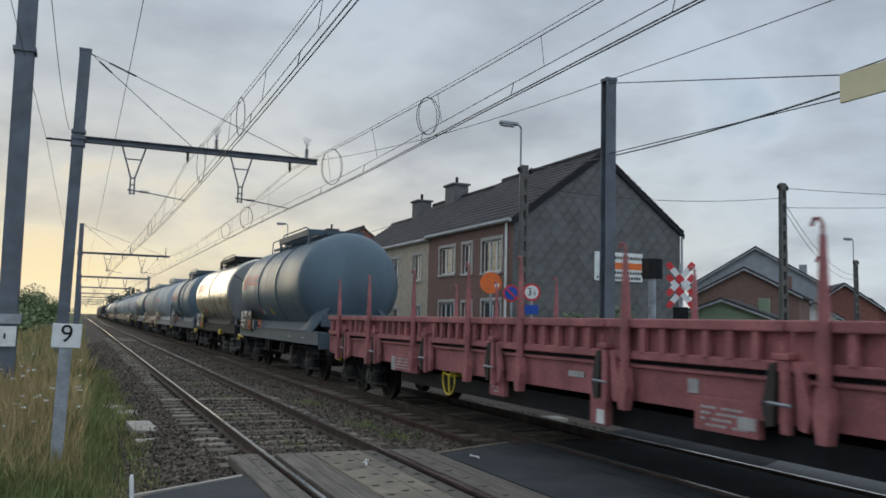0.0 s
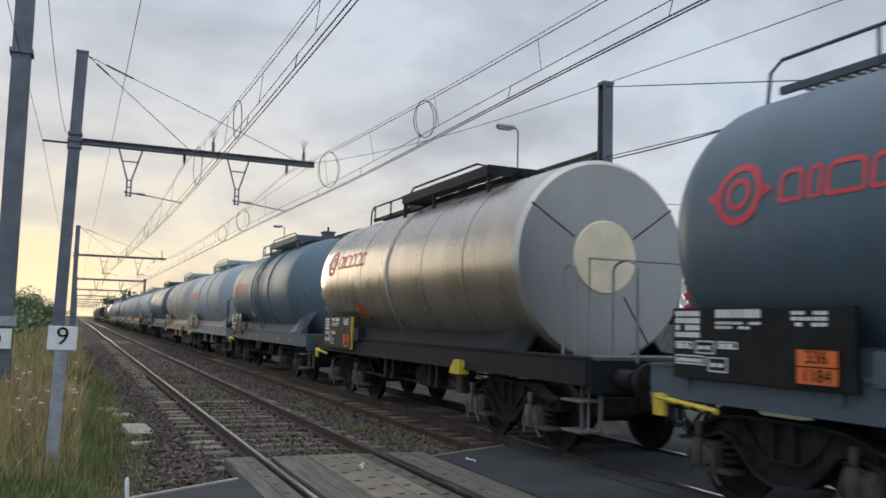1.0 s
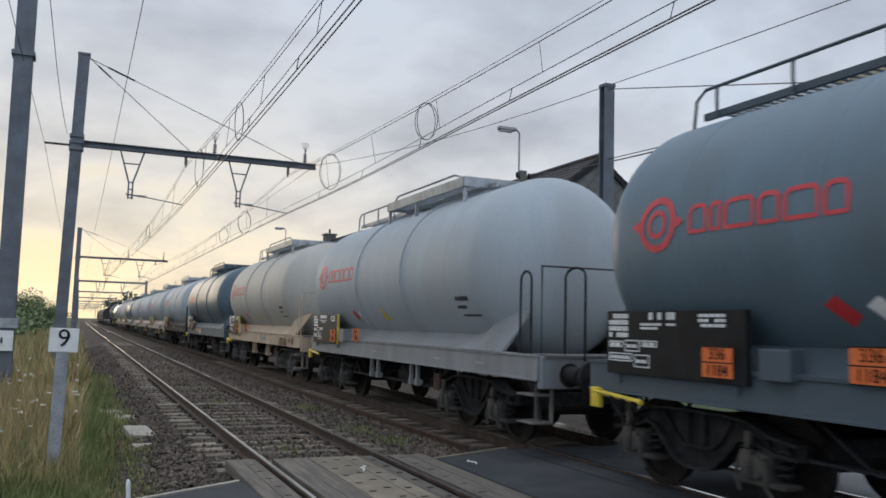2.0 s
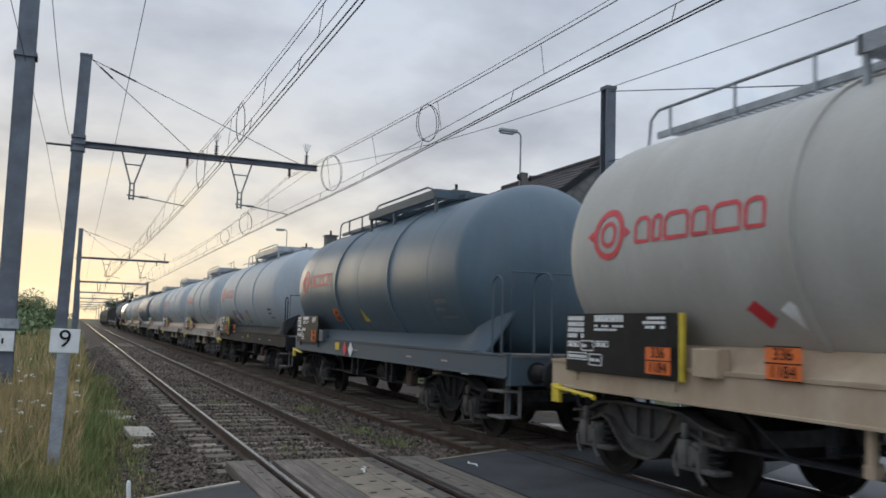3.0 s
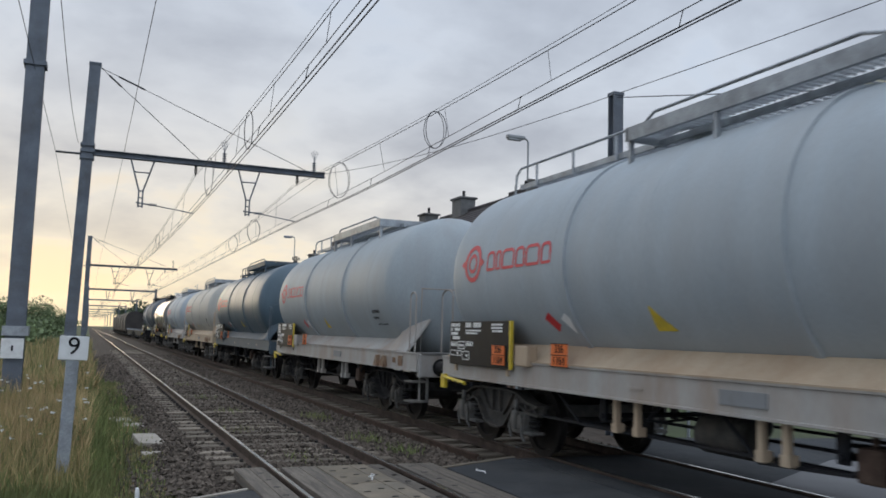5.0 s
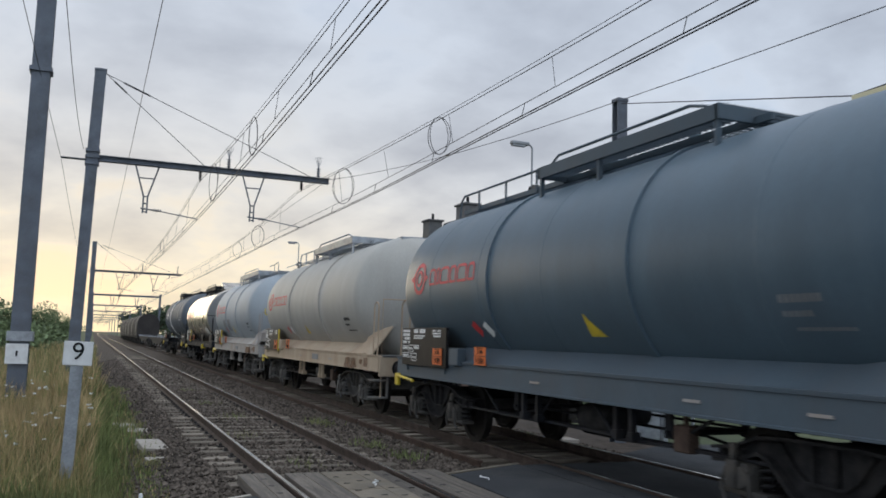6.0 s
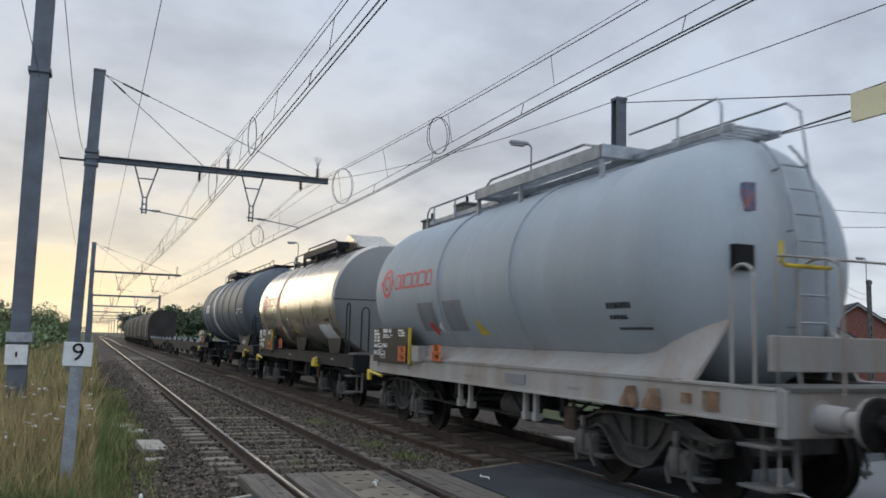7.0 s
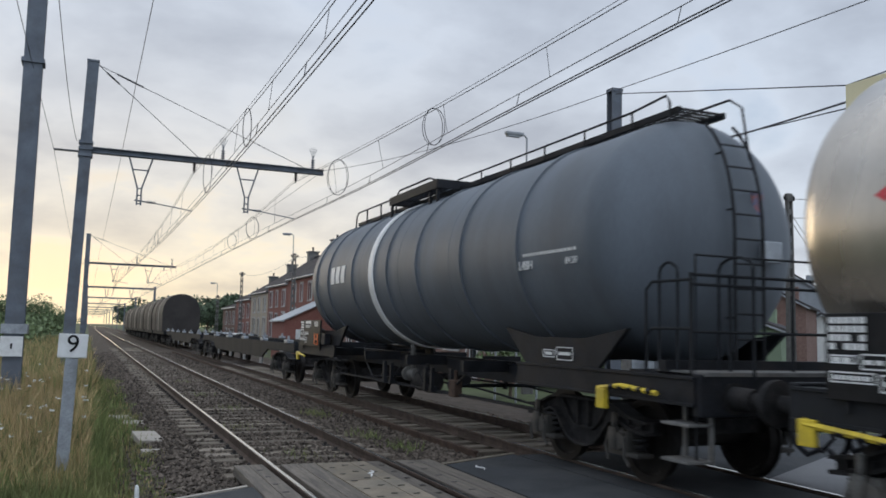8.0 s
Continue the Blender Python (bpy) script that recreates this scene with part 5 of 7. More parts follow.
def wheel_mesh():
    bm = B()
    lathe(bm, [(0.0, 0.12), (0.0, 0.2), (0.03, 0.24), (0.03, 0.38), (0.0, 0.4), (0.0, 0.45), (0.1, 0.46), (0.105, 0.49), (0.135, 0.49), (0.135, 0.4), (0.1, 0.38), (0.1, 0.24), (0.13, 0.2), (0.13, 0.12)], "x", (0, 0, 0), 28)
    return bm


def ribbon(bm, path, thick, x0, x1):
    """A bent flat bar along (y, z) points, from x0 to x1."""
    up, down = [], []
    n = len(path)
    for i, (y, z) in enumerate(path):
        (ya, za), (yb, zb) = path[max(i - 1, 0)], path[min(i + 1, n - 1)]
        l = math.hypot(yb - ya, zb - za)
        ny, nz = -(zb - za) / l * thick / 2, (yb - ya) / l * thick / 2
        up.append((y + ny, z + nz))
        down.append((y - ny, z - nz))
    for i in range(n - 1):
        v = [bm.verts.new((x, *q)) for x in (x0, x1) for q in (up[i], up[i + 1], down[i + 1], down[i])]
        for f in ((0, 1, 2, 3), (7, 6, 5, 4), (0, 4, 5, 1), (2, 6, 7, 3), (1, 5, 6, 2), (3, 7, 4, 0)):
            bm.faces.new([v[k] for k in f])


TOP_CHORD = [(-1.34, 0.7), (-1.05, 0.735), (-0.72, 0.85), (-0.4, 0.875), (0.4, 0.875), (0.72, 0.85), (1.05, 0.735), (1.34, 0.7)]
BELLY = [(-1.34, 0.58), (-1.05, 0.6), (-0.74, 0.7), (-0.6, 0.66), (-0.45, 0.5), (-0.3, 0.37), (-0.12, 0.315), (0.12, 0.315), (0.3, 0.37), (0.45, 0.5), (0.6, 0.66), (0.74, 0.7), (1.05, 0.6), (1.34, 0.58)]


def side_frame_mesh():
    """Cast bogie side: arched top flange, web, and a belly that swoops down between the axles."""
    bm = B()
    extrude_profile(bm, TOP_CHORD + BELLY[::-1], "x", -0.02, 0.03)
    ribbon(bm, TOP_CHORD, 0.03, -0.12, 0.09)
    ribbon(bm, BELLY, 0.035, -0.11, 0.08)
    ribbon(bm, [(-0.5, 0.83), (-0.34, 0.62), (-0.2, 0.52), (0.2, 0.52), (0.34, 0.62), (0.5, 0.83)], 0.03, -0.07, -0.02)
    for q in (-1.2, -0.95, -0.12, 0.12, 0.95, 1.2):
        top = 0.86 if abs(q) < 0.5 else 0.72
        box(bm, -0.08, -0.02, q - 0.015, q + 0.015, 0.53 if abs(q) < 0.5 else 0.6, top)
    return bm


def axle_box_mesh():
    bm = B()
    box(bm, -0.13, 0.12, -0.13, 0.13, 0.33, 0.6, 0.03)
    lathe(bm, [(-0.17, 0.06), (-0.165, 0.1), (-0.12, 0.115), (-0.1, 0.12)], "x", (0, 0, 0.46), 14)
    box(bm, -0.12, 0.1, -0.32, 0.32, 0.3, 0.35, 0.01)
    # damper link and lifting stop hung in front of the box
    box(bm, -0.2, -0.12, 0.02, 0.15, 0.36, 0.62, 0.02)
    box(bm, -0.18, -0.12, 0.05, 0.11, 0.62, 0.78, 0.012)
    tube(bm, [(-0.17, -0.14, 0.6), (-0.2, -0.17, 0.52), (-0.2, -0.18, 0.3), (-0.19, -0.26, 0.22)], 0.022, 6)
    tube(bm, [(-0.17, 0.16, 0.55), (-0.19, 0.2, 0.4), (-0.18, 0.16, 0.24)], 0.02, 6)
    return bm


def spring_mesh():
    bm = B()
    pts = []
    for k in range(41):
        a = 2 * math.pi * 4 * k / 40
        pts.append((0.075 * math.cos(a), 0.075 * math.sin(a), 0.38 + 0.28 * k / 40))
    tube(bm, pts, 0.018, 5)
    return bm


def bogie(wagon, y, iron, key, pale=False):
    bm = B()
    box(bm, -0.95, 0.95, -0.18, 0.18, 0.5, 0.84, 0.02)
    box(bm, -0.3, 0.3, -0.3, 0.3, 0.84, 1.0)
    for s in (-1, 1):
        box(bm, -0.9, 0.9, s * 1.15 - 0.06, s * 1.15 + 0.06, 0.55, 0.72)
    b = cached(("bogie", key), "bogie", lambda: bm, iron, wagon, "dirty two-axle bogie")
    b.matrix_basis = pose(0, y, 0)
    for sx in (-1, 1):
        f = cached(("side", key), "side_frame", side_frame_mesh, iron, b)
        f.matrix_basis = pose(sx * 1.02, 0, 0, 0, 0, 0 if sx < 0 else 180)
        for sy in (-0.9, 0.9):
            w = cached("wheel", "wheel", wheel_mesh, M["wheel_steel"], b, "", 40)
            w.matrix_basis = pose(sx * 0.72, sy, 0.46, 0, 0, 180 if sx < 0 else 0) @ pose(-0.0675, 0, 0)
            a = cached(("axle_box", pale), "axle_box", axle_box_mesh, M["axle_grey" if pale else "grey_iron"], b, "greasy grey axle box", 35)
            a.matrix_basis = pose(sx * 1.03, sy, 0, 0, 0, 0 if sx < 0 else 180)
            for d in (-0.22, 0.22):
                if sx < 0:
                    cached("spring", "coil_spring", spring_mesh, M["cast_iron"], b, "", 60).matrix_basis = pose(-1.03, sy + d, 0)
    for sy in (-0.9, 0.9):
        cached("axle", "axle", lambda: tube(B(), [(-0.8, 0, 0.46), (0.8, 0, 0.46)], 0.09, 10), M["wheel_steel"], b).matrix_basis = pose(0, sy, 0)
        for sx in (-0.75, 0.75):
            cached("brake_block", "brake_block", lambda: box(B(), -0.07, 0.07, -0.05, 0.05, 0.3, 0.62, 0.02), M["cast_iron"], b).matrix_basis = pose(sx, sy + (0.53 if sy < 0 else -0.53), 0)


def buffer_mesh():
    bm = B()
    lathe(bm, [(0.0, 0.16), (0.05, 0.16), (0.05, 0.125), (0.34, 0.115), (0.34, 0.085), (0.53, 0.085), (0.53, 0.12), (0.56, 0.22), (0.6, 0.225), (0.62, 0.2), (0.625, 0.0001)], "y", (0, 0, 0), 20, False)
    return bm


def coupling_mesh():
    bm = B()
    tube(bm, [(0, 0, 1.05), (0, 0.25, 1.04), (0, 0.33, 0.98), (0, 0.3, 0.9), (0, 0.22, 0.9)], 0.04, 8)
    tube(bm, [(0, 0.3, 0.98), (0, 0.45, 0.7), (0, 0.3, 0.55)], 0.025, 6)
    for s in (-0.35, 0.35):
        tube(bm, [(s, 0, 0.95), (s, 0.2, 0.9), (s, 0.3, 0.65), (s * 0.9, 0.42, 0.55), (s * 0.8, 0.55, 0.62)], 0.028, 6)
    return bm


def on_side(R, zc, dz, out):
    """x of the near flank of a barrel at a height dz over its middle."""
    return -math.sqrt(max(R * R - dz * dz, 0.01)) - out


def wrap_poly(bm, pts, R, zc, out, step=0.14):
    """A flat outline (right, up) laid on the near flank of the barrel as a thin sheet."""
    zs = sorted({p[1] for p in pts})
    cuts = []
    for za, zb in zip(zs, zs[1:]):
        m = max(1, int((zb - za) / 0.05))
        cuts += [za + (zb - za) * k / m for k in range(m)]
    cuts.append(zs[-1])

    def span(z):
        xs = []
        for (xa, za), (xb, zb) in zip(pts, pts[1:] + pts[:1]):
            if za == zb:
                if abs(z - za) < 1e-9:
                    xs += [xa, xb]
            elif min(za, zb) - 1e-9 <= z <= max(za, zb) + 1e-9:
                xs.append(xa + (xb - xa) * (z - za) / (zb - za))
        return min(xs), max(xs)
    rows = []
    for z in cuts:
        l, r = span(z)
        x = on_side(R, zc, z - zc, out)
        rows.append((bm.verts.new((x, -l, z)), bm.verts.new((x, -r, z))))
    for (a, b), (c, d) in zip(rows, rows[1:]):
        bm.faces.new((a, b, d, c))


def wrap_strip(bm, path, width, R, zc, out):
    """A painted stroke of a width along a path (right, up), on the flank."""
    left, right = [], []
    n = len(path)
    for i, (x, z) in enumerate(path):
        ax, az = path[max(i - 1, 0)]
        bx, bz = path[min(i + 1, n - 1)]
        dx, dz = bx - ax, bz - az
        l = math.hypot(dx, dz) or 1
        nx, nz = -dz / l * width / 2, dx / l * width / 2
        for acc, s in ((left, 1), (right, -1)):
            px, pz = x + nx * s, z + nz * s
            acc.append(bm.verts.new((on_side(R, zc, pz - zc, out), -px, pz)))
    for k in range(n - 1):
        bm.faces.new((left[k], left[k + 1], right[k + 1], right[k]))


def emblem(wagon, right, z, R, zc, s=1.0):
    """A ring round a smaller ring, then a row of plain rounded shapes."""
    def arc(cx, cz, r, a0, a1, n=20):
        return [(cx + r * math.cos(radians(a0 + (a1 - a0) * k / n)), cz + r * math.sin(radians(a0 + (a1 - a0) * k / n))) for k in range(n + 1)]
    bm = B()
    wrap_strip(bm, arc(right, z, 0.34 * s, 0, 360, 32), 0.1 * s, R, zc, 0.006)
    for q in (-1, 1):
        wrap_poly(bm, [(right + q * 0.4 * s, z - 0.09 * s), (right + q * 0.55 * s, z), (right + q * 0.4 * s, z + 0.09 * s)], R, zc, 0.006)
    whole = part("emblem", bm, M["logo_red"], wagon, "faded red ring emblem")
    bm = B()
    wrap_strip(bm, arc(right, z, 0.17 * s, 0, 360, 24), 0.07 * s, R, zc, 0.006)
    part("inner_ring", bm, M["logo_red"], whole)
    x = right + 0.68 * s
    h = 0.34 * s
    for w in (0.3, 0.16, 0.46, 0.3, 0.46, 0.3):
        w *= s
        z0, z1 = z - h / 2, z + h / 2
        r = min(0.1 * s, w / 2.5)
        path = [(x, z0), (x, z1 - r)] + [(x + r - r * math.cos(t), z1 - r + r * math.sin(t)) for t in (0.5, 1.0, 1.57)]
        path += [(x + w - r, z1)] + [(x + w - r + r * math.sin(t), z1 - r + r * math.cos(t)) for t in (0.5, 1.0, 1.57)]
        path += [(x + w, z0), (x, z0)]
        bm = B()
        wrap_strip(bm, path, 0.06 * s, R, zc, 0.006)
        part("lettering_shape", bm, M["logo_red"], whole)
        x += w + 0.1 * s


def hazard_plate(wagon, y, z, x=-1.36, upper="336", lower="1184"):
    p = cached("hazard", "hazard_plate", lambda: box(B(), -0.006, 0.006, -0.2, 0.2, -0.15, 0.15, 0.004), M["orange_plate"], wagon, "orange plate with black danger numbers")
    p.matrix_basis = pose(x, y, z)
    for dz, words in ((0.075, upper), (-0.075, lower)):
        t = part("number", text_mesh(words, 0.15, M["black_paint"]), None, p)
        t.matrix_basis = pose(-0.008, 0, dz) @ FACE_W
    fr = cached("hazard_frame", "plate_border", lambda: box(box(box(B(), -0.009, 0, -0.2, 0.2, -0.006, 0.006), -0.009, 0, -0.2, 0.2, 0.138, 0.15), -0.009, 0, -0.2, 0.2, -0.15, -0.138), M["black_paint"], p)


def data_board(wagon, y0, y1, z0, z1, x=-1.4, plate=True, rng=None, yellow=False):
    """Black board with white lines of unreadable writing and an orange plate."""
    b = part("data_board", box(B(), x, x + 0.03, y0, y1, z0, z1, 0.006), M["black_paint"], wagon, "black data board with white lettering")
    L = y1 - y0
    lines = B()
    rng = rng or random.Random(1)

    def bar(u0, u1, v, h=0.045):
        ya, yb = y1 - u0 * L, y1 - u1 * L
        n = max(1, int((ya - yb) / 0.07))
        for k in range(n):
            if rng.random() < 0.1:
                continue
            a = ya - (ya - yb) * k / n
            box(lines, x - 0.004, x, a - (ya - yb) / n * 0.78, a, z0 + v * (z1 - z0), z0 + v * (z1 - z0) + h)
    for v in (0.88, 0.78, 0.68, 0.58):
        bar(0.02, 0.19, v, 0.05)
    bar(0.29, 0.56, 0.86, 0.075)
    bar(0.29, 0.56, 0.77, 0.025)
    bar(0.29, 0.5, 0.71, 0.025)
    bar(0.72, 0.9, 0.9, 0.03)
    bar(0.72, 0.9, 0.83, 0.03)
    bar(0.74, 0.9, 0.76, 0.03)
    for u0, u1, v0, v1 in ((0.02, 0.14, 0.42, 0.52), (0.16, 0.28, 0.36, 0.54), (0.3, 0.42, 0.44, 0.54), (0.02, 0.22, 0.2, 0.33), (0.24, 0.36, 0.12, 0.32)):
        ya, yb = y1 - u0 * L, y1 - u1 * L
        za, zb = z0 + v0 * (z1 - z0), z0 + v1 * (z1 - z0)
        t = 0.012
        for q in ((yb, ya, za, za + t), (yb, ya, zb - t, zb), (yb, yb + t, za + t, zb - t), (ya - t, ya, za + t, zb - t)):
            box(lines, x - 0.004, x, *q)
        bar(u0 + 0.015, u1 - 0.015, (v0 + v1) / 2 - 0.03, 0.035)
    part("lettering", lines, M["white_paint"], b, "white lines of lettering")["kind"] = "stuff"
    part("board_edge", box(B(), x - 0.012, x + 0.035, y0 - 0.05, y0 - 0.004, z0, z1), M["yellow_paint" if yellow else "black_paint"], b)
    if plate:
        hazard_plate(wagon, y0 + 0.32, z0 + 0.19, x - 0.015)


def diamond(wagon, y, z, R, material, size=0.17, name="hazard_label"):
    bm = B()
    zc = TANK_Z
    wrap_poly(bm, [(-y - size * 0.95, z + size * 0.3), (-y - size * 0.15, z + size * 0.75), (-y + size * 0.95, z - size * 0.2), (-y + size * 0.2, z - size * 0.75)], R, zc, 0.008)
    part(name, bm, material, wagon, "diamond-shaped danger label")


def railing(bm, pts, r=0.02):
    tube(bm, pts, r, 6)


def hoop(bm, x, y, z0, z1, w, r=0.017):
    """An upside-down U of bent pipe, in the plane across y."""
    pts = [(x, y - w / 2, z0), (x, y - w / 2, z1 - 0.12)]
    pts += [(x, y - w / 2 * math.cos(t), z1 - 0.12 + 0.12 * math.sin(t)) for t in (0.6, 1.2, 1.57)]
    pts += [(x, y + w / 2 * math.cos(t), z1 - 0.12 + 0.12 * math.sin(t)) for t in (1.2, 0.6)]
    pts += [(x, y + w / 2, z1 - 0.12), (x, y + w / 2, z0)]
    tube(bm, pts, r, 6)


def brake_gear(w, h):
    """Levers, rods and hangers slung under the frame, with daylight between them."""
    bm = B()
    lathe(bm, [(-0.42, 0.1), (-0.4, 0.15), (0.1, 0.15), (0.14, 0.06), (0.5, 0.05)], "y", (0.25, 0.9, 0.72), 14)
    for yy in (-1.75, 1.75):
        tube(bm, [(-1.1, yy, 0.74), (1.1, yy, 0.74)], 0.035, 6)
        for sx in (-1.05, 0.0, 1.05):
            box(bm, sx - 0.02, sx + 0.02, yy - 0.06, yy + 0.06, 0.68, 1.02)
        tube(bm, [(0.0, yy, 0.74), (0.0, yy + (0.9 if yy < 0 else -0.9), 0.7)], 0.025, 5)
    for sx in (-0.55, 0.55):
        tube(bm, [(sx, -h + 3.9, 0.52), (sx, -1.75, 0.7), (sx, 1.75, 0.7), (sx, h - 3.9, 0.52)], 0.02, 5)
    tube(bm, [(-1.15, -2.6, 0.98), (-1.15, -1.9, 0.62), (-1.15, -0.9, 0.58), (-1.15, -0.4, 0.98)], 0.022, 5)
    tube(bm, [(-1.15, 0.5, 0.98), (-1.15, 1.0, 0.6), (-1.15, 2.1, 0.6), (-1.15, 2.7, 0.98)], 0.018, 5)
    part("brake_gear", bm, M["dark_steel"], w, "dark brake rods and levers under the frame")
    bm = box(B(), -1.2, -1.05, -2.25, -2.0, 0.58, 0.86, 0.02)
    tube(bm, [(-1.12, -2.12, 0.86), (-1.12, -2.12, 1.02)], 0.03, 6)
    part("brake_valve", bm, M["rusty_rail"], w, "rust-brown brake valve")


def saddle(w, s, ta, tb, R, zc, hw, zt, material):
    """The sloping plate between the sole bar and the barrel; its ends sweep up round the domed heads."""
    def girth(y):
        d = min(y - ta, tb - y)
        return R if d >= HEAD else R * math.sqrt(max(0.05, 1 - ((HEAD - d) / HEAD) ** 2))
    bm = B()
    rows = []
    ys = [ta + 0.2, ta + 0.3, ta + 0.45, ta + 0.65, ta + 0.95, ta + 1.3] + list(np.linspace(ta + 1.7, tb - 1.7, 7)) + [tb - 1.3, tb - 0.95, tb - 0.65, tb - 0.45, tb - 0.3, tb - 0.2]
    for y in ys:
        d = min(y - ta, tb - y)
        rise = max(0.0, (1.3 - d) / 1.1) ** 2
        z = 1.56 + 0.4 * rise
        g = girth(y)
        x = math.sqrt(max(0.2, g * g - (zc - z) ** 2)) + 0.008
        foot = hw - 0.12 * rise
        rows.append([bm.verts.new((s * px, y, pz)) for px, pz in ((foot, zt), ((foot + x) / 2 - 0.02, (zt + z) / 2), (x, z), (x - 0.05, z - 0.01), (foot - 0.06, zt))])
    for p, q in zip(rows, rows[1:]):
        for k in range(4):
            bm.faces.new((p[k], p[k + 1], q[k + 1], q[k]))
    bm.faces.new(rows[0])
    bm.faces.new(rows[-1][::-1])
    bmesh.ops.recalc_face_normals(bm, faces=bm.faces)
    smooth_by_angle(part("saddle_plate", bm, material, w), 40)
    part("saddle_lip", box(B(), s * hw - 0.055, s * hw + 0.055, ta + 0.3, tb - 0.3, zt - 0.004, zt + 0.014), material, w)


def tank_wagon(rear, front, body, sill, label, R=1.46, rings=None, tank_a=None, tank_b=None, ends="dish", logo=True,
               hoops="dark_sill", logo_up=0.14, open_middle=False, rails=True, pale_axles=False, bogie_in=2.15, tank_plates=True, board_at=(3.15, 1.05, 1.2, 1.88), platform="dark", end_ladder=False, end_cabinet=False, side_ladder=False, iron="cast_iron", patches=False,
               yellow_handle=True, skirt=True, logo_size=0.74, zc=TANK_Z, board=True, labels=True, plat=(-2.3, 1.6), rail_up=0.38, disc=(0.0, 0.05, 0.51), joints=(35, 148, 303), small_hoops=False, tri=0.55, panels=False):
    L = rear - front
    c = (rear + front) / 2
    h = L / 2
    w = thing("tank_wagon", label, "tank wagon", "tank wagons of the freight train", at=pose(TRACK_B, c, 0))
    ta = -h + (1.4 if L > 13.3 else 1.72) if tank_a is None else tank_a
    tb = h - 0.55 if tank_b is None else tank_b
    mb, ms = M[body], M[sill]
    if rings is None:
        rings = (-1.5, 2.08) if L > 13.3 else (-0.88, 1.82)
    bm = B()
    if ends == "flat":
        prof = [(ta, 0.01), (ta, 0.55), (ta, R - 0.06), (ta + 0.06, R)] + [(ta + (tb - ta) * k / 12, R) for k in range(1, 12)] + [(tb - 0.3, R), (tb - 0.1, R - 0.1), (tb, R - 0.4), (tb, 0.01)]
    else:
        # half-ellipse heads that meet the barrel at a clear line
        head = [(HEAD * (1 - math.cos(q)), max(0.01, R * math.sin(q))) for q in np.linspace(0, math.pi / 2, 15)]
        prof = [(ta + a, r) for a, r in head] + [(ta + HEAD + (tb - ta - 2 * HEAD) * i / 10, R) for i in range(1, 10)] + [(tb - a, r) for a, r in head[::-1]]
    lathe(bm, prof, "y", (0, 0, zc), 64)
    tank = smooth_by_angle(part("tank", bm, mb, w), 40)
    # stiffening bands
    for ry in rings:
        bm = B()
        lathe(bm, [(-0.055, R), (-0.05, R + 0.03), (0.05, R + 0.03), (0.055, R)], "y", (0, ry, zc), 64, False)
        smooth_by_angle(part("band", bm, mb, w), 40)
    # weld seams
    for k in range(1, 6):
        sy = ta + (tb - ta) * k / 6
        bm = B()
        lathe(bm, [(-0.012, R), (0, R + 0.004), (0.012, R)], "y", (0, sy, zc), 64, False)
        part("weld_seam", bm, M["grey_iron"] if ends == "flat" else mb, tank)
    if ends == "flat":
        bm = B()
        lathe(bm, [(ta - 0.004, 0.0001), (ta - 0.004, R - 0.07), (ta - 0.001, R - 0.065)], "y", (0, 0, zc), 64)
        part("end_sheet", bm, M["steel_end_darkened"], w, "dull steel end sheet with a darkened colour")
        if disc[2] < 0.4:
            bm = B()
            ca, sa = math.cos(0.75), math.sin(0.75)
            for wd, hg, off in ((0.2, 0.11, 0.02), (0.17, 0.085, 0.03)):
                ring = []
                for k in range(20):
                    t = 2 * math.pi * k / 20
                    u = wd * math.copysign(abs(math.cos(t)) ** 0.5, math.cos(t))
                    v = hg * math.copysign(abs(math.sin(t)) ** 0.5, math.sin(t))
                    ring.append((0.86 + ca * u + sa * v, ta - off, zc + 0.97 - sa * u + ca * v))
                tube(bm, ring + ring[:1], 0.012, 5, False)
            part("inspection_hatch", bm, M["silver_sill"], w, "small hatch rim on the tank end")
            bm = B()
            bm.faces.new([bm.verts.new((0.25 + u, ta - 0.009, zc + 0.2 + v)) for u, v in ((0.02, 0.0), (0.1, 0.08), (0.16, 0.04), (0.2, 0.16), (0.13, 0.3), (0.1, 0.42), (0.06, 0.3), (0.0, 0.46), (-0.06, 0.3), (-0.04, 0.12))])
            part("soot_mark", bm, M["grey_iron"], w, "dark soot mark on the end sheet")
        bm = B()
        lathe(bm, [(ta - 0.03, 0.01), (ta - 0.03, disc[2]), (ta - 0.005, disc[2] + 0.02), (ta, disc[2] + 0.02)], "y", (disc[0], 0, zc + disc[1]), 40)
        part("end_disc", bm, M["disc_cream"] if disc[2] > 0.4 else M["steel_cap"], w, "pale round cover plate")
        for a in joints:
            bm = B()
            ca, sa = math.cos(radians(a)), math.sin(radians(a))
            r0 = 0.6 if disc[2] > 0.4 else 0.0
            tube(bm, [(r0 * ca, ta - 0.006, zc + r0 * sa), ((R - 0.04) * ca, ta - 0.006, zc + (R - 0.04) * sa)], 0.012, 4)
            part("sheet_joint", bm, M["dark_sill"], w)
    # underframe: sole bars, sloping skirt up to the barrel, end beams
    zb, zt, hw = 0.98, 1.32 if skirt else 1.27, 1.3
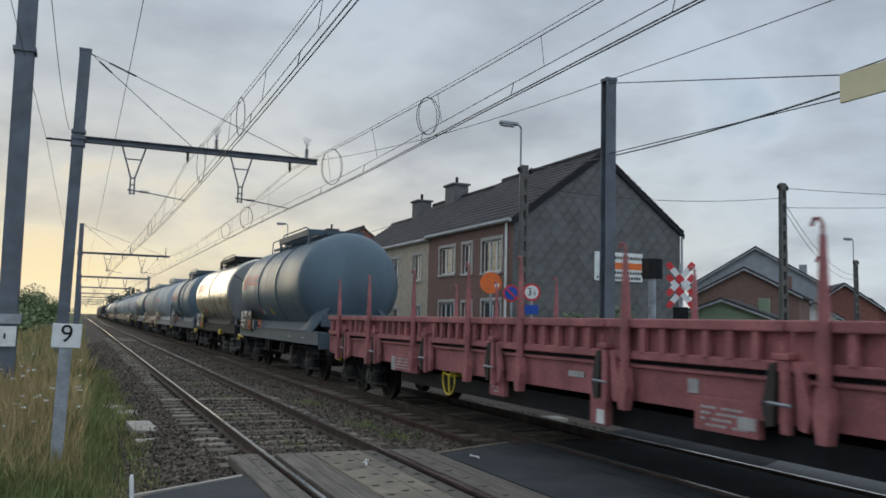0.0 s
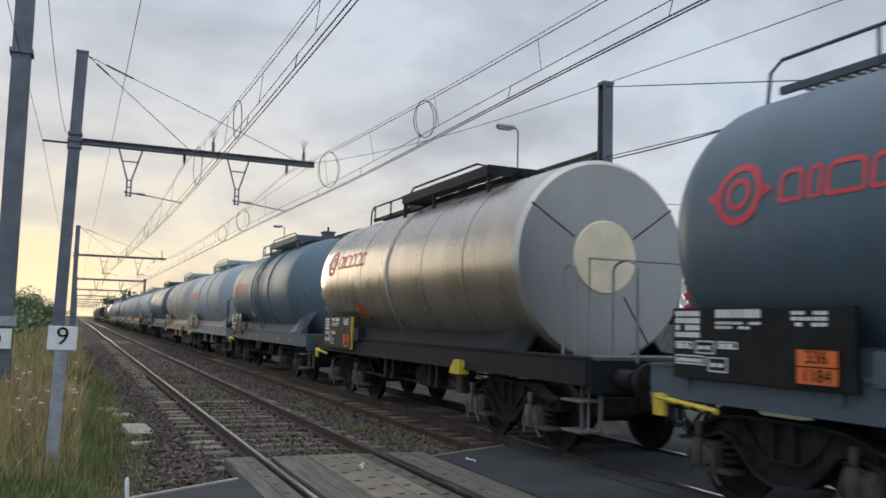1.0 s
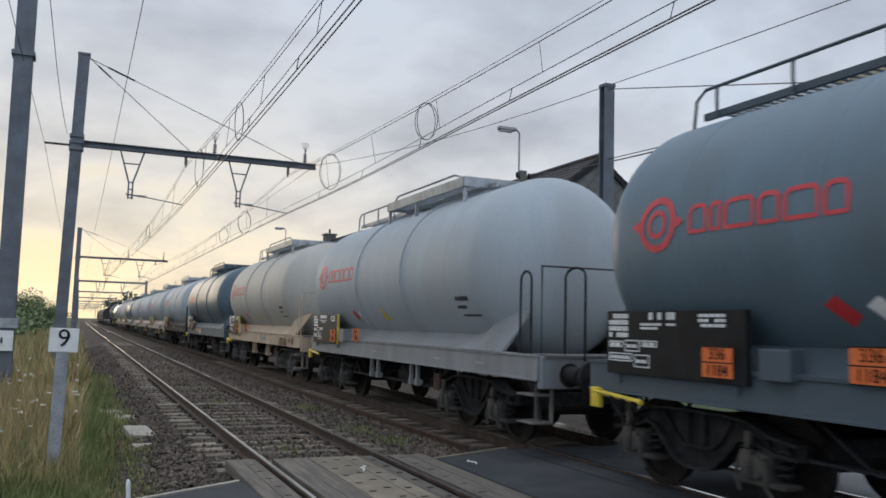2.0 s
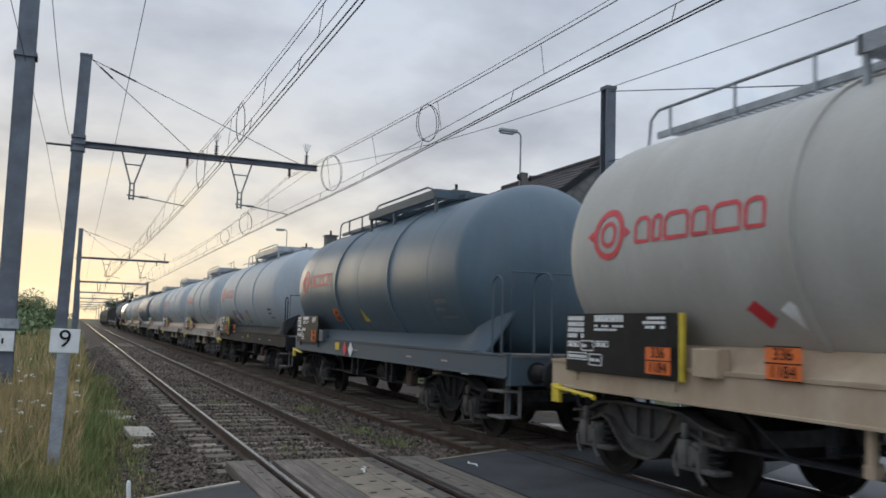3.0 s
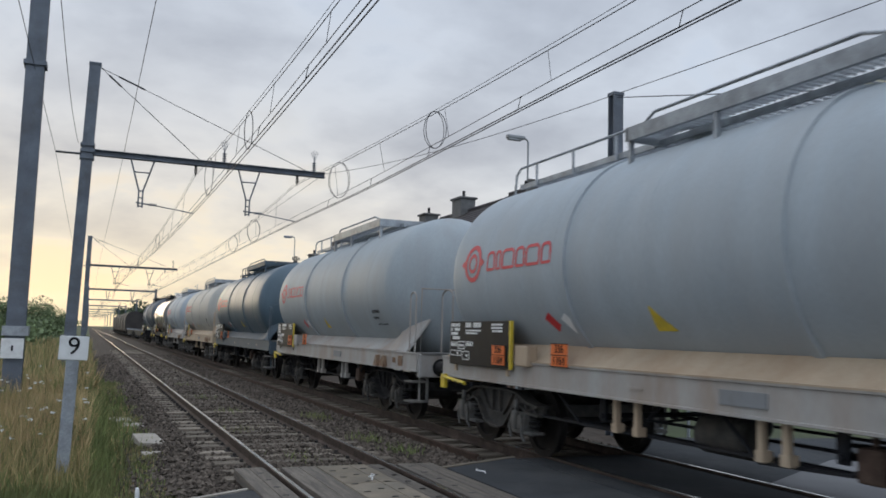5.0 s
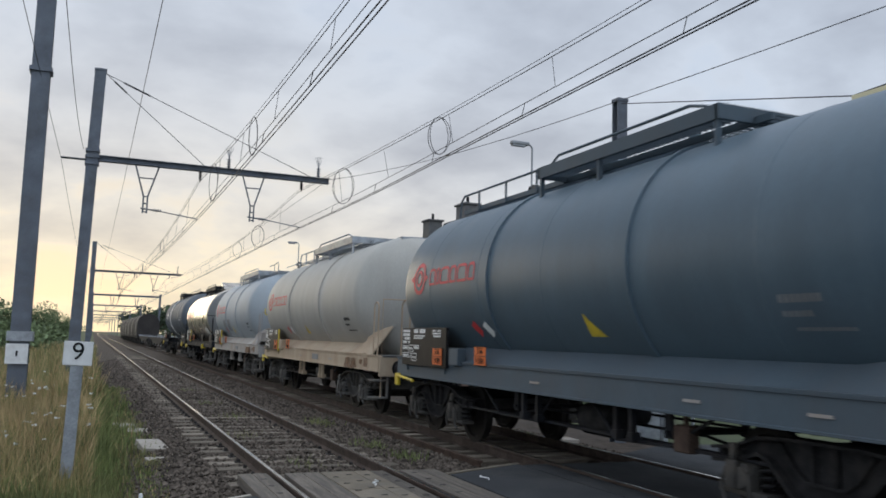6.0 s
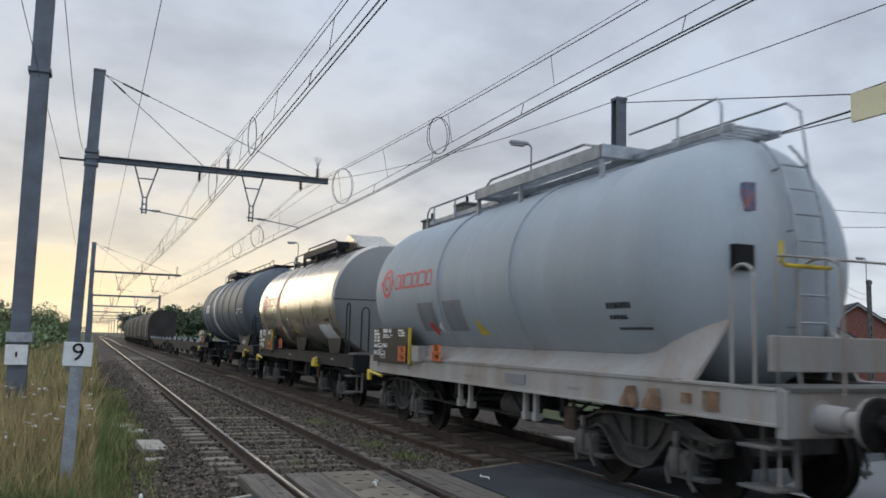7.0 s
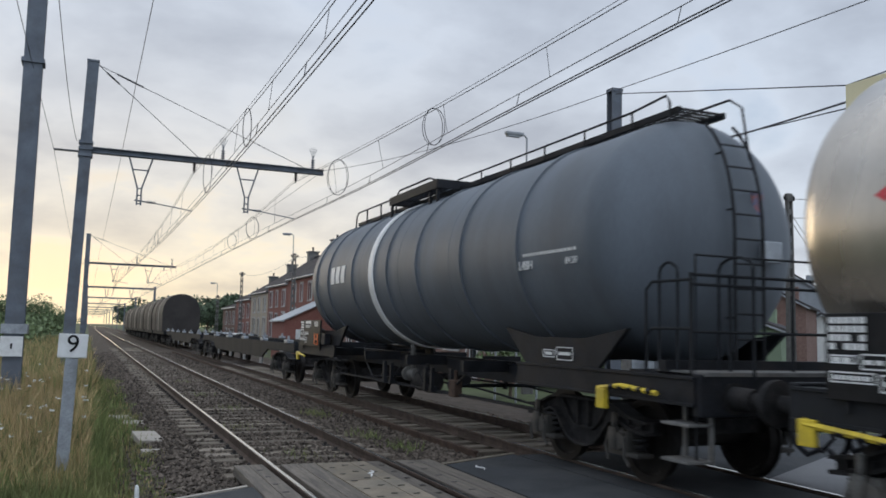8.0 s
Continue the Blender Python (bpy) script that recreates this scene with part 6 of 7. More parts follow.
    for s in (-1, 1):
        for y0, y1 in (((-h + 0.62, -h + 4.3), (h - 4.3, h - 0.62)) if open_middle else ((-h + 0.62, h - 0.62),)):
            a, b = s * (hw + 0.05), s * (hw - 0.16)
            web = (s * (hw + 0.03), s * (hw - 0.02))
            bm = extrude_profile(B(), [(a, zt), (a, zt - 0.025), (web[0], zt - 0.03), (web[0], zb + 0.03), (a, zb + 0.025), (a, zb), (b, zb), (b, zb + 0.02), (web[1], zb + 0.02), (web[1], zt - 0.02), (b, zt - 0.02), (b, zt)], "y", y0, y1)
            part("sole_bar", bm, M["grey_sill"] if sill == "beige_sill" and body != "cream_grey" else ms, w)
        if skirt:
            saddle(w, s, ta, tb, R, zc, hw, zt, ms)
    if sill in ("beige_sill", "grey_sill"):
        for yy in (-h + 2.35, -h + 2.75):
            part("gusset", extrude_profile(B(), [(yy - 0.14, 1.0), (yy + 0.14, 1.0), (yy - 0.02, 1.22), (yy - 0.08, 1.22)], "x", -1.42, -1.34), M["rust_paint"], w, "rusty lifting gusset")
        part("plate_patch", box(B(), -1.346, -1.328, -h + 1.35, -h + 1.58, 1.05, 1.24), M["rust_paint"], w, "rusty repair plate")
        part("plate_patch", box(B(), -1.346, -1.328, -h + 1.75, -h + 1.9, 1.1, 1.2), M["rust_paint"], w, "small rusty plate")
        part("plate_patch", box(B(), -1.346, -1.328, -1.2, -0.6, 1.08, 1.22), M["silver_sill"], w, "grey repaint patch")
    for sx in (-0.325, 0.325):
        part("centre_sill", box(B(), sx - 0.075, sx + 0.075, -h + 0.62, h - 0.62, 0.86, 1.15), M["dark_steel"], w)
    for yy in np.linspace(-h + 1.2, h - 1.2, 7):
        for x0, x1 in ((-1.22, -0.41), (0.41, 1.22)):
            part("cross_member", box(B(), x0, x1, yy - 0.05, yy + 0.05, 1.02, 1.2), M["dark_steel"], w)
    brake_gear(w, h)
    for s in (-1, 1):
        part("end_beam", box(B(), -1.3, 1.3, s * (h - 0.62) - 0.06, s * (h - 0.62) + 0.06, 0.88, 1.3, 0.015), ms, w)
        for sx in (-0.875, 0.875):
            pale = patches
            cached("pale_buffer" if pale else "buffer", "buffer", buffer_mesh, M["grey_sill"] if pale else M["cast_iron"], w, "pale grey painted buffer" if pale else "greasy steel buffer", 40).matrix_basis = pose(sx, s * (h - 0.6), 1.06, 0, 0, 0 if s > 0 else 180)
        cached("coupling", "coupling", coupling_mesh, M["dark_steel"], w, "screw coupling with brake hoses", 50).matrix_basis = pose(0, s * (h - 0.6), 0, 0, 0, 0 if s > 0 else 180)
    for by in (-h + 3.0, h - bogie_in):
        bogie(w, by, M[iron], iron, pale_axles)
    # brake gear and box under the frame
    bm = B()
    lathe(bm, [(-0.35, 0.17), (-0.32, 0.2), (0.32, 0.2), (0.35, 0.17)], "y", (-0.85, -0.2, 0.72), 18)
    tube(bm, [(-0.85, -0.2, 0.9), (-0.85, -0.2, 1.05)], 0.04, 6)
    smooth_by_angle(part("air_reservoir", bm, M[iron], w), 40)
    for yy in (-1.3, -1.0, 0.85, 1.25):
        bm = B()
        box(bm, -1.24, -1.18, yy - 0.035, yy + 0.035, 0.66, 1.02)
        box(bm, -1.25, -1.13, yy - 0.05, yy + 0.05, 0.6, 0.7)
        part("outlet_valve", bm, M["dark_steel"] if "dark" in sill or "blue" in sill else ms, w)
    bm = B()
    tube(bm, [(-1.1, -h + 3.6, 0.62), (-1.1, h - 3.6, 0.6)], 0.022, 5)
    tube(bm, [(-0.7, -h + 2.6, 0.55), (-0.7, h - 2.6, 0.55)], 0.03, 5)
    part("brake_rod", bm, M["dark_steel"], w)
    # walkway along the top with handrail and the filling platform
    ztop = zc + R
    mp = M["galvanised"] if platform == "light" else (ms if sill == "blue_sill" else M["dark_steel"])
    bm = B()
    for s in (-0.34, 0.34):
        box(bm, s - 0.025, s + 0.025, -2.6 if not end_ladder else ta + 0.5, tb - 0.9, ztop + 0.02, ztop + 0.1)
    a0 = -2.6 if not end_ladder else ta + 0.5
    n = int((tb - 0.9 - a0) / 0.12)
    for k in range(n):
        yy = a0 + k * 0.12
        box(bm, -0.32, 0.32, yy, yy + 0.035, ztop + 0.06, ztop + 0.085)
    part("walkway", bm, mp, w, "narrow grating walkway")
    pl = B()
    py0, py1 = plat
    for s in (-1, 1):
        box(pl, s * 0.82 - 0.03, s * 0.82 + 0.03, py0, py1, ztop + 0.03, ztop + 0.2)
        for yy in (py0 + 0.02, py1 - 0.06, 0.0):
            dzz = math.sqrt(R * R - 0.8 * 0.8)
            box(pl, s * 0.8 - 0.03, s * 0.8 + 0.03, yy, yy + 0.05, zc + dzz - 0.03, ztop + 0.05)
    for k in range(int((py1 - py0) / 0.1)):
        box(pl, -0.8, -0.38, py0 + k * 0.1, py0 + k * 0.1 + 0.03, ztop + 0.1, ztop + 0.13)
        box(pl, 0.38, 0.8, py0 + k * 0.1, py0 + k * 0.1 + 0.03, ztop + 0.1, ztop + 0.13)
    for yy in (py0, py1):
        box(pl, -0.85, 0.85, yy - 0.03, yy + 0.03, ztop + 0.03, ztop + 0.2)
    part("filling_platform", pl, mp, w, "raised filling platform of steel grating")
    dome = B()
    lathe(dome, [(ztop - 0.1, 0.3), (ztop + 0.16, 0.3), (ztop + 0.16, 0.36), (ztop + 0.2, 0.36), (ztop + 0.26, 0.2), (ztop + 0.27, 0.01)], "z", (0, 0.9, 0), 20)
    smooth_by_angle(part("manhole_dome", dome, mb, w), 35)
    vent = lathe(B(), [(ztop - 0.1, 0.12), (ztop + 0.25, 0.12), (ztop + 0.27, 0.05)], "z", (0.05, -0.9, 0), 12)
    smooth_by_angle(part("vent_pipe", vent, mb, w), 35)
    bm = B()
    zr = ztop + 0.42
    for s in (-0.8,):
        railing(bm, [(s, py0 + 0.2, ztop + 0.15), (s, py0 + 0.2, zr - 0.2), (s, py0 + 0.5, zr - 0.12), (s, py1 - 0.5, zr - 0.12), (s, py1 - 0.2, ztop + 0.15)])
    x = -0.38
    railing(bm, [(x, tb - 0.75, ztop - 0.08), (x, tb - 0.8, zr - 0.15), (x, tb - 0.95, zr - 0.05), (x, py1 + 0.1, zr - 0.05), (x, py1 + 0.05, ztop)])
    for yy in np.arange(py1 + 0.9, tb - 1.0, 1.1):
        railing(bm, [(x, yy, ztop), (x, yy, zr - 0.05)])
    part("handrail", bm, mp, w, "thin pipe handrail on top")
    mh = M[hoops]
    # end platform: steps, hoops, ladder
    if rails:
        bm = B()
        if small_hoops:
            hoop(bm, -1.2, -h + 1.6, 1.1, 2.5, 0.26)
            hoop(bm, -0.8, -h + 1.5, 1.25, 2.4, 0.6)
        else:
            hoop(bm, -1.22, -h + 1.15, 1.0, 2.45, 0.3)
            hoop(bm, -0.7, -h + 0.72, 1.25, 2.5, 0.5)
        if not small_hoops:
            tube(bm, [(-1.22, -h + 0.72, 0.42), (-1.22, -h + 0.72, 2.5), (1.22, -h + 0.72, 2.5), (1.22, -h + 0.72, 1.0)], 0.016, 6)
            tube(bm, [(0.6, -h + 0.72, 1.25), (0.6, -h + 0.72, 2.5)], 0.02, 6)
        part("end_handrail", bm, mh, w, "bent pipe handrails at the end platform")
        bm = B()
        for zz in (0.42, 0.78):
            box(bm, -1.4, -1.08, -h + 0.62, -h + 1.05, zz, zz + 0.03, 0.006)
        for yy in (-h + 0.64, -h + 1.03):
            box(bm, -1.12, -1.08, yy - 0.02, yy + 0.02, 0.42, 1.1)
        box(bm, -1.25, 1.25, -h + 0.55, -h + 1.3, 1.28, 1.32)
        part("end_step", bm, M["step_plate"], w, "worn pale steel foot steps below the end platform")
    if end_cabinet:
        bm = B()
        box(bm, -1.2, 1.2, -h + 0.82, -h + 0.86, 1.45, 1.78, 0.01)
        part("end_plate", bm, ms, w, "grey upright sheet across the end platform")
        bm = B()
        box(bm, -0.7, -0.5, ta + 0.14, ta + 0.24, zc - 0.25, zc + 0.0, 0.01)
        part("label_box", bm, M["black_paint"], w, "small black label box on the tank end")
    if end_ladder:
        bm = B()
        pth = []
        for q in np.linspace(68, 0, 8):
            pth.append((-0.05, ta + HEAD * (1 - math.cos(math.asin(math.sin(radians(q)) * 0.985))) - 0.1, zc + R * math.sin(radians(q))))
        pth.append((-0.05, ta - 0.1, 1.35))
        for dx in (0.0, 0.42):
            tube(bm, [(x + dx, y, z) for x, y, z in pth], 0.02, 6)
        for zz in np.arange(1.65, zc + R * 0.9, 0.29):
            sq = max(0.0, min(0.98, (zz - zc) / R))
            yy = ta + HEAD * (1 - math.sqrt(1 - sq * sq)) - 0.1
            tube(bm, [(-0.05, yy, zz), (0.37, yy, zz)], 0.013, 5)
        for zz in (1.9, zc + 0.3, zc + 1.0):
            sq = max(0.0, (zz - zc) / R)
            yy = ta + HEAD * (1 - math.sqrt(1 - sq * sq))
            tube(bm, [(-0.05, yy - 0.1, zz), (-0.05, yy + 0.05, zz)], 0.014, 5)
        u = ztop + rail_up
        railing(bm, [(-0.4, py0, u), (-0.4, ta + 1.4, u), (-0.4, ta + 0.7, u + 0.05), (-0.4, ta + 0.62, u - 0.05), (-0.4, ta + 0.62, ztop - 0.05)], 0.016)
        for yy in np.arange(ta + 1.4, py0, 1.15):
            railing(bm, [(-0.4, yy, ztop), (-0.4, yy, u)], 0.014)
        railing(bm, [(0.3, py0, u), (0.3, ta + 0.35, u), (0.37, ta + 0.22, u - 0.12), (0.37, ta + 0.1, zc + 0.95)], 0.016)
        part("end_ladder", bm, mp if platform != "dark" else mh, w, "pipe ladder up the tank end")
    if side_ladder:
        bm = B()
        for yy in (0.1, 0.5):
            tube(bm, [(on_side(R, zc, dz, 0.06), yy, zc + dz) for dz in np.linspace(R * 0.98, -0.9, 14)] + [(-1.36, yy, 0.75)], 0.022, 6)
        for dz in np.linspace(R * 0.93, -1.6, 12):
            xx = on_side(R, zc, max(dz, -0.9), 0.06)
            tube(bm, [(min(xx, xx if dz > -0.9 else -1.36), 0.1, zc + dz), (min(xx, xx if dz > -0.9 else -1.36), 0.5, zc + dz)], 0.015, 5)
        part("side_ladder", bm, mh, w, "dark ladder bent over the flank")
    if board:
        data_board(w, h - board_at[0], h - board_at[1], board_at[2], board_at[3], -1.4, True, random.Random(int(c * 10)), body not in ("slate_blue", "teal_grey", "black_blue"))
        for yy in (h - board_at[0] + 0.15, h - board_at[1] - 0.15):
            part("board_bracket", box(B(), -1.36, -1.2, yy - 0.03, yy + 0.03, 1.1, 1.3), ms, w)
        part("document_box", box(B(), -1.42, -1.26, h - board_at[0] - 0.55, h - board_at[0] - 0.2, 1.26, 1.54, 0.015), ms, w)
    if yellow_handle:
        bm = B()
        tube(bm, [(-1.3, h - 0.75, 1.0), (-1.42, h - 0.85, 0.98), (-1.42, h - 1.7, 0.92)], 0.03, 6)
        box(bm, -1.44, -1.38, h - 0.95, h - 0.78, 0.8, 1.02, 0.01)
        part("coupling_handle", bm, M["yellow_paint"], w, "yellow changeover handle")
        for k in range(3):
            cached("handle_stripe", "stripe", lambda: tube(B(), [(-1.42, 0, 0.955), (-1.42, 0.09, 0.965)], 0.0315, 6), M["black_paint"], w).matrix_basis = pose(0, h - 1.25 - 0.2 * k, -0.02 - 0.012 * k)
    if logo:
        emblem(w, -(h - 2.0), zc + logo_up, R, zc, logo_size)
    if labels:
        if tank_plates:
            diamond(w, h - 4.1, zc - 0.76, R, M["red_sign"])
            diamond(w, h - 4.5, zc - 0.77, R, M["white_paint"])
        bm = B()
        yy = tri
        wrap_poly(bm, [(-yy + 0.04, zc - 0.86), (-yy + 0.38, zc - 0.86), (-yy + 0.05, zc - 0.58)], R, zc, 0.008)
        part("warning_label", bm, M["yellow_paint"], w, "yellow triangular warning label")
        bm = B()
        for k, (y0, wd) in enumerate(((-h + 3.2, 0.5), (-h + 3.2, 0.42), (-h + 3.1, 0.7))):
            zz = zc - 0.55 - 0.12 * k
            for j in range(int(wd / 0.07)):
                wrap_poly(bm, [(-y0 + j * 0.07, zz), (-y0 + j * 0.07 + 0.05, zz), (-y0 + j * 0.07 + 0.05, zz + 0.07 - 0.02 * k), (-y0 + j * 0.07, zz + 0.07 - 0.02 * k)], R, zc, 0.006)
        part("tank_code", bm, M["silver_sill"] if body in ("slate_blue", "teal_grey") else M["dark_sill"], w, "small stencilled marks")
        if tank_plates:
            hazard_plate(w, h - 4.45, 1.44, -1.37)
        for yy in (0.6, -2.6, -4.2):
            part("frame_mark", box(B(), -hw - 0.046, -hw - 0.04, yy, yy + 0.26, 1.12, 1.15), M["grey_sill"], w, "small white stencil on the frame")
    if panels:
        for p0, p1, za, zb2 in ((h - 3.75, h - 5.0, -0.98, -0.5), (tri + 0.1, tri - 0.5, -0.95, -0.5)):
            bm = B()
            wrap_poly(bm, [(-p0, zc + za), (-p1, zc + za), (-p1, zc + zb2), (-p0, zc + zb2)], R, zc, 0.005)
            part("paint_patch", bm, M["silver_sill"], w, "dark grey repainted patch")
        bm = B()
        wrap_poly(bm, [(-1.66, zc - 0.86), (-1.34, zc - 0.86), (-1.34, zc - 0.6), (-1.66, zc - 0.6)], R, zc, 0.007)
        part("red_label", bm, M["wagon_red"], w, "faded red square label")
        part("round_sticker", lathe(B(), [(-1.36, 0.0001), (-1.36, 0.06), (-1.3, 0.06)], "x", (0, -0.4, 1.2), 16), M["yellow_paint"], w, "round yellow sticker")
    if patches:
        for p0 in (h - 3.6, h - 4.8):
            bm = B()
            wrap_poly(bm, [(-p0, zc - 0.8), (-p0 + 0.75, zc - 0.8), (-p0 + 0.75, zc - 0.3), (-p0, zc - 0.3)], R, zc, 0.005)
            part("paint_patch", bm, M["silver_sill"], w, "grey repainted patch")
    return w


TRAIN = []
R_A, R_B, R_C, R_D, R_E, R_F, R_G = 32.57, 45.73, 58.5, 71.3, 84.15, 97.87, 111.54
R_H, R_I, R_J, R_K, R_L, R_M, R_N, R_O = 124.04, 137.5, 151.02, 164.73, 178.43, 191.26, 204.22, 222.2
TRAIN += [
    tank_wagon(R_A, 20.1, "slate_blue", "blue_sill", "slate-blue tank wagon with red emblem and black data board", end_cabinet=True, logo_up=0.28, rails=False),
    tank_wagon(R_B, R_A, "steel", "dark_sill", "bare steel-clad tank wagon with a pale round end cover", logo_up=0.38, pale_axles=True, bogie_in=2.45, board_at=(3.53, 1.42, 1.07, 1.77), ends="flat", rings=(0.82,), tank_a=-4.4, tank_b=5.75, hoops="silver_sill", labels=False),
    tank_wagon(R_C, R_B, "teal_grey", "blue_sill", "grey-blue tank wagon with a dark side ladder", rings=(-1.3, 1.37), side_ladder=True, hoops="blue_sill"),
    tank_wagon(R_D, R_C, "pale_grey", "silver_sill", "pale grey tank wagon on a grey frame", platform="light"),
    tank_wagon(R_E, R_D, "cream_grey", "beige_sill", "cream-grey tank wagon on a beige rust-streaked frame", platform="light", hoops="beige_sill", iron="grey_iron", pale_axles=True),
    tank_wagon(R_F, R_E, "slate_blue", "blue_sill", "dark slate tank wagon with red emblem and blue-grey frame", hoops="blue_sill", tank_plates=False),
    tank_wagon(R_G, R_F, "pale_grey", "dark_sill", "pale grey tank wagon on a black frame", platform="light", tri=0.3, panels=True),
    tank_wagon(R_H, R_G, "mid_grey", "beige_sill", "grey tank wagon on a beige frame with an end ladder", platform="light", end_ladder=True, hoops="grey_sill", iron="grey_iron", pale_axles=True),
    tank_wagon(R_I, R_H, "pale_grey", "beige_sill", "pale grey tank wagon with an end plate and beige frame", platform="light", end_cabinet=True, hoops="grey_sill", iron="grey_iron", pale_axles=True),
    tank_wagon(R_J, R_I, "mid_grey", "grey_sill", "grey tank wagon with red emblem on a grey frame", platform="light", hoops="grey_sill"),
    tank_wagon(R_K, R_J, "slate_blue", "blue_sill", "dark slate tank wagon with a yellow warning label", hoops="blue_sill", tri=-0.4),
    tank_wagon(R_L, R_K, "cream_grey", "beige_sill", "cream tank wagon with a sand-coloured rusty frame", platform="light", hoops="beige_sill", iron="grey_iron", pale_axles=True),
    tank_wagon(R_M, R_L, "pale_grey", "grey_sill", "pale grey tank wagon with repainted patches and end ladder", platform="light", end_ladder=True, end_cabinet=True, patches=True, hoops="grey_sill", iron="grey_iron", pale_axles=True),
    tank_wagon(R_N, R_M, "steel", "dark_sill", "bare steel tank wagon with flat end and brown streaks", ends="flat", rings=(), tank_a=-4.25, tank_b=5.75, hoops="dark_sill", labels=True, disc=(0.42, -0.05, 0.24), joints=(0, 180), skirt=False, small_hoops=True, pale_axles=True),
    tank_wagon(R_O, R_N, "black_blue", "dark_steel", "long black tank wagon with ribs and one white band", R=1.52, zc=2.86, rings=(-4.94, -3.04, -1.12, 0.49, 2.83, 4.81, 5.9), tank_a=-7.45, tank_b=7.1, logo=False, skirt=False, hoops="dark_sill", labels=False, end_ladder=True, plat=(-0.4, 2.3), rail_up=0.22, open_middle=True, bogie_in=3.0),
]


def last_tank_extras(w):
    h = (R_O - R_N) / 2
    bm = B()
    lathe(bm, [(-0.13, 1.53), (-0.12, 1.56), (0.12, 1.56), (0.13, 1.53)], "y", (0, 1.39, 2.86), 64, False)
    smooth_by_angle(part("white_band", bm, M["white_paint"], w, "white painted band"), 40)
    bm = B()
    for k, s in enumerate((0.0, 0.42, 0.84)):
        wrap_poly(bm, [(-4.5 + s, 2.72), (-4.5 + s + 0.3, 2.72), (-4.5 + s + 0.3, 3.12), (-4.5 + s, 3.12)], 1.52, 2.86, 0.01)
    part("emblem", bm, M["white_paint"], w, "white block-shaped lettering")
    for words, y, z, s in (("L4BH", -5.2, 2.56, 0.17), ("04.20", -6.35, 2.56, 0.12)):
        t = part("tank_code", text_mesh(words, s, M["white_paint"]), None, w)
        t.matrix_basis = pose(on_side(1.52, 2.86, z - 2.86, 0.012), y, z, 0, 0, 0) @ FACE_W
    bm = B()
    for j in range(18):
        wrap_poly(bm, [(5.15 + j * 0.075, 2.68), (5.15 + j * 0.075 + 0.055, 2.68), (5.15 + j * 0.075 + 0.055, 2.72), (5.15 + j * 0.075, 2.72)], 1.52, 2.86, 0.008)
    part("small_lettering", bm, M["white_paint"], w, "row of small white lettering")
    for s in (-5.6, 5.6):
        for sx in (-1, 1):
            bm = B()
            extrude_profile(bm, [(s - 1.5, 1.75), (s - 0.6, 1.62), (s + 0.6, 1.62), (s + 1.5, 1.75), (s + 0.9, 1.27), (s - 0.9, 1.27)], "x", sx * 1.18 - 0.03, sx * 1.18 + 0.03)
            part("saddle_plate", bm, M["dark_steel"], w)
    # railings round the end platform, grab bars and plates on the head
    bm = B()
    for z in (2.3, 2.2, 1.72):
        tube(bm, [(-1.25, -h + 0.75, z), (1.25, -h + 0.75, z)], 0.018, 6)
    for x in (-1.25, -0.75, 0.1, 0.75, 1.25):
        tube(bm, [(x, -h + 0.75, 1.28), (x, -h + 0.75, 2.32)], 0.02, 6)
    for z in (2.25, 1.75):
        tube(bm, [(-1.25, -h + 0.75, z), (-1.25, -7.6, z), (-1.25, -7.5, z - 0.08), (-1.25, -7.5, 1.28)], 0.018, 6)
    part("platform_railing", bm, M["dark_sill"], w, "black pipe railing round the end platform")
    bm = box(B(), -1.25, 1.25, -8.35, -7.2, 1.27, 1.3)
    box(bm, -1.3, 1.3, -7.9, -7.8, 1.3, 1.42)
    part("platform_deck", bm, M["dark_steel"], w, "dark end platform deck")
    part("label_box", box(B(), 0.45, 0.72, -7.5, -7.38, 2.56, 2.82, 0.015), M["galvanised"], w, "pale grey box on the tank end")
    part("sticker", box(B(), 0.36, 0.52, -7.4, -7.3, 3.02, 3.42, 0.004), M["sticker"], w, "faded coloured sticker")
    part("tail_lamp_bracket", box(B(), 0.95, 1.0, -8.3, -8.26, 1.4, 2.2, 0.005), M["red_sign"], w, "red upright lamp bracket")
    bm = B()
    for x0, x1, z0, z1 in ((-7.0 + 1.05, -6.6 + 1.05, 1.33, 1.5), (-6.5 + 1.0, -6.2 + 1.0, 1.36, 1.46)):
        for q in ((x0, x1, z0, z0 + 0.012), (x0, x1, z1 - 0.012, z1), (x0, x0 + 0.012, z0, z1), (x1 - 0.012, x1, z0, z1)):
            box(bm, -1.22, -1.214, *q)
        box(bm, -1.22, -1.214, x0 + 0.06, x1 - 0.06, (z0 + z1) / 2 - 0.02, (z0 + z1) / 2 + 0.02)
    part("frame_mark", bm, M["white_paint"], w, "white framed stencils")
    bm = B()
    tube(bm, [(-1.4, -6.8, 1.06), (-1.44, -7.3, 1.12), (-1.42, -7.9, 1.08)], 0.03, 6)
    box(bm, -1.45, -1.38, -6.98, -6.82, 0.84, 1.06, 0.01)
    handle = part("coupling_handle", bm, M["yellow_paint"], w, "yellow changeover handle with black stripes")
    for k in range(5):
        yy = -7.08 - 0.17 * k
        part("stripe", tube(B(), [(-1.432, yy, 1.09), (-1.436, yy - 0.08, 1.1)], 0.034, 6), M["black_paint"], handle)
    # valve under the middle of the barrel
    bm = B()
    lathe(bm, [(-0.3, 0.09), (-0.28, 0.13), (-0.2, 0.13), (-0.18, 0.08), (0.15, 0.08), (0.17, 0.14), (0.25, 0.14)], "y", (-0.95, 0.35, 0.82), 14)
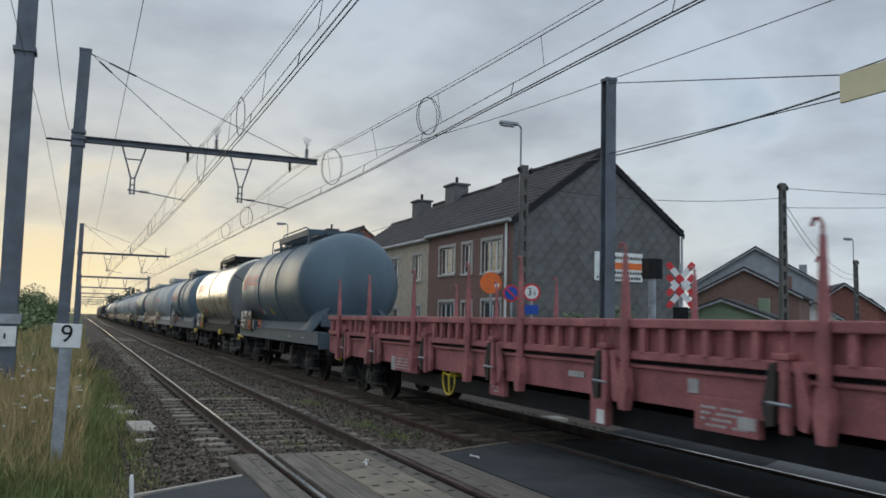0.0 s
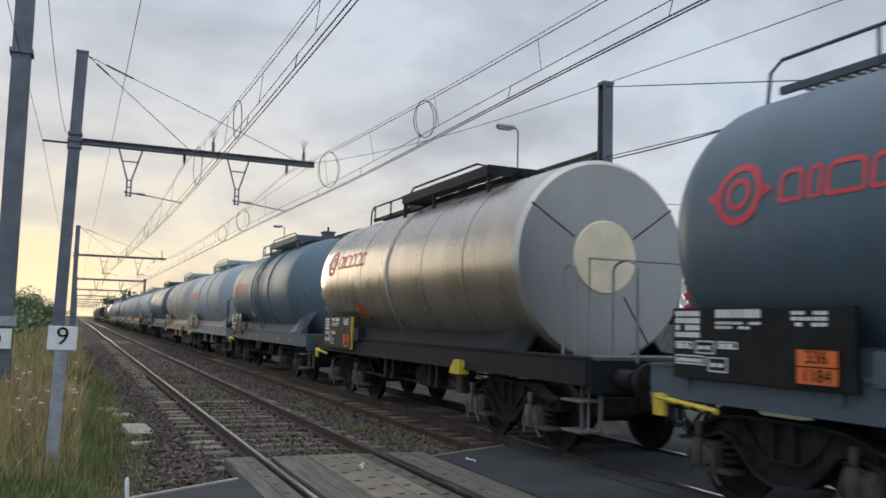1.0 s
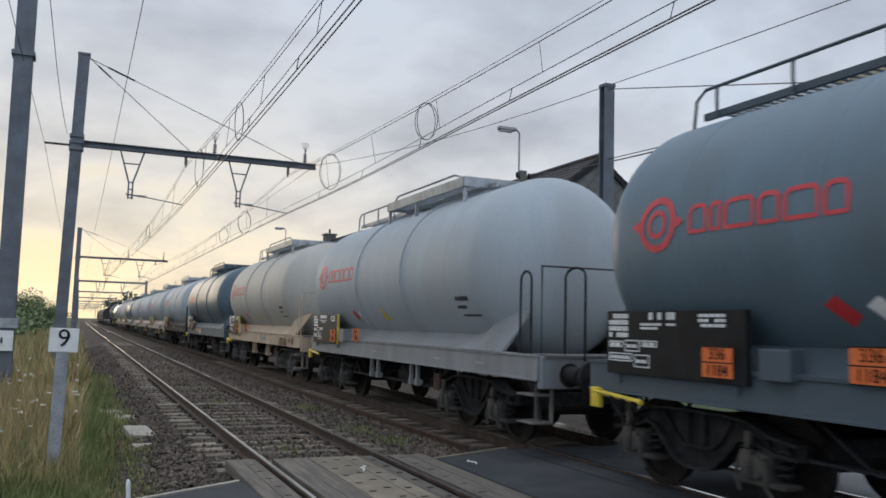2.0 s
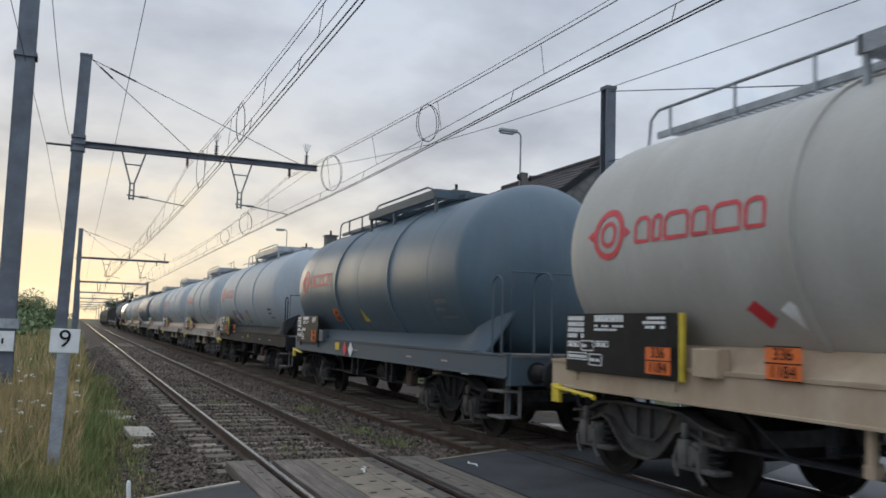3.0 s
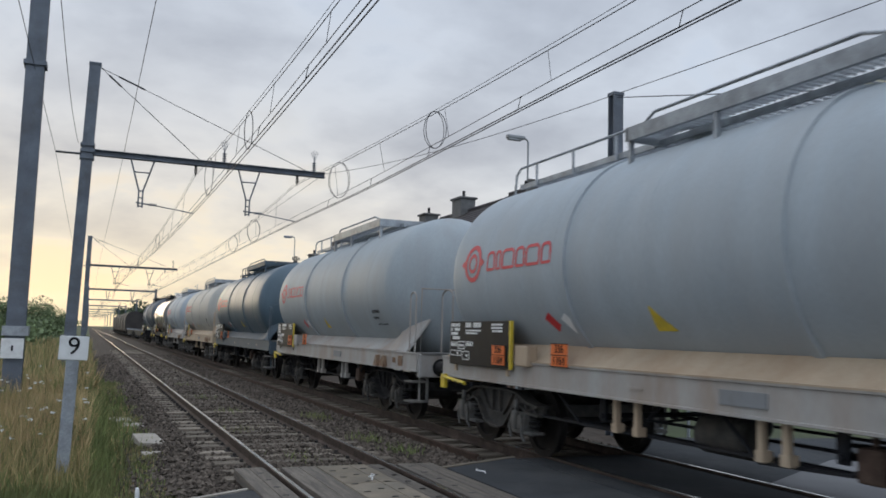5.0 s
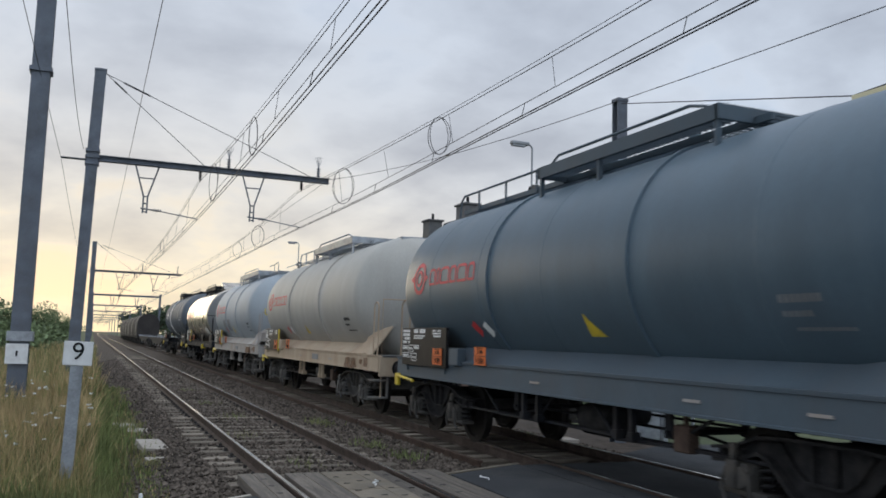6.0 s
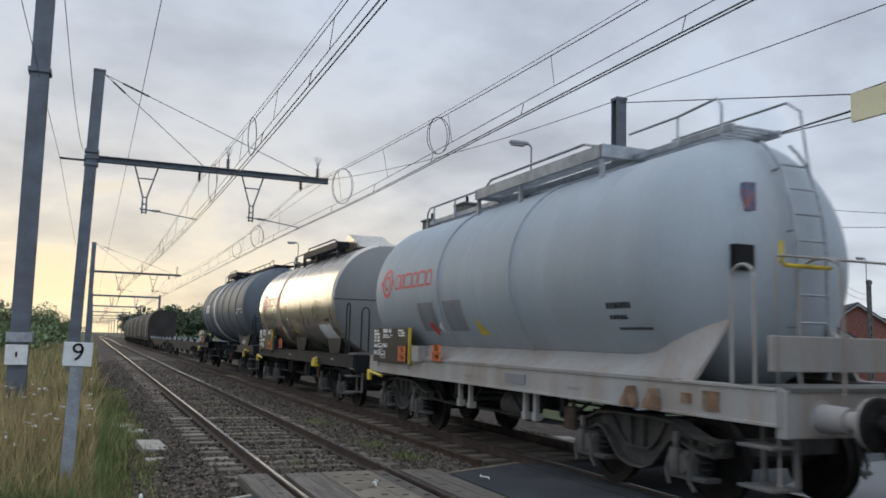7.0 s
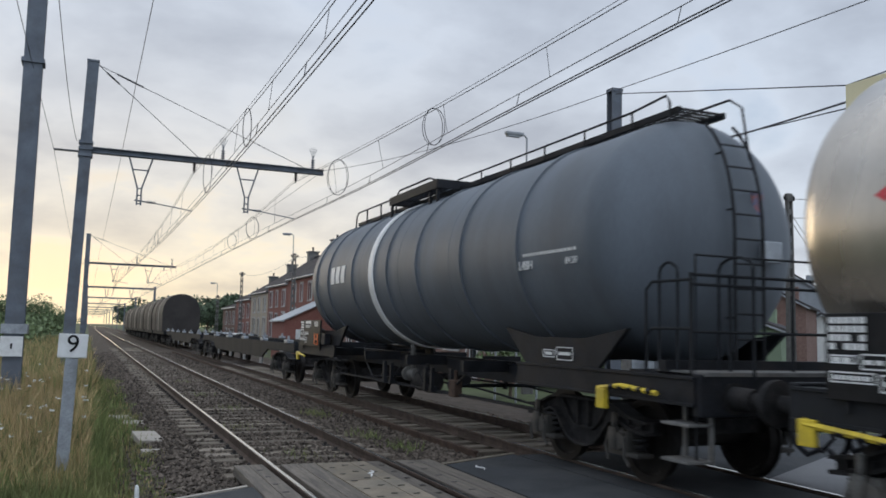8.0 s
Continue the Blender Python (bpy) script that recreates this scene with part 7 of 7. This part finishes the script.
    tube(bm, [(-0.95, 0.35, 0.85), (-0.95, 0.35, 1.4)], 0.05, 8)
    part("outlet_valve", bm, M["axle_grey"], w, "grey outlet valve below the barrel")


last_tank_extras(TRAIN[-1])
for s in (-3.3, 0.4, 4.6):
    for sx in (-1, 1):
        part("saddle_plate", extrude_profile(B(), [(s - 0.7, 1.72), (s + 0.7, 1.72), (s + 0.45, 1.27), (s - 0.45, 1.27)], "x", sx * 1.05 - 0.04, sx * 1.05 + 0.04), M["dark_steel"], TRAIN[-2])


def latch(w, x, s, y, material):
    """A hinge post at a joint of the drop sides, between two leaning levers."""
    bm = B()
    box(bm, x + s * 0.02, x + s * 0.09, y - 0.045, y + 0.045, 0.78, 1.4, 0.012)
    box(bm, x + s * 0.02, x + s * 0.12, y - 0.085, y + 0.085, 1.4, 1.46, 0.012)
    tube(bm, [(x + s * 0.09, y, 1.47), (x + s * 0.09, y, 1.55)], 0.03, 6)
    post = part("side_latch", bm, material, w)
    for d in (-1, 1):
        bm = B()
        extrude_profile(bm, [(y + d * 0.1, 1.38), (y + d * 0.18, 1.36), (y + d * 0.27, 1.0), (y + d * 0.22, 0.82), (y + d * 0.14, 0.84)], "x", x + s * 0.02, x + s * 0.07)
        part("lever", bm, M["hood_brown"] if d > 0 else material, post, "dark leaning lever" if d > 0 else "")
    part("latch_pin", tube(B(), [(x + s * 0.14, y - 0.13, 1.03), (x + s * 0.14, y + 0.13, 1.04)], 0.016, 6), M["galvanised"], post, "bright steel pin")


def stake_wagon(rear, L=27.0):
    h = L / 2
    w = thing("stake_wagon", "faded red flat wagon with low sides and stakes", "flat wagon", at=pose(TRACK_B, rear - h, 0))
    mr = M["wagon_red"]
    # floor coloured dark so the slit beside it reads as shade
    part("floor", box(B(), -1.24, 1.24, -h + 0.7, h - 0.7, 1.16, 1.24), M["dark_steel"], w, "dark floor")
    joints = [h - 0.62, 11.41, 9.36, 6.69, 4.14, 1.35, -1.27, -3.9, -6.4, -9.2, -11.4, -h + 0.62]
    for s in (-1, 1):
        x = s * 1.36
        for y1, y0 in zip(joints, joints[1:]):
            y0, y1 = y0 + 0.02, y1 - 0.02
            bm = B()
            box(bm, x - s * 0.04 - 0.012, x - s * 0.04 + 0.012, y0, y1, 1.3, 1.73)
            box(bm, x - 0.06, x + 0.08, y0, y1, 1.635, 1.735, 0.015) if s > 0 else box(bm, x - 0.08, x + 0.06, y0, y1, 1.635, 1.735, 0.015)
            box(bm, x - 0.055, x + 0.055, y0, y1, 1.3, 1.39, 0.012)
            m = max(2, int((y1 - y0) / 0.31))
            for j in range(1, m):
                yy = y0 + (y1 - y0) * j / m
                extrude_profile(bm, [(x, 1.36), (x + s * 0.07, 1.38), (x + s * 0.06, 1.66), (x, 1.66)], "y", yy - 0.04, yy + 0.04)
            part("side_board", bm, mr, w, "ribbed red drop side")
        for dy in joints[1:-1]:
            latch(w, x, s, dy, mr)
        # dark strip added behind the slit below the drop sides, where only shade is
        part("slit_backing", box(B(), s * 1.26 - 0.02, s * 1.26 + 0.02, -h + 0.7, h - 0.7, 1.18, 1.36), M["dark_steel"], w)
        bm = B()
        box(bm, s * 1.3 - 0.03, s * 1.3 + 0.03, -h + 0.62, h - 0.62, 0.85, 1.215, 0.01)
        box(bm, s * 1.3 - 0.075, s * 1.3 + 0.075, -h + 0.62, h - 0.62, 1.21, 1.25, 0.01)
        part("sole_bar", bm, mr, w)
        for y0, y1, z0 in ((7.3, 8.62, 0.72), (-0.87, -0.03, 0.68), (3.96, 4.42, 0.62), (-7.8, -6.9, 0.7)):
            plate = part("lettering_plate", box(B(), s * 1.3 - 0.036, s * 1.3 + 0.036, y0, y1, z0, 1.0, 0.006), mr, w)
            bm = B()
            for k in range(4):
                n = int((y1 - y0 - 0.2) / 0.07)
                for j in range(n):
                    if (j * 7 + k * 3) % 5:
                        ya = y1 - 0.1 - j * 0.07
                        box(bm, s * 1.338 - 0.003, s * 1.338 + 0.003, ya - 0.05, ya, z0 + 0.05 + 0.055 * k, z0 + 0.075 + 0.055 * k)
            part("stencil_mark", bm, M["stone_sill"], plate, "faded white lines of stencil")
        for y0, y1, z0, z1 in ((8.42, 8.6, 0.72, 0.98), (-0.84, -0.62, 0.75, 0.86), (-0.1, 0.05, 1.02, 1.16), (1.9, 2.25, 1.03, 1.1)):
            part("stencil_mark", box(B(), s * 1.342 - 0.004, s * 1.342 + 0.004, y0, y1, z0, z1), M["stone_sill"], w, "white stencil patch")
        bracket = part("foot_bracket", box(B(), s * 1.3 - 0.05, s * 1.3 + 0.05, 1.45, 1.76, 0.52, 0.86, 0.01), mr, w)
        part("bracket_plate", box(B(), s * 1.352 - 0.004, s * 1.352 + 0.004, 1.47, 1.62, 0.54, 0.7), M["white_paint"], bracket, "white plate")
        for y in (11.85, 9.71, 7.21, 4.93, 3.28, 0.93, -1.71, -4.4, -6.4, -8.2, -10.3, -12.0):
            bm = B()
            xs = x + s * 0.1
            tube(bm, [(xs, y, 0.82), (xs, y, 1.25), (xs, y, 1.8), (xs + s * 0.0, y, 2.42)], [0.036, 0.052, 0.05, 0.028], 8)
            tube(bm, [(xs, y, 2.4), (xs, y, 2.5), (xs, y + 0.03, 2.55), (xs, y + 0.08, 2.56), (xs, y + 0.11, 2.5)], 0.018, 6)
            extrude_profile(bm, [(y - 0.05, 0.76), (y + 0.05, 0.76), (y + 0.09, 1.0), (y + 0.05, 1.2), (y - 0.05, 1.2), (y - 0.09, 1.0)], "x", xs - 0.05, xs + 0.05)
            part("stake", bm, mr, w, "tapered red steel stake with a hooked tip")
    for s in (-1, 1):
        bm = B()
        yy = s * (h - 0.62)
        box(bm, -1.36, 1.36, yy - 0.04, yy + 0.04, 0.88, 1.72, 0.01)
        part("end_board", bm, mr, w)
        for sx in (-0.875, 0.875):
            cached("buffer", "buffer", buffer_mesh, M["cast_iron"], w, "greasy steel buffer", 40).matrix_basis = pose(sx, s * (h - 0.6), 1.06, 0, 0, 0 if s > 0 else 180)
    # the wide lower slab is added so the underside reads black
    part("centre_sill", box(box(B(), -0.45, 0.45, -h + 0.7, h - 0.7, 0.75, 1.15), -1.1, 1.1, -h + 4.8, h - 4.8, 0.5, 0.74), M["dark_steel"], w)
    for by in (-h + 2.3, h - 2.3):
        bogie(w, by, M["cast_iron"], "cast_iron")
    bm = B()
    pts = [(-1.3, 5.97 + 0.24 * math.cos(a), 0.73 + 0.26 * math.sin(a)) for a in np.linspace(0, 2 * math.pi, 25)]
    tube(bm, pts, 0.014, 6, False)
    for a in (0.4, 2.5, 4.6):
        tube(bm, [(-1.3, 5.97, 0.78), (-1.3, 5.97 + 0.24 * math.cos(a), 0.73 + 0.26 * math.sin(a))], 0.014, 5)
    tube(bm, [(-1.3, 5.97, 0.78), (-0.6, 5.97, 0.8)], 0.03, 6)
    part("lifting_bracket", box(B(), -1.42, -1.36, 11.85, 12.05, 0.72, 0.9, 0.01), M["yellow_paint"], w, "yellow lifting bracket")
    part("handbrake_wheel", bm, M["yellow_paint"], w, "yellow-rimmed handbrake wheel")
    return w


TRAIN.append(stake_wagon(20.1, 27.0))


def container_flat(front, L):
    h = L / 2
    w = thing("container_flat", "empty container flat wagon with a dark open frame", "flat wagon", "empty container flats", at=pose(TRACK_B, front + h, 0))
    ms = M["dark_sill"]
    for s in (-1, 1):
        bm = B()
        prof = [(-h + 0.6, 1.2), (h - 0.6, 1.2), (h - 0.6, 0.95), (h - 4.6, 0.95), (h - 5.6, 0.62), (-h + 5.6, 0.62), (-h + 4.6, 0.95), (-h + 0.6, 0.95)]
        extrude_profile(bm, prof, "x", s * 1.15 - 0.03, s * 1.15 + 0.03)
        part("side_sill", bm, ms, w)
        for k in range(6):
            yy = -h + 1.5 + k * (L - 3) / 5
            bm = box(B(), s * 1.15 - 0.1, s * 1.15 + 0.1, yy - 0.25, yy + 0.25, 1.2, 1.3, 0.02)
            tube(bm, [(s * 1.15, yy, 1.3), (s * 1.15, yy, 1.42)], 0.04, 6)
            part("container_spigot", bm, M["galvanised"], w)
        bm = B()
        for k in range(4):
            yy = -h + 6 + k * (L - 12) / 3
            extrude_profile(bm, [(yy - 0.5, 0.95), (yy + 0.5, 0.95), (yy + 0.2, 0.4), (yy - 0.2, 0.4)], "x", s * 1.1 - 0.02, s * 1.1 + 0.02)
        part("frame_gusset", bm, M["silver_sill"], w)
        for sx in (-0.875, 0.875):
            cached("buffer", "buffer", buffer_mesh, M["cast_iron"], w, "greasy steel buffer", 40).matrix_basis = pose(sx, s * (h - 0.6), 1.06, 0, 0, 0 if s > 0 else 180)
    bm = B()
    for k in range(9):
        yy = -h + 0.7 + k * (L - 1.4) / 8
        box(bm, -1.12, 1.12, yy - 0.08, yy + 0.08, 1.0, 1.15)
    part("cross_beams", bm, ms, w)
    for by in (-h + 2.6, h - 2.6):
        bogie(w, by, M["cast_iron"], "cast_iron")
    return w


def hood_wagon(front, L, material, label):
    h = L / 2
    w = thing("hood_wagon", label, "hood wagon", "hooded wagons at the train's tail", at=pose(TRACK_B, front + h, 0))
    prof = [(-1.42, 1.2), (-1.45, 2.6), (-1.36, 3.2), (-1.12, 3.7), (-0.7, 4.02), (-0.25, 4.15), (0.25, 4.15), (0.7, 4.02), (1.12, 3.7), (1.36, 3.2), (1.45, 2.6), (1.42, 1.2)]
    for k in range(3):
        q = 1.0 - 0.025 * (k == 1)
        bm = B()
        extrude_profile(bm, [(x * q, 1.2 + (z - 1.2) * q) for x, z in prof], "y", -h + 0.8 + k * (L - 1.6) / 3, -h + 0.8 + (k + 1) * (L - 1.6) / 3)
        part("hood", bm, material, w, "rounded sliding hood")
    for yy in (-h + 0.8 + (L - 1.6) / 3,):
        bm = B()
        extrude_profile(bm, [(x * 1.02, 1.18 + (z - 1.18) * 1.012) for x, z in prof], "y", yy, yy + 0.09)
        part("hood_rim", bm, M["grey_sill"], w, "pale rim of the hood")
    part("frame", box(B(), -1.3, 1.3, -h + 0.62, h - 0.62, 0.9, 1.2, 0.02), M["dark_sill"], w)
    for s in (-1, 1):
        for sx in (-0.875, 0.875):
            cached("buffer", "buffer", buffer_mesh, M["cast_iron"], w, "greasy steel buffer", 40).matrix_basis = pose(sx, s * (h - 0.6), 1.06, 0, 0, 0 if s > 0 else 180)
    for by in (-h + 2.6, h - 2.6):
        bogie(w, by, M["cast_iron"], "cast_iron")
    return w


TRAIN.append(container_flat(222.2, 22.4))
TRAIN.append(container_flat(244.6, 22.4))
y = 267.0
for k in range(6):
    TRAIN.append(hood_wagon(y, 12.6, M["hood_brown"], "dark brown hood wagon with a pale rim"))
    y += 12.6


def wagon_extras():
    a, b, c, d, e, f, g, hh, i, j, k, l, m, n = TRAIN[:14]
    # danger labels and a yellow plate on the frame of the dark wagon
    for y, mt, nm in ((1.5, "red_sign", "danger_label"), (1.08, "white_paint", "danger_label")):
        bm = B()
        extrude_profile(bm, [(y - 0.17, 1.14), (y, 1.31), (y + 0.17, 1.14), (y, 0.97)], "x", -1.352, -1.342)
        part(nm, bm, M[mt], f, "diamond-shaped danger label")
    part("yellow_plate", box(B(), -1.352, -1.342, 1.95, 2.27, 1.1, 1.27), M["yellow_paint"], f, "small yellow plate with black bars")
    for w2, y in ((b, 2.72), (f, 2.42)):
        bm = B()
        wrap_poly(bm, [(-y - 0.2, TANK_Z - 0.86), (-y + 0.2, TANK_Z - 0.86), (-y + 0.2, TANK_Z - 0.58), (-y - 0.2, TANK_Z - 0.58)], 1.46, TANK_Z, 0.01)
        plate = part("hazard_plate", bm, M["orange_plate"], w2, "orange plate with black danger numbers")
        bm = B()
        wrap_poly(bm, [(-y - 0.2, TANK_Z - 0.726), (-y + 0.2, TANK_Z - 0.726), (-y + 0.2, TANK_Z - 0.714), (-y - 0.2, TANK_Z - 0.714)], 1.46, TANK_Z, 0.014)
        part("plate_border", bm, M["black_paint"], plate)
        for dz, words in ((-0.655, "336"), (-0.795, "1184")):
            lean = math.degrees(math.asin(dz / 1.46))
            t2 = part("number", text_mesh(words, 0.14, M["black_paint"]), None, plate)
            t2.matrix_basis = pose(on_side(1.46, TANK_Z, dz, 0.012), y, TANK_Z + dz, 0, lean, 0) @ FACE_W
    for w2 in (b, n):
        bm = B()
        y = -2.4
        extrude_profile(bm, [(y - 0.2, 0.9), (y + 0.2, 0.9), (y + 0.02, 1.12), (y - 0.2, 1.12)], "x", -1.42, -1.25)
        part("lifting_bracket", bm, M["yellow_paint"], w2, "yellow lifting bracket")
    # white label sheet and dark scrawls low on the bare steel tank
    bm = B()
    wrap_poly(bm, [(2.6, TANK_Z - 1.0), (3.9, TANK_Z - 1.0), (3.7, TANK_Z - 0.62), (2.5, TANK_Z - 0.62)], 1.46, TANK_Z, 0.007)
    part("label_sheet", bm, M["white_paint"], n, "white label sheet")
    rng = random.Random(4)
    for x0, z0, nn, size in ((-4.5, TANK_Z - 0.36, 9, 0.17), (-1.8, TANK_Z - 0.62, 5, 0.26), (0.2, TANK_Z - 0.5, 8, 0.2)):
        bm = B()
        x = x0
        for q in range(nn):
            pts = [(x + rng.uniform(-0.3, 0.9) * size * 0.7, z0 + rng.uniform(-0.6, 0.6) * size) for _ in range(4)]
            wrap_strip(bm, pts, 0.028, 1.46, TANK_Z, 0.006)
            x += size * 0.95
        part("scrawl", bm, M["black_paint"], n, "dark illegible spray scrawl")
    # brown streak band on the same tank
    bm = B()
    lathe(bm, [(-0.16, 1.463), (-0.15, 1.466), (0.15, 1.466), (0.16, 1.463)], "y", (0, 2.17, TANK_Z), 64, False)
    part("streak_band", bm, M["beige_sill"], n, "brown-stained cladding band")
    # sloped sheet beside the dome
    bm = B()
    extrude_profile(bm, [(-3.4, 4.05), (-1.9, 4.05), (-1.9, 4.32), (-2.2, 4.5)], "x", -0.5, 0.5)
    part("dome_guard", bm, M["steel"], n, "bent steel guard sheet")
    # small hood over the end of two pale tanks
    for w2, hl in ((g, 6.84), (l, 6.85)):
        bm = B()
        box(bm, -0.4, 0.4, -hl + 2.0, -hl + 2.35, TANK_Z + 1.36, TANK_Z + 1.42, 0.01)
        box(bm, -0.32, 0.32, -hl + 2.1, -hl + 2.3, TANK_Z + 1.2, TANK_Z + 1.36)
        part("end_bracket", bm, M["galvanised"], w2, "small bracket on the tank shoulder")
    bm = B()
    yx, yz = -0.82, 2.42
    tube(bm, [(yx - 0.3, -5.66, yz + 0.22), (yx - 0.3, -5.66, yz + 0.04), (yx - 0.26, -5.66, yz), (yx + 0.3, -5.66, yz)], 0.022, 6)
    part("pipe_handle", bm, M["yellow_paint"], m, "yellow bent pipe handle on the railing")
    # colourful sticker and label box on tank ends
    for w2, hl, tk in ((hh, 6.25, "mid"), (m, 6.41, "pale")):
        ta = -hl + 1.72
        part("sticker", box(B(), -0.55, -0.42, ta + 0.08, ta + 0.16, TANK_Z + 0.5, TANK_Z + 0.8), M["sticker"], w2, "faded coloured sticker")
        part("label_box", box(B(), -0.75, -0.5, ta + 0.02, ta + 0.22, TANK_Z - 0.15, TANK_Z + 0.12, 0.01), M["black_paint"], w2, "small black label box")


wagon_extras()


# ---- what moves ----
SPEED = 24.77


def motions():
    for w in TRAIN:
        y0 = w.location.y
        walk(w, [(0.0, pose(TRACK_B, y0, 0)), (8.0, pose(TRACK_B, y0 - SPEED * 8.0, 0))])


motions()
